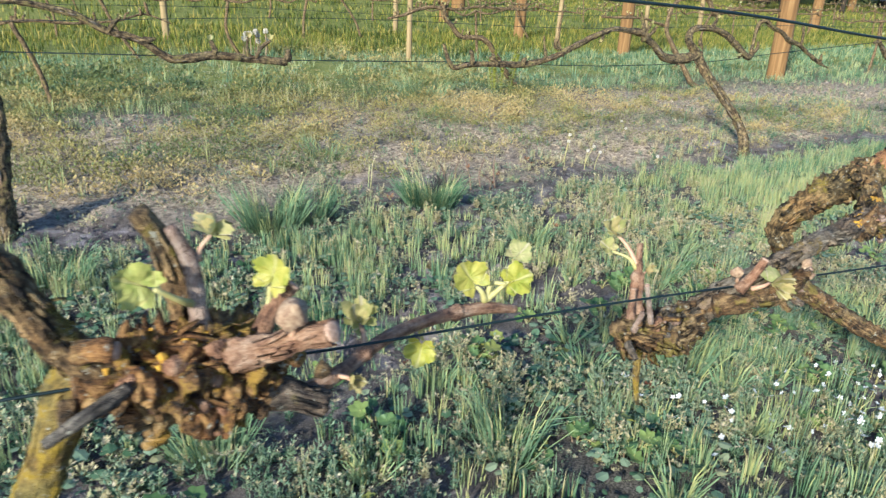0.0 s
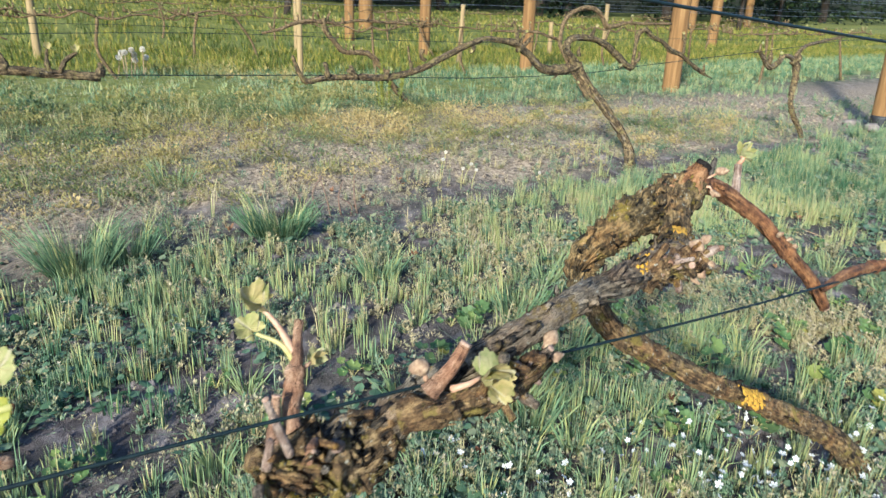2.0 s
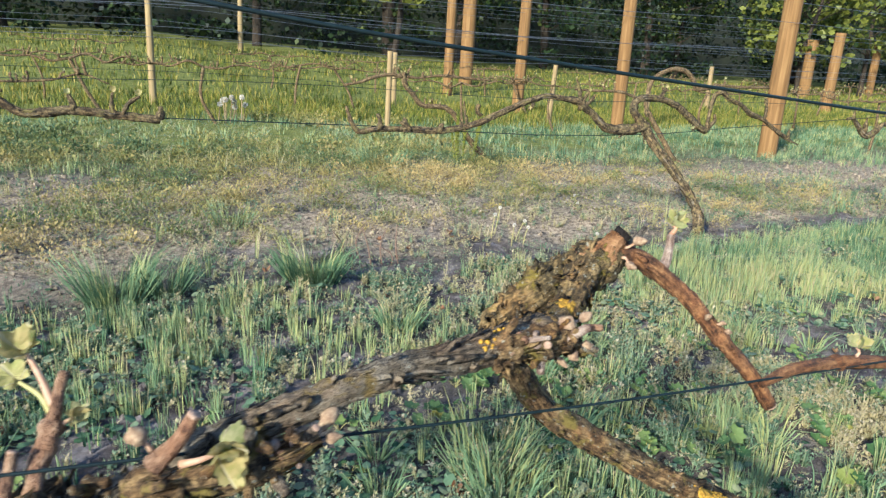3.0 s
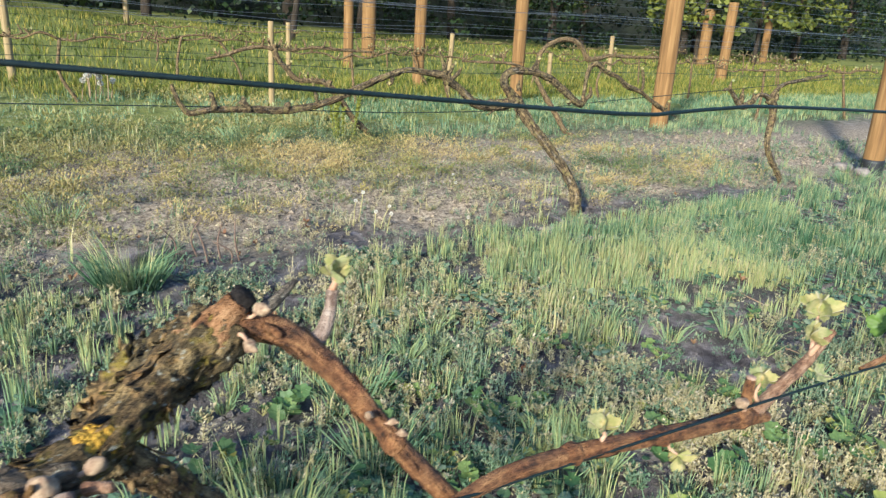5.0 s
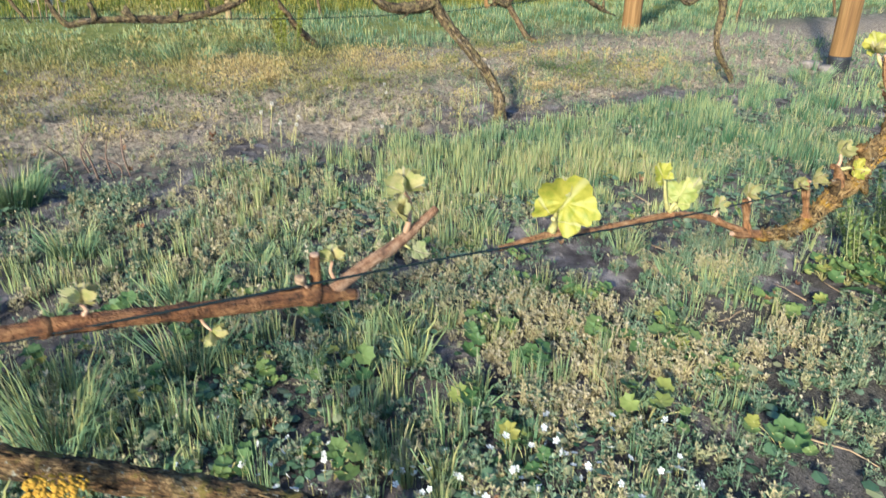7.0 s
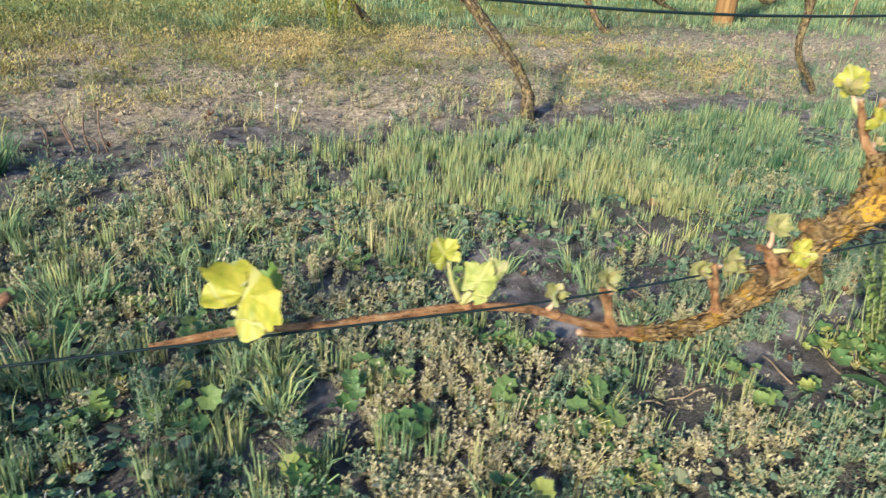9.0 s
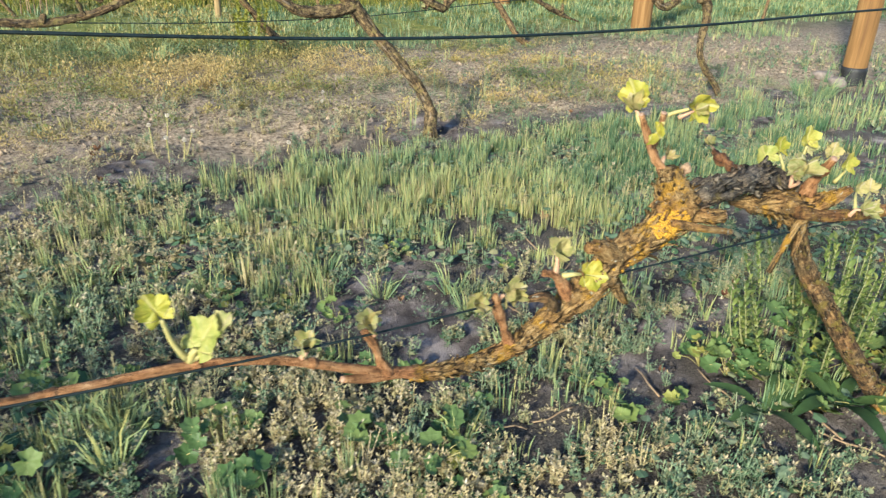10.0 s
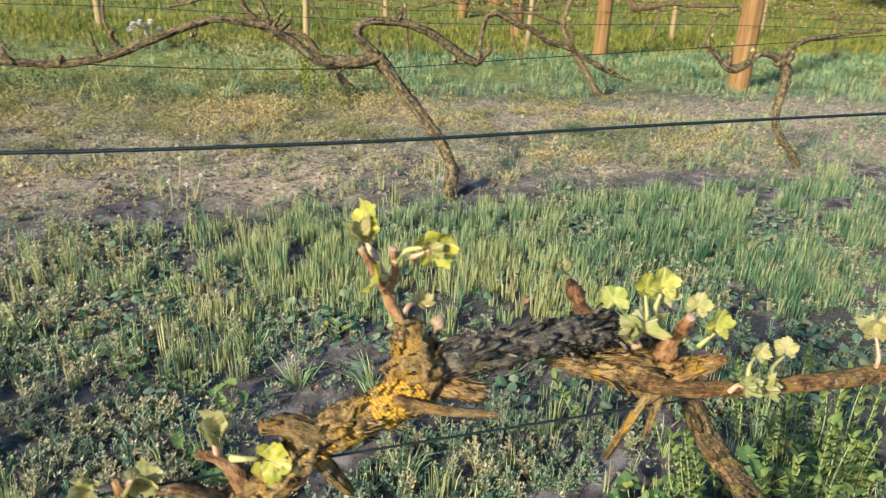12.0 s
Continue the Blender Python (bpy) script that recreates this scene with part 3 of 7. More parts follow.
def tufts(cx, cy, per, radius, height, width, seed, tint, lean=0.2):
    """Grass in small tufts: blades that share a foot and fan outwards."""
    g = np.random.default_rng(seed)
    n = len(cx)
    x, y = np.repeat(cx, per), np.repeat(cy, per)
    a, q = g.uniform(0, 2 * np.pi, n * per), np.sqrt(g.uniform(0, 1, n * per))
    rad = radius * np.repeat(g.uniform(0.5, 1.4, n), per)
    x, y = x + np.cos(a) * q * rad, y + np.sin(a) * q * rad
    h = np.repeat(height * g.uniform(0.5, 1.45, n), per)
    v, f = blades(x, y, h, np.full(n * per, width), lean, seed + 1, az=a, out=q)
    tint = np.where(g.uniform(0, 1, n) < 0.09, 0.72, tint)
    t = np.repeat(tint + g.normal(0, 0.12, n), per) + g.normal(0, 0.12, n * per)
    t = np.where(g.uniform(0, 1, n * per) < 0.1, 0.85 + g.normal(0, 0.08, n * per), t)
    t = np.repeat(t, 5).reshape(-1, 5) + np.array([-0.12, -0.12, 0.02, 0.02, 0.12])
    return v, f, np.clip(t, 0, 1).ravel()


def grass_cover():
    fields = [  # tufts, blades each, x0, x1, y0, y1, tuft radius, height, width
        (24000, 15, -2.8, 4.5, -0.4, 2.5, 0.024, 0.066, 0.003),
        (17000, 7, -4.0, 8.0, 2.4, 5.6, 0.022, 0.1, 0.0042),
        (15000, 6, -6.0, 19.0, 5.2, 8.6, 0.045, 0.08, 0.0085),
        (12500, 4, -5.0, 22.0, 8.2, 12.5, 0.09, 0.11, 0.011),
        (11000, 4, -8.0, 36.0, 12.0, 23.0, 0.2, 0.13, 0.02),
    ]
    def clump_density(x, y):
        return 0.75 * band(x, -2.4, 1.9, 0.3) * band(y, 0.1, 2.2, 0.2) * (1 - 0.6 * ramp(x, 0.2, 0.6) * (1 - ramp(y, 0.3, 0.6))) * (1 - 0.6 * (1 - ramp(x, -0.9, -0.4)) * (1 - ramp(y, 1.2, 1.6))) * ramp(fbm(x * 1.9, y * 1.9, 0, 33, 2), 0.42, 0.62)

    near, far = [], []
    for q, (n, x0, x1, y0, y1) in enumerate([(9000, -7.0, 9.0, -4.5, -0.45), (3000, -7.0, -2.9, -0.5, 2.5), (5000, 4.4, 9.0, -0.5, 2.5)]):
        x, y = scatter(n, x0, x1, y0, y1, lambda a, b: np.maximum(grass_density(a, b), 0.5 * ramp(fbm(a * 2.1, b * 2.1, 0, 34, 3), 0.4, 0.6)), 90 + q)
        near.append(tufts(x, y, 8, 0.03, np.full(len(x), 0.09), 0.0045, 140 + 2 * q, 0.42 + 0.3 * (fbm(x * 4, y * 4, 0, 61, 3) - 0.5)))
    x, y = scatter(1900, -2.6, 3.0, 0.0, 2.4, clump_density, 99)
    near.append(tufts(x, y, 26, 0.022, np.full(len(x), 0.08), 0.0024, 118, np.random.default_rng(98).normal(0.52, 0.1, len(x))))
    for q, (n, per, x0, x1, y0, y1, rad, h, w) in enumerate(fields):
        x, y = scatter(n, x0, x1, y0, y1, grass_density, 100 + q)
        hh = h * (0.55 + 0.9 * fbm(x * 3, y * 3, 0, 51, 2))
        # near left: darker green grass; far left: shade put into the tint
        t = 0.43 + 0.36 * (fbm(x * 4, y * 4, 0, 61, 3) - 0.5) * 2 + 0.3 * dryness(x, y) + 0.2 * band(x, -0.6, 2.3, 0.5) * band(y, 0.5, 1.9, 0.3) - 0.17 * ramp(x, 1.7, 2.8) - 0.14 * (1 - ramp(x, -1.1, -0.4)) * (1 - ramp(y, 2.2, 2.8)) + 0.12 * band(y, 3.6, 7.5, 0.5) * (1 - 0.9 * ramp(x, 1.5, 3.5)) - 0.22 * ramp(y, 6, 10) * (1 - 0.85 * ramp(x, 0.5, 6))
        (near if q < 3 else far).append(tufts(x, y, per, rad, hh, w, 120 + 2 * q, t, 0.2 if q < 2 else 0.6))
    for name, sets, mat, label in (("grass", near, GRASS, "upright pale green spring grass between the vine rows"), ("meadow_grass", far, MEADOW, "taller yellow-green grass under the far rows")):
        v, f = joined([s[:2] for s in sets])
        stuff(name, (v, f), mat, np.concatenate([s[2] for s in sets]), label, "grass")


def star_heads(x, y, z, size, tint, g):
    """Dry seed heads: five narrow spikes fanning up from the top of a thin stalk."""
    n = len(x)
    a = g.uniform(0, 2 * np.pi, (n, 1)) + np.arange(5)[None] * 2 * np.pi / 5 + g.normal(0, 0.25, (n, 5))
    up = g.uniform(0.1, 1.1, (n, 5))
    o = np.stack([x, y, z], -1)[:, None, :]
    d = np.stack([np.cos(a), np.sin(a), up], -1)
    d /= np.linalg.norm(d, axis=-1)[..., None]
    sd = np.stack([-np.sin(a), np.cos(a), np.zeros_like(a)], -1)
    s = size[:, None, None] * g.uniform(0.7, 1.3, (n, 5, 1))
    v = np.stack([np.broadcast_to(o, d.shape), o + d * s * 0.5 + sd * s * 0.2, o + d * s, o + d * s * 0.5 - sd * s * 0.2], 2).reshape(-1, 3)
    f = (np.array([[0, 1, 2], [0, 2, 3]])[None] + np.arange(n * 5)[:, None, None] * 4).reshape(-1, 3)
    return v, f, np.repeat(np.clip(tint[:, None] + g.normal(0, 0.07, (n, 5)), 0, 1).ravel(), 4)


def cushions(cx, cy, radius, height, per, leaf, tint, stars, seed, wide=0.22):
    """Low mats: small leaves over a dome, upright in its middle and flatter at its rim, with dry seed heads above some."""
    g = np.random.default_rng(seed)
    n = len(cx)
    a, q = g.uniform(0, 2 * np.pi, (n, per)), np.sqrt(g.uniform(0, 1, (n, per)))
    squash = g.uniform(0.6, 1.0, (n, 1))
    x, y = cx[:, None] + np.cos(a) * q * radius[:, None], cy[:, None] + np.sin(a) * q * radius[:, None] * squash
    dome = height[:, None] * (1 - 0.8 * q ** 2) * g.uniform(0.3, 1.15, (n, per))
    z = ground_z(x, y) + dome
    az = a + g.normal(0, 0.8, (n, per))
    up = 1.5 * (1 - q) + g.uniform(0.0, 0.9, (n, per))
    d = np.stack([np.cos(az), np.sin(az), up], -1)
    d /= np.linalg.norm(d, axis=-1)[..., None]
    sd = np.stack([-np.sin(az), np.cos(az), np.zeros_like(az)], -1)
    nor = np.cross(sd, d)
    base = np.stack([x, y, z], -1)
    ln = (leaf * g.uniform(0.6, 1.35, (n, 1)) * g.uniform(0.6, 1.4, (n, per)))[..., None]
    w = wide * g.uniform(0.7, 1.4, (n, 1, 1))
    mid = base + d * ln * 0.6
    v = np.stack([base, mid + sd * ln * w + nor * ln * 0.1, base + d * ln, mid - sd * ln * w + nor * ln * 0.1], 2).reshape(-1, 3)
    f = (np.array([[0, 1, 2], [0, 2, 3]])[None] + np.arange(n * per)[:, None, None] * 4).reshape(-1, 3)
    t = np.repeat(np.clip(tint[:, None] + g.normal(0, 0.09, (n, per)), 0, 1).ravel(), 4)
    k = g.uniform(0, 1, n) < stars
    m = 3 if leaf < 0.013 else 2
    a2, q2 = g.uniform(0, 2 * np.pi, (k.sum(), m)), np.sqrt(g.uniform(0, 1, (k.sum(), m)))
    sx_ = (cx[k][:, None] + np.cos(a2) * q2 * radius[k][:, None]).ravel()
    sy_ = (cy[k][:, None] + np.sin(a2) * q2 * radius[k][:, None]).ravel()
    sz_ = ground_z(sx_, sy_) + np.repeat(height[k], m) * g.uniform(0.7, 1.5, k.sum() * m) + 0.003
    sv, sf, st = star_heads(sx_, sy_, sz_, leaf * g.uniform(0.55, 1.1, len(sx_)), np.clip(0.76 + g.normal(0, 0.1, len(sx_)), 0, 1), g)
    return np.concatenate([v, sv]), np.concatenate([f, sf + len(v)]), np.concatenate([t, st])


def sprigs(cx, cy, height, stems, pairs, leaf, tint, heads, seed, spread=0.55, wide=0.26):
    """Branching weeds: a few thin stems from one foot, leaves in turns up each stem, often a pale star of pods on top."""
    g = np.random.default_rng(seed)
    n = len(cx)
    m = n * stems
    a = g.uniform(0, 2 * np.pi, m)
    lean = spread * g.uniform(0.05, 1.0, m)
    h = np.repeat(height, stems) * g.uniform(0.5, 1.15, m)
    own = np.repeat(np.clip(tint, 0, 1), stems)
    fx = np.repeat(cx, stems) + np.cos(a) * 0.008 * g.uniform(0, 1, m)
    fy = np.repeat(cy, stems) + np.sin(a) * 0.008 * g.uniform(0, 1, m)
    foot = np.stack([fx, fy, ground_z(fx, fy) - 0.003], -1)
    out = np.stack([np.cos(a), np.sin(a), np.zeros(m)], -1)
    side = np.stack([-np.sin(a), np.cos(a), np.zeros(m)], -1)

    def on_stem(q):
        return foot[:, None, :] + out[:, None, :] * ((h * lean)[:, None] * q ** 1.4)[..., None] + np.array([0, 0, 1.0]) * (h[:, None] * q)[..., None]

    k = pairs * 2
    q = np.clip((np.arange(k)[None] + g.uniform(0, 1, (m, k))) / k, 0, 1) * 0.86 + 0.14
    b = a[:, None] + np.arange(k)[None] * 2.4 + g.normal(0, 0.4, (m, k))
    p = on_stem(q)
    up = g.uniform(0.0, 0.7, (m, k)) + 0.7 * q
    d = np.stack([np.cos(b), np.sin(b), up], -1)
    d /= np.linalg.norm(d, axis=-1)[..., None]
    sd = np.stack([-np.sin(b), np.cos(b), np.zeros_like(b)], -1)
    nor = np.cross(sd, d)
    ln = (leaf * np.repeat(g.uniform(0.7, 1.3, n), stems)[:, None] * g.uniform(0.65, 1.3, (m, k)) * (1.2 - 0.45 * q))[..., None]
    w = wide * np.repeat(g.uniform(0.7, 1.3, n), stems)[:, None, None]
    mid = p + d * ln * 0.55
    v = np.stack([p, mid + sd * ln * w + nor * ln * 0.14, p + d * ln, mid - sd * ln * w + nor * ln * 0.14], 2).reshape(-1, 3)
    f = (np.array([[0, 1, 2], [0, 2, 3]])[None] + np.arange(m * k)[:, None, None] * 4).reshape(-1, 3)
    t = np.repeat(np.clip(own[:, None] + 0.1 * (q - 0.5) + g.normal(0, 0.05, (m, k)), 0, 1).ravel(), 4)
    thin = 0.0007 + 0.014 * h
    lo, hi = foot, on_stem(np.ones((m, 1)))[:, 0]
    sv = np.stack([lo - side * thin[:, None], lo + side * thin[:, None], hi + side * thin[:, None] * 0.5, hi - side * thin[:, None] * 0.5], 1).reshape(-1, 3)
    sf = (np.array([[0, 1, 2], [0, 2, 3]])[None] + np.arange(m)[:, None, None] * 4).reshape(-1, 3) + len(v)
    st = np.repeat(np.clip(own * 0.6 + 0.25, 0, 1), 4)
    pick = g.uniform(0, 1, m) < np.repeat(heads, stems)
    top = hi[pick]
    hv, hf, ht = star_heads(top[:, 0], top[:, 1], top[:, 2], leaf * g.uniform(0.5, 0.95, len(top)), np.clip(0.78 + g.normal(0, 0.12, len(top)), 0, 1), g)
    return np.concatenate([v, sv, hv]), np.concatenate([f, sf, hf + len(v) + len(sv)]), np.concatenate([t, st, ht])


def straw_zone(x, y):
    """How far the low weeds have gone to seed and turned straw-coloured."""
    patch = ramp(fbm(x * 2.4, y * 2.4, 0, 81, 3), 0.4, 0.58)
    middle = band(x, -0.7, 1.3, 0.4) * band(y, 0.95, 2.2, 0.3)
    under = 1.2 * band(x, 0.6, 1.6, 0.2) * band(y, 0.12, 0.75, 0.15)
    return np.clip(0.85 * dryness(x, y) + np.maximum(0.85 * middle, under) * patch + 0.3 * ramp(fbm(x * 5.1, y * 5.1, 0, 83, 2), 0.5, 0.68), 0, 1)


def sprig_cover():
    def cover(x, y):
        bare = 0.62 * fbm(x * 3.4, y * 3.4, 0, 71, 3) + 0.38 * fbm(x * 12, y * 12, 0, 72, 2)
        thin = 1 + 0.8 * band(x, 0.7, 1.6, 0.25) * band(y, 0.1, 0.7, 0.15) - 0.4 * band(x, 0.3, 1.1, 0.2) * (1 - ramp(y, 0.05, 0.3)) - 0.6 * ramp(x, 1.6, 1.8) * (1 - ramp(y, 0.4, 0.6))
        return (0.03 + 0.97 * ramp(bare, 0.42, 0.56)) * (1 - 0.75 * np.clip(grass_density(x, y), 0, 1)) * thin

    fields = [  # plants, x0, x1, y0, y1, height, stems, leaf pairs, leaf length
        (6600, -2.2, 2.6, -0.35, 0.72, 0.05, 5, 4, 0.011),
        (8000, -2.3, 3.6, 0.7, 2.3, 0.046, 4, 3, 0.014),
        (3800, -2.7, 5.3, 2.2, 3.6, 0.05, 4, 3, 0.0115),
        (3600, -3.4, 7.0, 3.5, 5.6, 0.06, 4, 2, 0.016),
    ]
    sets = []
    for q, (n, x0, x1, y0, y1, h, stems, pairs, leaf) in enumerate(fields):
        x, y = scatter(n, x0, x1, y0, y1, cover if q < 2 else (lambda a, b: ramp(fbm(a * 2.1, b * 2.1, 0, 75, 3), 0.42, 0.62) * ramp(fbm(a * 7, b * 7, 0, 76, 2), 0.4, 0.6)), 230 + q)
        g = np.random.default_rng(240 + q)
        straw = straw_zone(x, y)
        gone = g.uniform(0, 1, len(x)) < 0.12 + 0.66 * straw
        tint = np.where(gone, 0.58 + 0.2 * straw, 0.3 + 0.22 * (fbm(x * 3.3, y * 3.3, 0, 92, 2) - 0.5)) + g.normal(0, 0.07, len(x))
        hh = h * g.uniform(0.5, 1.4, len(x)) * (0.6 + 0.8 * fbm(x * 4.1, y * 4.1, 0, 93, 2))
        sets.append(sprigs(x, y, hh, stems, pairs, leaf, tint, np.where(gone, 0.8, 0.22) * (1 if q < 2 else 0.2), 250 + 3 * q))
    v, f = joined([k[:2] for k in sets])
    stuff("seeding_weeds", (v, f), HERB, np.concatenate([k[2] for k in sets]), "upright sage-green and straw-coloured weeds gone to seed", "weeds")


def soil_crumbs():
    """Loose crumbs and small clods on the bare soil."""
    g = np.random.default_rng(270)

    def where(x, y):
        near = (1 - ramp(fbm(x * 3.4, y * 3.4, 0, 71, 3), 0.38, 0.55)) * (y < 2.3)
        return np.maximum(0.15 + 0.85 * near, band(y, 2.2, 5.2, 0.2) * ramp(fbm(x * 4.4, y * 4.4, 0, 77, 2), 0.4, 0.6))

    sets = []
    for n, x0, x1, y0, y1, small, large in ((9000, -2.2, 3.0, -0.4, 1.2, 0.0025, 0.009), (8000, -2.6, 5.0, 1.2, 3.2, 0.004, 0.022), (5000, -3.5, 7.0, 3.2, 5.4, 0.006, 0.03)):
        x, y = scatter(n, x0, x1, y0, y1, where, 271 + int(y1 * 10))
        k = len(x)
        r = (small + (large - small) * g.uniform(0, 1, k) ** 2.5)[:, None, None]
        base = np.array([[1, 0, 0], [0, 1, 0], [-1, 0, 0], [0, -1, 0], [0, 0, 0.8], [0, 0, -0.5]], float)
        spin = g.uniform(0, 6.283, k)
        c, s = np.cos(spin)[:, None], np.sin(spin)[:, None]
        pts = base[None] * r * g.uniform(0.55, 1.4, (k, 6, 1)) + g.normal(0, 0.12, (k, 6, 3)) * r
        v = np.stack([pts[..., 0] * c - pts[..., 1] * s, pts[..., 0] * s + pts[..., 1] * c, pts[..., 2]], -1) + np.stack([x, y, ground_z(x, y) + 0.002], -1)[:, None, :]
        f = np.array([[0, 1, 4], [1, 2, 4], [2, 3, 4], [3, 0, 4], [1, 0, 5], [2, 1, 5], [3, 2, 5], [0, 3, 5]])[None] + np.arange(k)[:, None, None] * 6
        sets.append((v.reshape(-1, 3), f.reshape(-1, 3)))
    v, f = joined(sets)
    stuff("soil_crumbs", (v, f), SOIL, np.zeros(len(v)), "loose grey-brown crumbs and small clods of soil", "soil")


def weed_cover():
    vs, fs, ts, k = [], [], [], 0

    def cover(x, y):
        bare = fbm(x * 2.9, y * 2.9, 0, 71, 3)
        strip = band(y, 2.6, 5.4, 0.3) * ramp(0.6 * fbm(x * 2.2, y * 2.2, 0, 78, 3) + 0.4 * fbm(x * 9, y * 9, 0, 79, 2), 0.42, 0.52)
        gap = 1 - 0.6 * band(y, 2.15, 2.6, 0.12) * (1 - ramp(x, 0.6, 1.6)) * ramp(fbm(x * 2.2, y * 2.2, 0, 73, 2), 0.36, 0.55)
        near_edge = 1 - 0.2 * ramp(x, 0.2, 1.0) * (1 - ramp(y, 0.2, 0.65))
        return np.clip((0.1 + 0.9 * ramp(bare, 0.3, 0.46)) * (1 - 0.45 * grass_density(x, y)) * near_edge * gap * (1 - 0.8 * band(y, 2.5, 5.4, 0.3)) + 0.95 * strip, 0, 1)

    fields = [(3800, -2.6, 4.0, 0.5, 2.15, 0.024, 0.018, 16, 0.0105), (2300, -2.2, 2.6, -0.5, 0.52, 0.021, 0.02, 18, 0.0085), (2900, -2.4, 5.4, 2.1, 4.0, 0.046, 0.05, 20, 0.0125), (2500, -2.8, 8.0, 3.9, 8.2, 0.085, 0.065, 17, 0.018),
              (3500, -7.0, 9.0, -4.5, -0.45, 0.055, 0.035, 5, 0.032), (1000, -7.0, -2.55, -0.5, 2.15, 0.055, 0.035, 5, 0.03), (1200, 3.95, 9.0, -0.5, 2.15, 0.055, 0.035, 6, 0.03),
              (1300, -8.0, -2.85, 2.1, 4.0, 0.06, 0.04, 5, 0.03), (1500, 5.9, 12.0, 2.1, 4.0, 0.06, 0.04, 6, 0.03)]
    for q, (n, x0, x1, y0, y1, rad, hgt, per, leaf) in enumerate(fields):
        x, y = scatter(n, x0, x1, y0, y1, cover, 200 + q)
        g = np.random.default_rng(210 + q)
        straw = straw_zone(x, y)
        pick = g.uniform(0, 1, len(x))
        tint = np.where(pick < 0.25 + 0.55 * straw, 0.56 + 0.18 * straw, 0.3 + 0.1 * straw + 0.16 * band(y, 3.4, 7.6, 0.4) * (1 - ramp(x, 0.5, 2.2))) + g.normal(0, 0.06, len(x)) - 0.1 * band(y, 2.2, 5.4, 0.2) - 0.2 * band(y, 2.2, 5.2, 0.2) * ramp(fbm(x * 3.7, y * 3.7, 0, 85, 3), 0.5, 0.66)
        size = g.uniform(0.5, 1.6, len(x)) * (0.7 + 0.6 * fbm(x * 3.3, y * 3.3, 0, 91, 2))
        v, f, t = cushions(x, y, rad * size, hgt * size ** 0.7, per, leaf, tint, (0.25 + 0.5 * straw) * (1 - 0.85 * band(y, 2.2, 7, 0.3)) + 0.25 * (1 - ramp(y, 0.3, 0.7)), 220 + q, 0.18)
        vs.append(v)
        fs.append(f + k)
        ts.append(t)
        k += len(v)
    stuff("low_weeds", (np.concatenate(vs), np.concatenate(fs)), HERB, np.concatenate(ts), "low cushions of sage-green weeds with straw-coloured seed heads", "weeds")


def yellow_cover():
    """Feathery mounds, a hand to a forearm wide, that stand apart on the dry strip and close up behind it."""
    def where(x, y):
        zone = np.maximum.reduce([band(x, -4.0, 0.3, 0.6) * band(y, 2.9, 5.6, 0.4), 0.9 * band(x, -2.0, 2.4, 0.5) * band(y, 3.7, 6.0, 0.4), 0.4 * band(x, 0.0, 4.6, 0.5) * band(y, 2.8, 5.2, 0.3)])
        return zone * ramp(0.6 * fbm(x * 1.5, y * 1.5, 0, 97, 3) + 0.4 * fbm(x * 5, y * 5, 0, 98, 2), 0.38, 0.5)

    x, y = scatter(4000, -3.2, 4.8, 2.6, 6.2, where, 260)
    g = np.random.default_rng(261)
    size = g.uniform(0.6, 1.5, len(x)) * (0.6 + 0.8 * fbm(x * 2.3, y * 2.3, 0, 99, 2))
    tint = np.clip(0.5 + 2.2 * (fbm(x * 1.7, y * 1.7, 0, 96, 2) - 0.5) + g.normal(0, 0.1, len(x)), 0, 1)
    near = cushions(x, y, 0.105 * size, 0.085 * size, 68, 0.0152, tint, 0.05, 262)
    x, y = scatter(420, -4.5, 3.4, 5.4, 9.0, lambda a, b: (1 - ramp(a, 1.2, 3.4)) * ramp(fbm(a * 0.9, b * 0.9, 0, 94, 3), 0.42, 0.55), 263)
    size = np.random.default_rng(264).uniform(0.5, 1.4, len(x))
    tint = np.clip(0.35 + 1.3 * (fbm(x * 1.3, y * 1.3, 0, 93, 2) - 0.5), 0, 1)
    far = cushions(x, y, 0.17 * size, 0.12 * size, 60, 0.034, tint, 0.4, 265)
    v, f = joined([near[:2], far[:2]])
    t = np.concatenate([near[2], far[2]])
    stuff("yellow_weeds", (v, f), YELLOW_WEED, t, "feathery olive and gold mounds of flowering weeds on dry ground", "weeds")


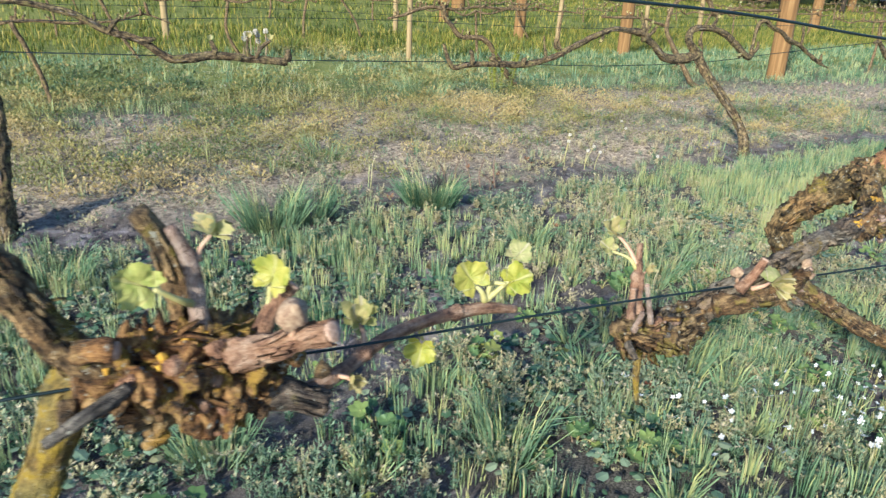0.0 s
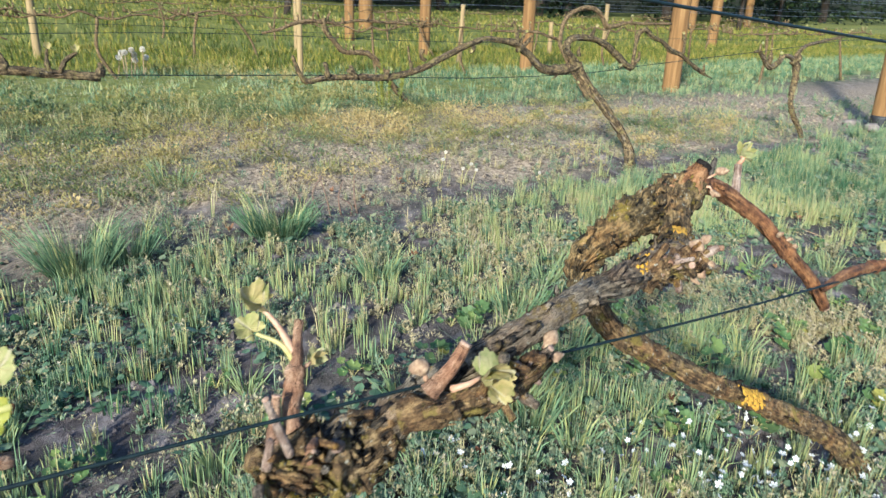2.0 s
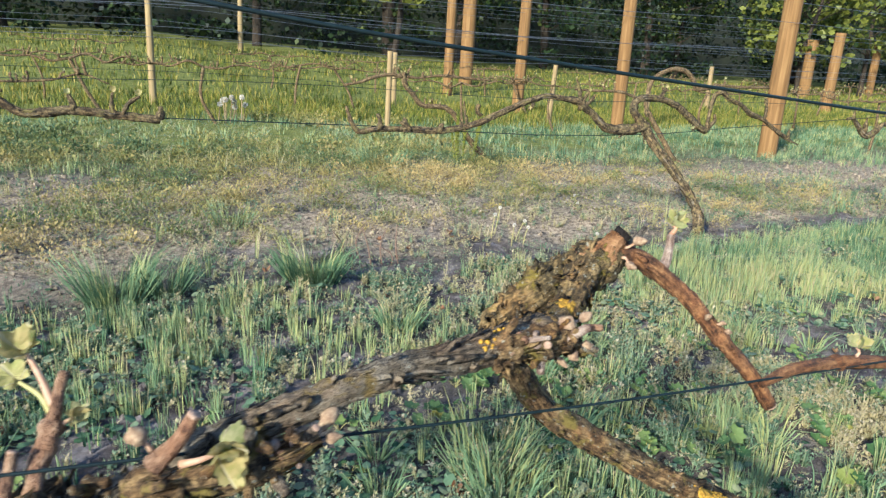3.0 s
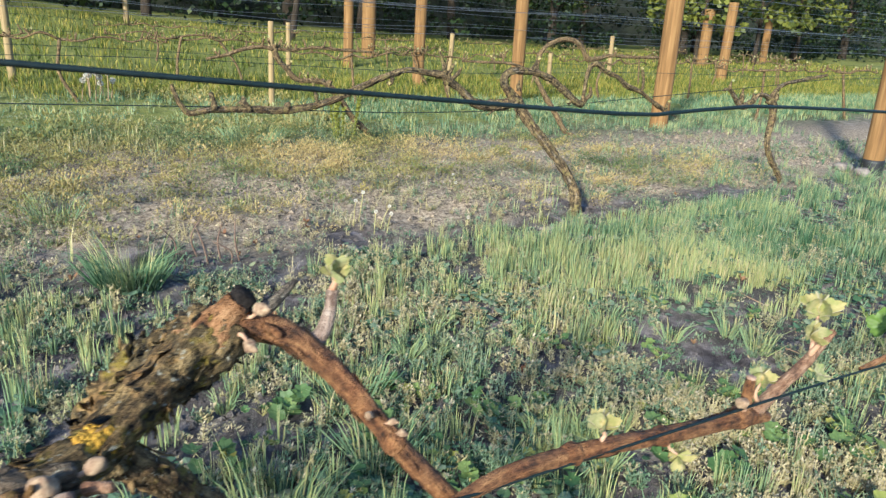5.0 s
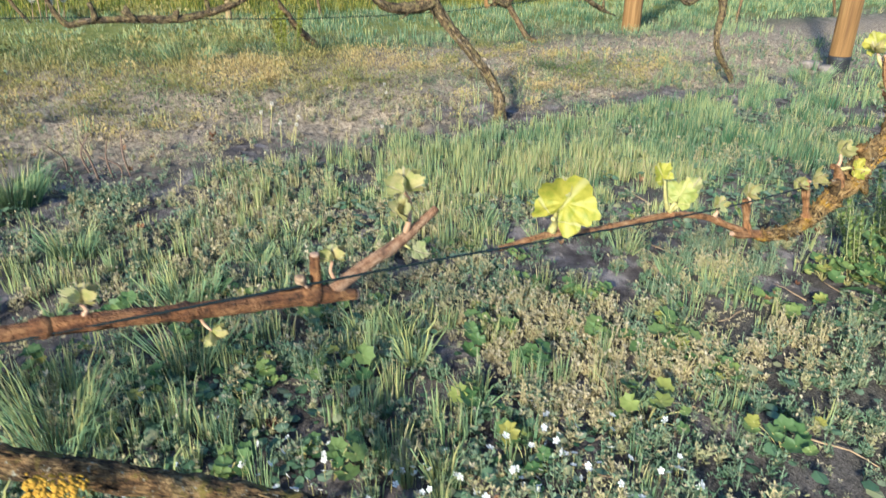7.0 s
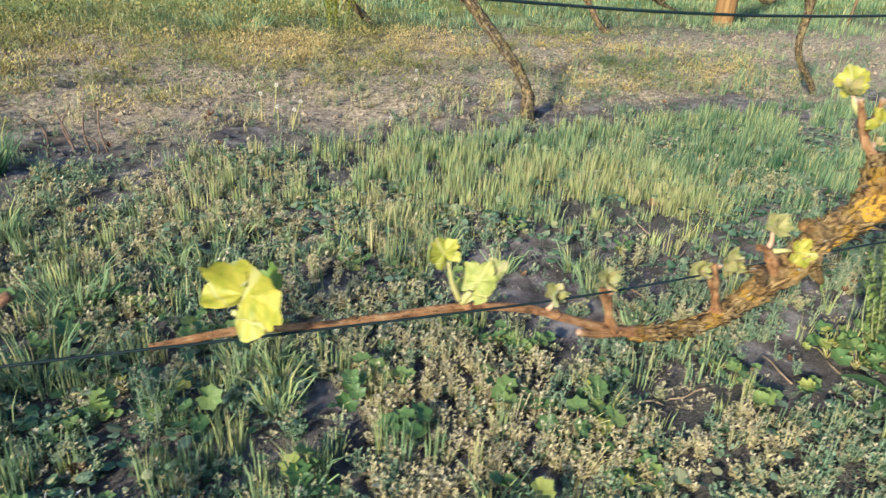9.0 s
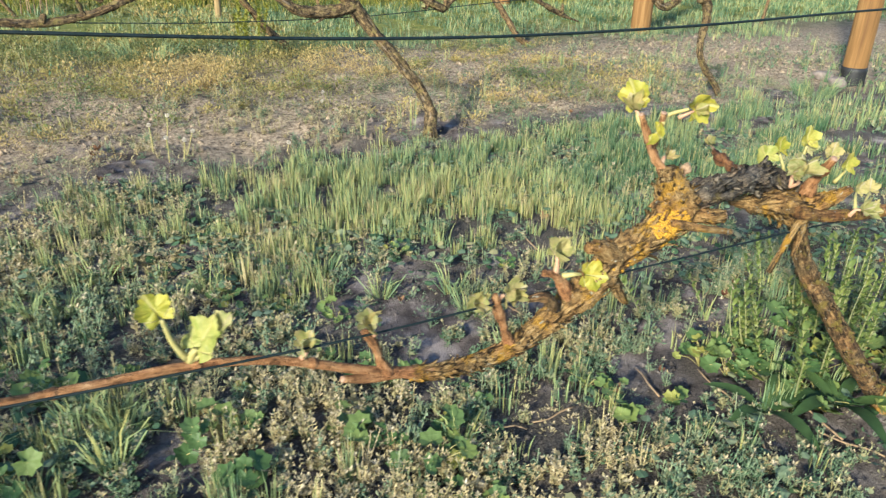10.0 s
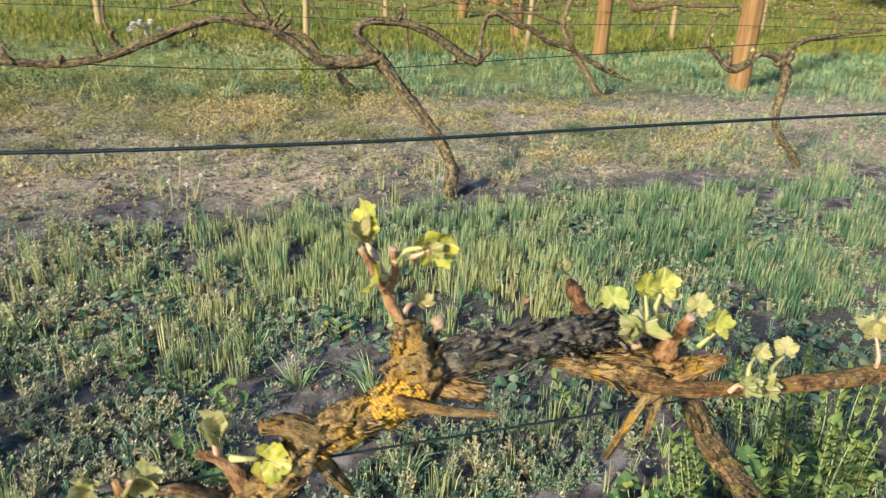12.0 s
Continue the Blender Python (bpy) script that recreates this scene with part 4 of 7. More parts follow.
def broad_cover():
    """Small round-leaved weeds, four triangles to a leaf, in patches near the first row."""
    g = np.random.default_rng(300)

    def where(x, y):
        return ramp(fbm(x * 2.6, y * 2.6, 0, 95, 3) + 0.06 * (1 - ramp(x, -0.8, -0.2)), 0.42, 0.58) * (1 - ramp(y, 1.6, 2.6)) * (0.9 - 0.7 * ramp(x, 0.4, 1.0) * (1 - ramp(y, 0.3, 0.8)))

    x, y = scatter(32000, -2.8, 4.2, -0.5, 2.6, where, 301)
    n = len(x)
    az, size = g.uniform(0, 2 * np.pi, n), g.uniform(0.005, 0.018, n)
    tilt = g.uniform(-0.1, 0.6, n)
    c = np.stack([x, y, ground_z(x, y) + g.uniform(0.004, 0.04, n)], -1)
    d = np.stack([np.cos(az), np.sin(az), tilt], -1)
    d /= np.linalg.norm(d, axis=1)[:, None]
    sd = np.stack([-np.sin(az), np.cos(az), np.zeros(n)], -1)
    nor = np.cross(sd, d)
    s = size[:, None]
    v = np.stack([c - d * s, c - d * s * 0.4 + sd * s * 0.9 + nor * s * 0.15, c + d * s * 0.6 + sd * s * 0.75 + nor * s * 0.15, c + d * s * 1.05,
                  c + d * s * 0.6 - sd * s * 0.75 + nor * s * 0.15, c - d * s * 0.4 - sd * s * 0.9 + nor * s * 0.15], 1).reshape(-1, 3)
    f = (np.array([[0, 1, 2], [0, 2, 3], [0, 3, 4], [0, 4, 5]])[None] + np.arange(n)[:, None, None] * 6).reshape(-1, 3)
    t = np.clip(0.27 + g.normal(0, 0.15, n), 0, 1)
    stuff("clover", (v, f), HERB, np.repeat(t, 6), "small round-leaved green weeds on dark soil", "weeds")


grass_cover()
yellow_cover()
weed_cover()
sprig_cover()
soil_crumbs()
broad_cover()


# ---- posts, stakes and wires ----
def round_post(x, y, radius, height, lean=(0.0, 0.0), seed=0):
    ob = thing("vineyard_post", (x, y, 0), "round orange-brown timber vineyard post standing in grass", "post", "vineyard posts")
    z0 = float(ground_z(x, y)) - 0.05
    pts = [(x + lean[0] * q * height, y + lean[1] * q * height, z0 + q * (height + 0.05), radius * (1.02 - 0.06 * q)) for q in np.linspace(0, 1, 5)]
    part("pole", tube(pts, 22, 0.06, 0.012, 0.01, seed, 0.3), POST_WOOD, ob)
    return ob, pts


for n, (x, y, r, h, ln) in enumerate([(5.98, 2.7, 0.086, 2.2, (-0.03, 0)), (6.2, 5.34, 0.105, 2.35, (-0.01, 0)), (6.19, 8.12, 0.096, 2.3, (-0.01, 0)), (6.23, 11.1, 0.105, 2.4, (0.01, 0)),
                                      (6.42, 14.5, 0.11, 2.5, (0, 0)), (17.3, 12.6, 0.14, 2.15, (0.01, 0)), (22.5, 17.3, 0.2, 2.05, (0, 0)), (29.8, 19.6, 0.165, 2.15, (0, 0)), (8.0, 16.6, 0.18, 2.5, (0, 0))]):
    ob, pts = round_post(x, y, r, h, ln, n)
    if n == 0:
        ob["label"] = "round timber post with a black tarred foot beside flat stones"
        foot = [(p[0] + ln[0] * z, p[1], p[2] + z, r * 1.07) for p, z in ((pts[0], 0.02), (pts[0], 0.1), (pts[0], 0.19))]
        part("tarred_foot", tube(foot, 22, 0.03, 0, 0.03, 5, 0.1), BITUMEN, ob, "black tarred foot")

for n, (x, y, h, r) in enumerate([(-0.3, 10.43, 1.75, 0.05), (2.15, 7.58, 0.98, 0.036), (4.2, 12.39, 1.0, 0.05), (5.43, 8.87, 0.96, 0.04), (12.65, 12.5, 1.08, 0.06), (9.2, 10.81, 0.67, 0.05), (3.0, 21.5, 2.0, 0.08)]):
    ob = thing("vine_stake", (x, y, 0), "thin pale wooden stake beside a vine", "stake", "vine stakes")
    z0 = float(ground_z(x, y)) - 0.04
    g = np.random.default_rng(n)
    dx = g.normal(0, 0.02)
    part("stake_pole", tube([(x + dx * q, y, z0 + q * (h + 0.04), r * (1 - 0.12 * q)) for q in (0, 0.33, 0.66, 1)], 10, 0.08, 0, 0.02, n, 0.2), STAKE_WOOD, ob)


def wire(points, radius, mat, label, twist=0.0, seed=0):
    pts = [(*p, radius) for p in points]
    line = smooth_line(pts, 0.05 if points[0][1] < 1 else 0.4)
    if twist:
        line[:, 1] += twist * (vnoise(line[:, 0] * 3, 0, 0, seed) - 0.5)
        line[:, 2] += twist * (vnoise(line[:, 0] * 4, 5, 0, seed) - 0.5)
    ob = new("trellis_wire", mesh_of("trellis_wire", *tube_thin(line), mat))
    return tagged(ob, label, "wire", "trellis wires")


def tube_thin(line, segs=6):
    c, r = line[:, :3], line[:, 3]
    tan, a, b = frames_along(c)
    th = np.linspace(0, 2 * np.pi, segs, endpoint=False)
    v = c[:, None, :] + r[:, None, None] * (a[:, None, :] * np.cos(th)[None, :, None] + b[:, None, :] * np.sin(th)[None, :, None])
    n = len(c)
    i, j = np.meshgrid(np.arange(n - 1), np.arange(segs), indexing="ij")
    f = np.stack([i * segs + j, i * segs + (j + 1) % segs, (i + 1) * segs + (j + 1) % segs, (i + 1) * segs + j], -1).reshape(-1, 4)
    return v.reshape(-1, 3), f


UPPER = [(-6, 0, 1.2), (-2.2, 0, 1.07), (-1.3, 0, 1.038), (-0.87, 0, 1.0), (-0.42, 0, 0.964), (-0.22, 0, 0.951), (-0.09, 0, 0.956), (0.28, 0, 0.94), (0.8, 0, 0.906), (1.2, 0, 0.9), (1.74, 0, 0.911), (3.2, 0, 0.93), (6, 0, 0.96)]
LOWER = [(x, y - 0.0085 * float(band(x, -0.45, 0.95, 0.15)), z) for x, y, z in [(-6, 0, 0.9), (-2.5, 0, 0.765), (-1.9, 0, 0.742), (-1.61, 0, 0.721), (-1.27, 0, 0.7), (-0.7, 0, 0.653), (-0.2, 0, 0.629), (0.2, 0, 0.606), (0.39, 0, 0.592), (0.76, 0, 0.57), (1.12, 0, 0.562), (1.6, 0, 0.558), (1.95, 0, 0.552), (3.2, 0, 0.56), (6, 0, 0.6)]]
wire(UPPER, 0.0017, BLACK_WIRE, "dark plastic-coated catch wire strung above the near vines")
wire(LOWER, 0.0016, BLACK_WIRE, "dark training wire carrying the near vine canes")
wire([(-9, 2.76, 0.98), (-1.98, 2.76, 0.693), (-1.36, 2.76, 0.664), (-0.81, 2.76, 0.636), (0.02, 2.76, 0.611), (0.27, 2.76, 0.601), (1.09, 2.76, 0.563), (1.96, 2.76, 0.567), (2.54, 2.76, 0.605), (3.54, 2.76, 0.661), (4.5, 2.76, 0.717), (4.96, 2.76, 0.75), (6.2, 2.76, 0.77), (15, 2.76, 0.85)], 0.0024, BLACK_WIRE, "thin dark training wire of the second row")
for y, levels in ((5.3, (0.66, 1.22, 1.54, 1.8)), (8.1, (0.6, 0.96, 1.06, 1.34, 1.7)), (11.12, (0.62, 0.98, 1.34, 1.44, 1.84)), (14.5, (0.64, 1.1, 1.46, 1.84)), (16.6, (1.1, 1.55, 1.9))):
    for k, z in enumerate(levels):
        g = np.random.default_rng(int(y * 10) + k)
        pts = [(x, y + g.normal(0, 0.015) + (0.09 if k % 2 else -0.09), z + g.normal(0, 0.012) - 0.03 * math.sin((x - 5.3) / 5.4 * math.pi) ** 2 + float(ground_z(x, y))) for x in np.arange(-16, 37, 2.7)]
        wire(pts, 0.0022 + 0.0002 * y / 4, BLACK_WIRE if k == 0 else STEEL_WIRE, "dark training wire of a far row" if k == 0 else "galvanised foliage wire between far posts")

# ---- vines ----
def vine_leaf(size, g, fold=0.5, cup=0.3, lobes=0.19, k=45, rings=4):
    """A young five-lobed leaf, midrib along +y from the origin, thickness from a second skin."""
    t = np.linspace(-np.pi, np.pi, k, endpoint=False)
    outline = 1 - 1.35 * lobes * (0.5 + 0.5 * np.cos(5 * t + np.pi)) ** 1.6 - 0.42 * np.exp(-((np.abs(t) - np.pi) / 0.42) ** 2) + 0.055 * np.cos(15 * t) + g.normal(0, 0.025, k)
    v = [np.zeros(3)]
    for q in range(1, rings + 1):
        f = q / rings
        x, y = np.sin(t) * outline * f * 0.52, np.cos(t) * outline * f * 0.52 + 0.0
        z = cup * (x ** 2 + y ** 2) * 1.5 + fold * np.abs(x) * 0.9 + 0.06 * np.sin(t * 5 + 1) * f ** 2 + 0.025 * np.cos(t * 11) * f * (1 - 0.4 * f) + 0.05 * np.sin(t * 2 + g.uniform(0, 6)) * f ** 2 + 0.03 * g.normal(0, 1) * f + 0.012 * g.normal(0, 1, k) * f
        v.append(np.stack([x, y, z], -1))
    v = np.vstack([v[0][None]] + v[1:])
    v[:, 1] += 0.32
    v *= size
    f = []
    for j in range(k):
        j2 = (j + 1) % k
        f.append((0, 1 + j, 1 + j2))
        for q in range(rings - 1):
            a, b = 1 + q * k, 1 + (q + 1) * k
            f += [(a + j, b + j, b + j2), (a + j, b + j2, a + j2)]
    f = np.array(f)
    return v, f, (v[:, :2] / size)[f].reshape(-1, 2)


def turned(shape, m):
    v = np.asarray(shape[0])
    r = np.array(m.to_3x3())
    return (v @ r.T + np.array(m.translation), *shape[1:])


def aim(origin, forward, normal):
    """A pose with +y along forward and +z near normal."""
    f = Vector(forward).normalized()
    n = Vector(normal)
    x = f.cross(n).normalized()
    n = x.cross(f).normalized()
    m = Matrix((x, f, n)).transposed().to_4x4()
    m.translation = Vector(origin)
    return m


EYE_SIDE = Vector((-0.35, -0.85, 0.35))


def shoot(vine, at, size, root, seed, kind="open"):
    """A young shoot: a stalk from the cane at root to the leaf's middle at, with one to three leaves."""
    g = np.random.default_rng(seed)
    at, root = np.array(at), np.array(root)
    d = at - root
    ln = np.linalg.norm(d) + 1e-6
    foot = at - d / ln * size * 0.32
    holder = vine
    if ln > size * 0.2:
        bow = g.normal(0, 0.12, 3) * ln
        pts = [(*root, size * 0.075 + 0.0014), (*((root + foot) / 2 + bow), size * 0.05 + 0.0011), (*foot, size * 0.035 + 0.0008)]
        holder = part("leaf_stalk", tube(pts, 8, 0.004, 0, 0.05, seed), STALK_GREEN if kind == "open" else STALK_PINK, vine)
    if kind == "nub":
        r, axis = size * 0.42, d / ln + g.normal(0, 0.15, 3)
        ball = [(*(at + axis * r * q), r * w) for q, w in ((-1.5, 0.5), (-0.8, 0.92), (0.0, 1.0), (0.7, 0.72), (1.5, 0.15))]
        part("bud", tube(ball, 14, r * 0.2, 0.14, 0.5, seed), WOOLLY_BUD, holder, "swollen pale woolly bud")
        return
    shade = GREEN_LEAF if kind == "green" else None
    kind = "open" if kind == "green" else kind
    count = {"open": 1, "pair": 2, "bud": 3}[kind]
    for q in range(count):
        ang = q / count * 2 * np.pi + g.uniform(0, 1)
        spread = np.array([math.cos(ang), math.sin(ang) * 0.6, g.uniform(-0.2, 0.3)])
        if kind == "open":
            fwd, nor = d / ln + g.normal(0, 0.3, 3), EYE_SIDE + Vector(g.normal(0, 0.36 if size < 0.06 else 0.08, 3))
            fwd = Vector(fwd) - EYE_SIDE * (Vector(fwd).dot(EYE_SIDE)) * 0.8
            blade, s = vine_leaf(size * (1.04 if size < 0.06 else 1.3), g, g.uniform(0.05, 0.35) if size < 0.045 else 0.08, 0.25 if size < 0.045 else 0.1, 0.13), foot
        elif kind == "pair":
            fwd, nor = d / ln + spread * 0.75, EYE_SIDE + Vector(-spread) * 0.8
            blade, s = vine_leaf(size * 0.84, g, g.uniform(0.4, 0.9), 0.6), foot
        else:
            fwd, nor = d / ln + spread * 0.3, Vector(-spread)
            blade, s = vine_leaf(size * 1.0, g, 0.85, 1.2, 0.05), foot
        part("leaf", turned(blade, aim(s, fwd, nor)), shade if shade else VINE_LEAF if kind == "open" and size > 0.03 else BUD_LEAF, holder, "pale folded young leaf" if kind == "bud" else "")


def cut(holder, tip, before, radius):
    """The pale sawn or snipped end of a spur."""
    tip, before = np.array(tip), np.array(before)
    d = (tip - before) / np.linalg.norm(tip - before)
    pts = [(*(tip - d * radius * 0.1), radius * 1.0), (*(tip + d * radius * 0.3), radius * 1.0), (*(tip + d * radius * 0.42), radius * 0.9)]
    part("cut_end", tube(pts, 12, 0.001, 0, 0.05, 3, 0.4), CUT_WOOD, holder, "pale cut end")


def limb(vine, name, pts, mat, bark=0.14, lumps=0.08, seed=0, segs=26, loose=0, label="", cut_end=False, step=0.004):
    ob = part(name, tube(pts, segs, step, bark, lumps, seed), mat, vine, label)
    if loose:
        tagged(part("loose_bark", strips(pts, int(loose * 2.2), seed + 5, (0.012, 0.055), (0.0012, 0.0048), 0.45), LOOSE.get(mat.name, mat), vine, "peeling bark strips"), kind="stuff")
    if loose >= 20:
        tagged(part("bark_flake", strips(pts, int(loose * (0.9 if name in ("head", "knuckle", "cordon", "arm") else 0.35)), seed + 7, (0.007, 0.022), (0.002, 0.0068), 1.0), LOOSE.get(mat.name, mat), vine, "curling flakes of bark"), kind="stuff")
    if cut_end:
        cut(ob, pts[-1][:3], pts[-2][:3], pts[-1][3])
    return ob


def node_rings(vine, pts, where, mat, seed=0):
    """Swollen nodes along a cane."""
    line = smooth_line(pts, 0.003)
    for q in where:
        i = int(q * (len(line) - 3)) + 1
        c, d = line[i, :3], line[i + 1, :3] - line[i - 1, :3]
        d = d / np.linalg.norm(d)
        r = line[i, 3]
        p = [(*(c - d * r * 1.1), r * 0.95), (*(c - d * r * 0.3), r * 1.22), (*(c + d * r * 0.4), r * 1.28), (*(c + d * r * 1.1), r * 0.95)]
        part("cane_node", tube(p, 14, 0.002, 0.05, 0.14, seed + i), mat, vine)


STALK_GREEN = plain_material("stalk_green", [(0.3, (0.2604, 0.2232, 0.062)), (0.7, (0.341, 0.31, 0.124))], 120, 0.6)
WOOLLY_BUD = plain_material("woolly_bud", [(0.3, (0.11, 0.06, 0.035)), (0.5, (0.215, 0.14, 0.08)), (0.68, (0.3, 0.22, 0.13))], 230, 0.95, bump_strength=0.6, bump_dist=0.001)
STALK_PINK = plain_material("stalk_pink", [(0.3, (0.31, 0.1612, 0.0868)), (0.7, (0.3844, 0.2604, 0.1612))], 120, 0.6)

# first vine: a knobbly lichen-covered head
v1 = thing("grapevine", (-1.93, 0.03, 0), "old grapevine with a knobbly lichen-covered head and budding shoots", "grapevine", "near vine row")
limb(v1, "trunk", [(-1.835, 0.02, 0.74, 0.019), (-1.852, 0.03, 0.72, 0.018), (-1.866, 0.03, 0.685, 0.0168), (-1.885, 0.03, 0.639, 0.016), (-1.906, 0.03, 0.58, 0.0165), (-1.94, 0.04, 0.4, 0.02), (-1.93, 0.03, 0.2, 0.024), (-1.93, 0.03, -0.02, 0.03)], LICHEN_BARK, 0.2, 0.16, 1, loose=14, label="yellow lichen-crusted trunk")
limb(v1, "arm", [(-1.98, 0.0, 0.96, 0.0098), (-1.9, 0, 0.867, 0.0116), (-1.881, 0, 0.842, 0.0127), (-1.865, 0, 0.807, 0.0131), (-1.845, 0, 0.772, 0.0143), (-1.81, 0, 0.74, 0.0164)], OLD_BARK, 0.3, 0.2, 2, 32, loose=30)
HEAD1 = [(-1.845, 0, 0.752, 0.017), (-1.805, 0, 0.742, 0.029), (-1.765, 0, 0.738, 0.036), (-1.722, 0, 0.724, 0.034), (-1.688, 0, 0.702, 0.019)]
limb(v1, "head", HEAD1, HONEY_BARK, 0.3, 0.6, 3, 56, 24, "gnarled head of old wood", step=0.002)
limb(v1, "stub", [(-1.715, -0.01, 0.712, 0.0172), (-1.686, -0.02, 0.702, 0.0148), (-1.649, -0.027, 0.684, 0.0105)], DARK_BARK, 0.16, 0.16, 4, loose=8)
C1 = [(-1.675, -0.02, 0.694, 0.0088), (-1.625, 0.0, 0.695, 0.0074), (-1.564, 0.03, 0.703, 0.0072), (-1.498, 0.055, 0.699, 0.007), (-1.426, 0.065, 0.694, 0.0073), (-1.373, 0.068, 0.681, 0.0046)]
limb(v1, "cane", C1, PINK_CANE, 0.06, 0.05, 5, 18, label="smooth pinkish-brown cane")
node_rings(v1, C1, (0.28, 0.72), PINK_CANE)
limb(v1, "stub", [(-1.752, 0.03, 0.765, 0.0145), (-1.764, 0.03, 0.83, 0.0095), (-1.782, 0.03, 0.87, 0.0085)], OLD_BARK, 0.22, 0.14, 6, loose=8)
limb(v1, "spur", [(-1.747, 0, 0.77, 0.008), (-1.75, 0, 0.829, 0.0067), (-1.763, 0, 0.864, 0.0048)], PALE_SPUR, 0.07, 0.1, 7, 16)
limb(v1, "spur", [(-1.705, 0, 0.74, 0.0085), (-1.687, 0, 0.775, 0.0078), (-1.667, 0, 0.795, 0.0062)], PINK_CANE, 0.07, 0.1, 8, 16, cut_end=True)
limb(v1, "stub", [(-1.725, -0.025, 0.752, 0.0125), (-1.69, -0.065, 0.778, 0.0095), (-1.666, -0.098, 0.798, 0.0085)], PINK_CANE, 0.2, 0.4, 9, loose=8, cut_end=True)
limb(v1, "stub", [(-1.84, -0.01, 0.775, 0.0095), (-1.828, -0.03, 0.785, 0.0085), (-1.816, -0.035, 0.784, 0.0075)], HONEY_BARK, 0.14, 0.2, 10, cut_end=True)
limb(v1, "spur", [(-1.81, -0.04, 0.752, 0.006), (-1.842, -0.06, 0.748, 0.0053), (-1.87, -0.06, 0.733, 0.004)], DARK_BARK, 0.1, 0.1, 11, 14)
for q in range(54):
    g = np.random.default_rng(400 + q)
    a0 = np.array([-1.765 + g.normal(0, 0.038), -0.022, 0.73 + g.normal(0, 0.016)])
    d = np.array([g.normal(0, 0.5), -0.5, g.normal(-0.3, 0.7)])
    d /= np.linalg.norm(d)
    ln = g.uniform(0.012, 0.026)
    limb(v1, "knob", [(*a0, 0.007), (*(a0 + d * ln * 0.6), 0.0056), (*(a0 + d * ln), g.uniform(0.002, 0.0045))], (TAN_BARK, HONEY_BARK, OLD_BARK, PINK_CANE)[q % 4], 0.3, 0.5, 420 + q, 12, step=0.003)
tagged(part("lichen", crust(HEAD1, 200, 1.1, (0.001, 0.003), 5), LICHEN, v1, "yellow lichen crust"), kind="stuff")
for s, (at, size, root, kd) in enumerate([((-1.789, -0.03, 0.831), 0.036, (-1.752, 0, 0.795), "open"), ((-1.73, 0, 0.858), 0.018, (-1.744, 0, 0.832), "bud"), ((-1.685, 0, 0.81), 0.036, (-1.692, 0, 0.77), "open"), ((-1.69, -0.08, 0.81), 0.022, (-1.692, -0.062, 0.785), "nub"),
                                          ((-1.59, 0.04, 0.733), 0.04, (-1.59, 0.02, 0.702), "pair"), ((-1.615, -0.02, 0.693), 0.022, (-1.63, -0.005, 0.697), "pair"), ((-1.437, 0.071, 0.733), 0.042, (-1.42, 0.065, 0.702), "open"), ((-1.389, 0.055, 0.732), 0.038, (-1.418, 0.065, 0.702), "open"),
                                          ((-1.372, 0.075, 0.752), 0.03, (-1.416, 0.065, 0.704), "open"), ((-1.5, 0.065, 0.662), 0.036, (-1.51, 0.05, 0.695), "open")]):
    shoot(v1, at, size, root, 500 + s, kd)

# second vine: leaning trunk, looped head, grey cordon and red cane
v2 = thing("grapevine", (0.2, 0.1, 0), "old grapevine with a leaning trunk, looped head and grey cordon", "grapevine", "near vine row")
limb(v2, "trunk", [(-0.637, 0.24, 0.62, 0.0155), (-0.585, 0.257, 0.556, 0.0165), (-0.542, 0.258, 0.5, 0.0172), (-0.497, 0.242, 0.463, 0.0172), (-0.345, 0.19, 0.368, 0.0172), (-0.223, 0.16, 0.306, 0.0178), (0.014, 0.11, 0.169, 0.0204), (0.16, 0.105, 0.05, 0.0235), (0.22, 0.1, -0.03, 0.027)], OLD_BARK, 0.24, 0.16, 21, loose=70)
HEAD2 = [(-0.632, 0.232, 0.592, 0.0133), (-0.641, 0.24, 0.622, 0.0159), (-0.63, 0.228, 0.656, 0.0185), (-0.609, 0.2, 0.694, 0.0205), (-0.587, 0.175, 0.72, 0.022), (-0.563, 0.155, 0.743, 0.0222), (-0.549, 0.142, 0.76, 0.018), (-0.54, 0.14, 0.772, 0.0125)]
limb(v2, "head", HEAD2, MOSSY_BARK, 0.42, 0.42, 22, 56, 90, "gnarled shaggy head", step=0.0025)
CORD2 = [(-1.2, 0.06, 0.615, 0.009), (-1.176, 0.055, 0.61, 0.0185), (-1.141, 0.05, 0.61, 0.021), (-1.099, 0.035, 0.63, 0.019), (-1.055, 0.013, 0.672, 0.0142), (-1.02, 0.0, 0.693, 0.013), (-0.994, -0.003, 0.701, 0.0125), (-0.938, 0, 0.713, 0.012), (-0.873, 0.01, 0.721, 0.0127), (-0.82, 0.02, 0.718, 0.0133), (-0.758, 0.035, 0.718, 0.016), (-0.708, 0.04, 0.72, 0.0165), (-0.671, 0.045, 0.722, 0.0105)]
limb(v2, "cordon", CORD2, GREY_BARK, 0.22, 0.2, 23, 34, 50, "grey weathered cordon", step=0.003)
limb(v2, "knuckle", [(-1.21, 0.06, 0.625, 0.009), (-1.19, 0.055, 0.615, 0.02), (-1.154, 0.05, 0.606, 0.025), (-1.119, 0.035, 0.613, 0.021), (-1.09, 0.02, 0.631, 0.012)], OLD_BARK, 0.36, 0.6, 24, 48, 60, "swollen flaking knuckle of old wood", step=0.002)
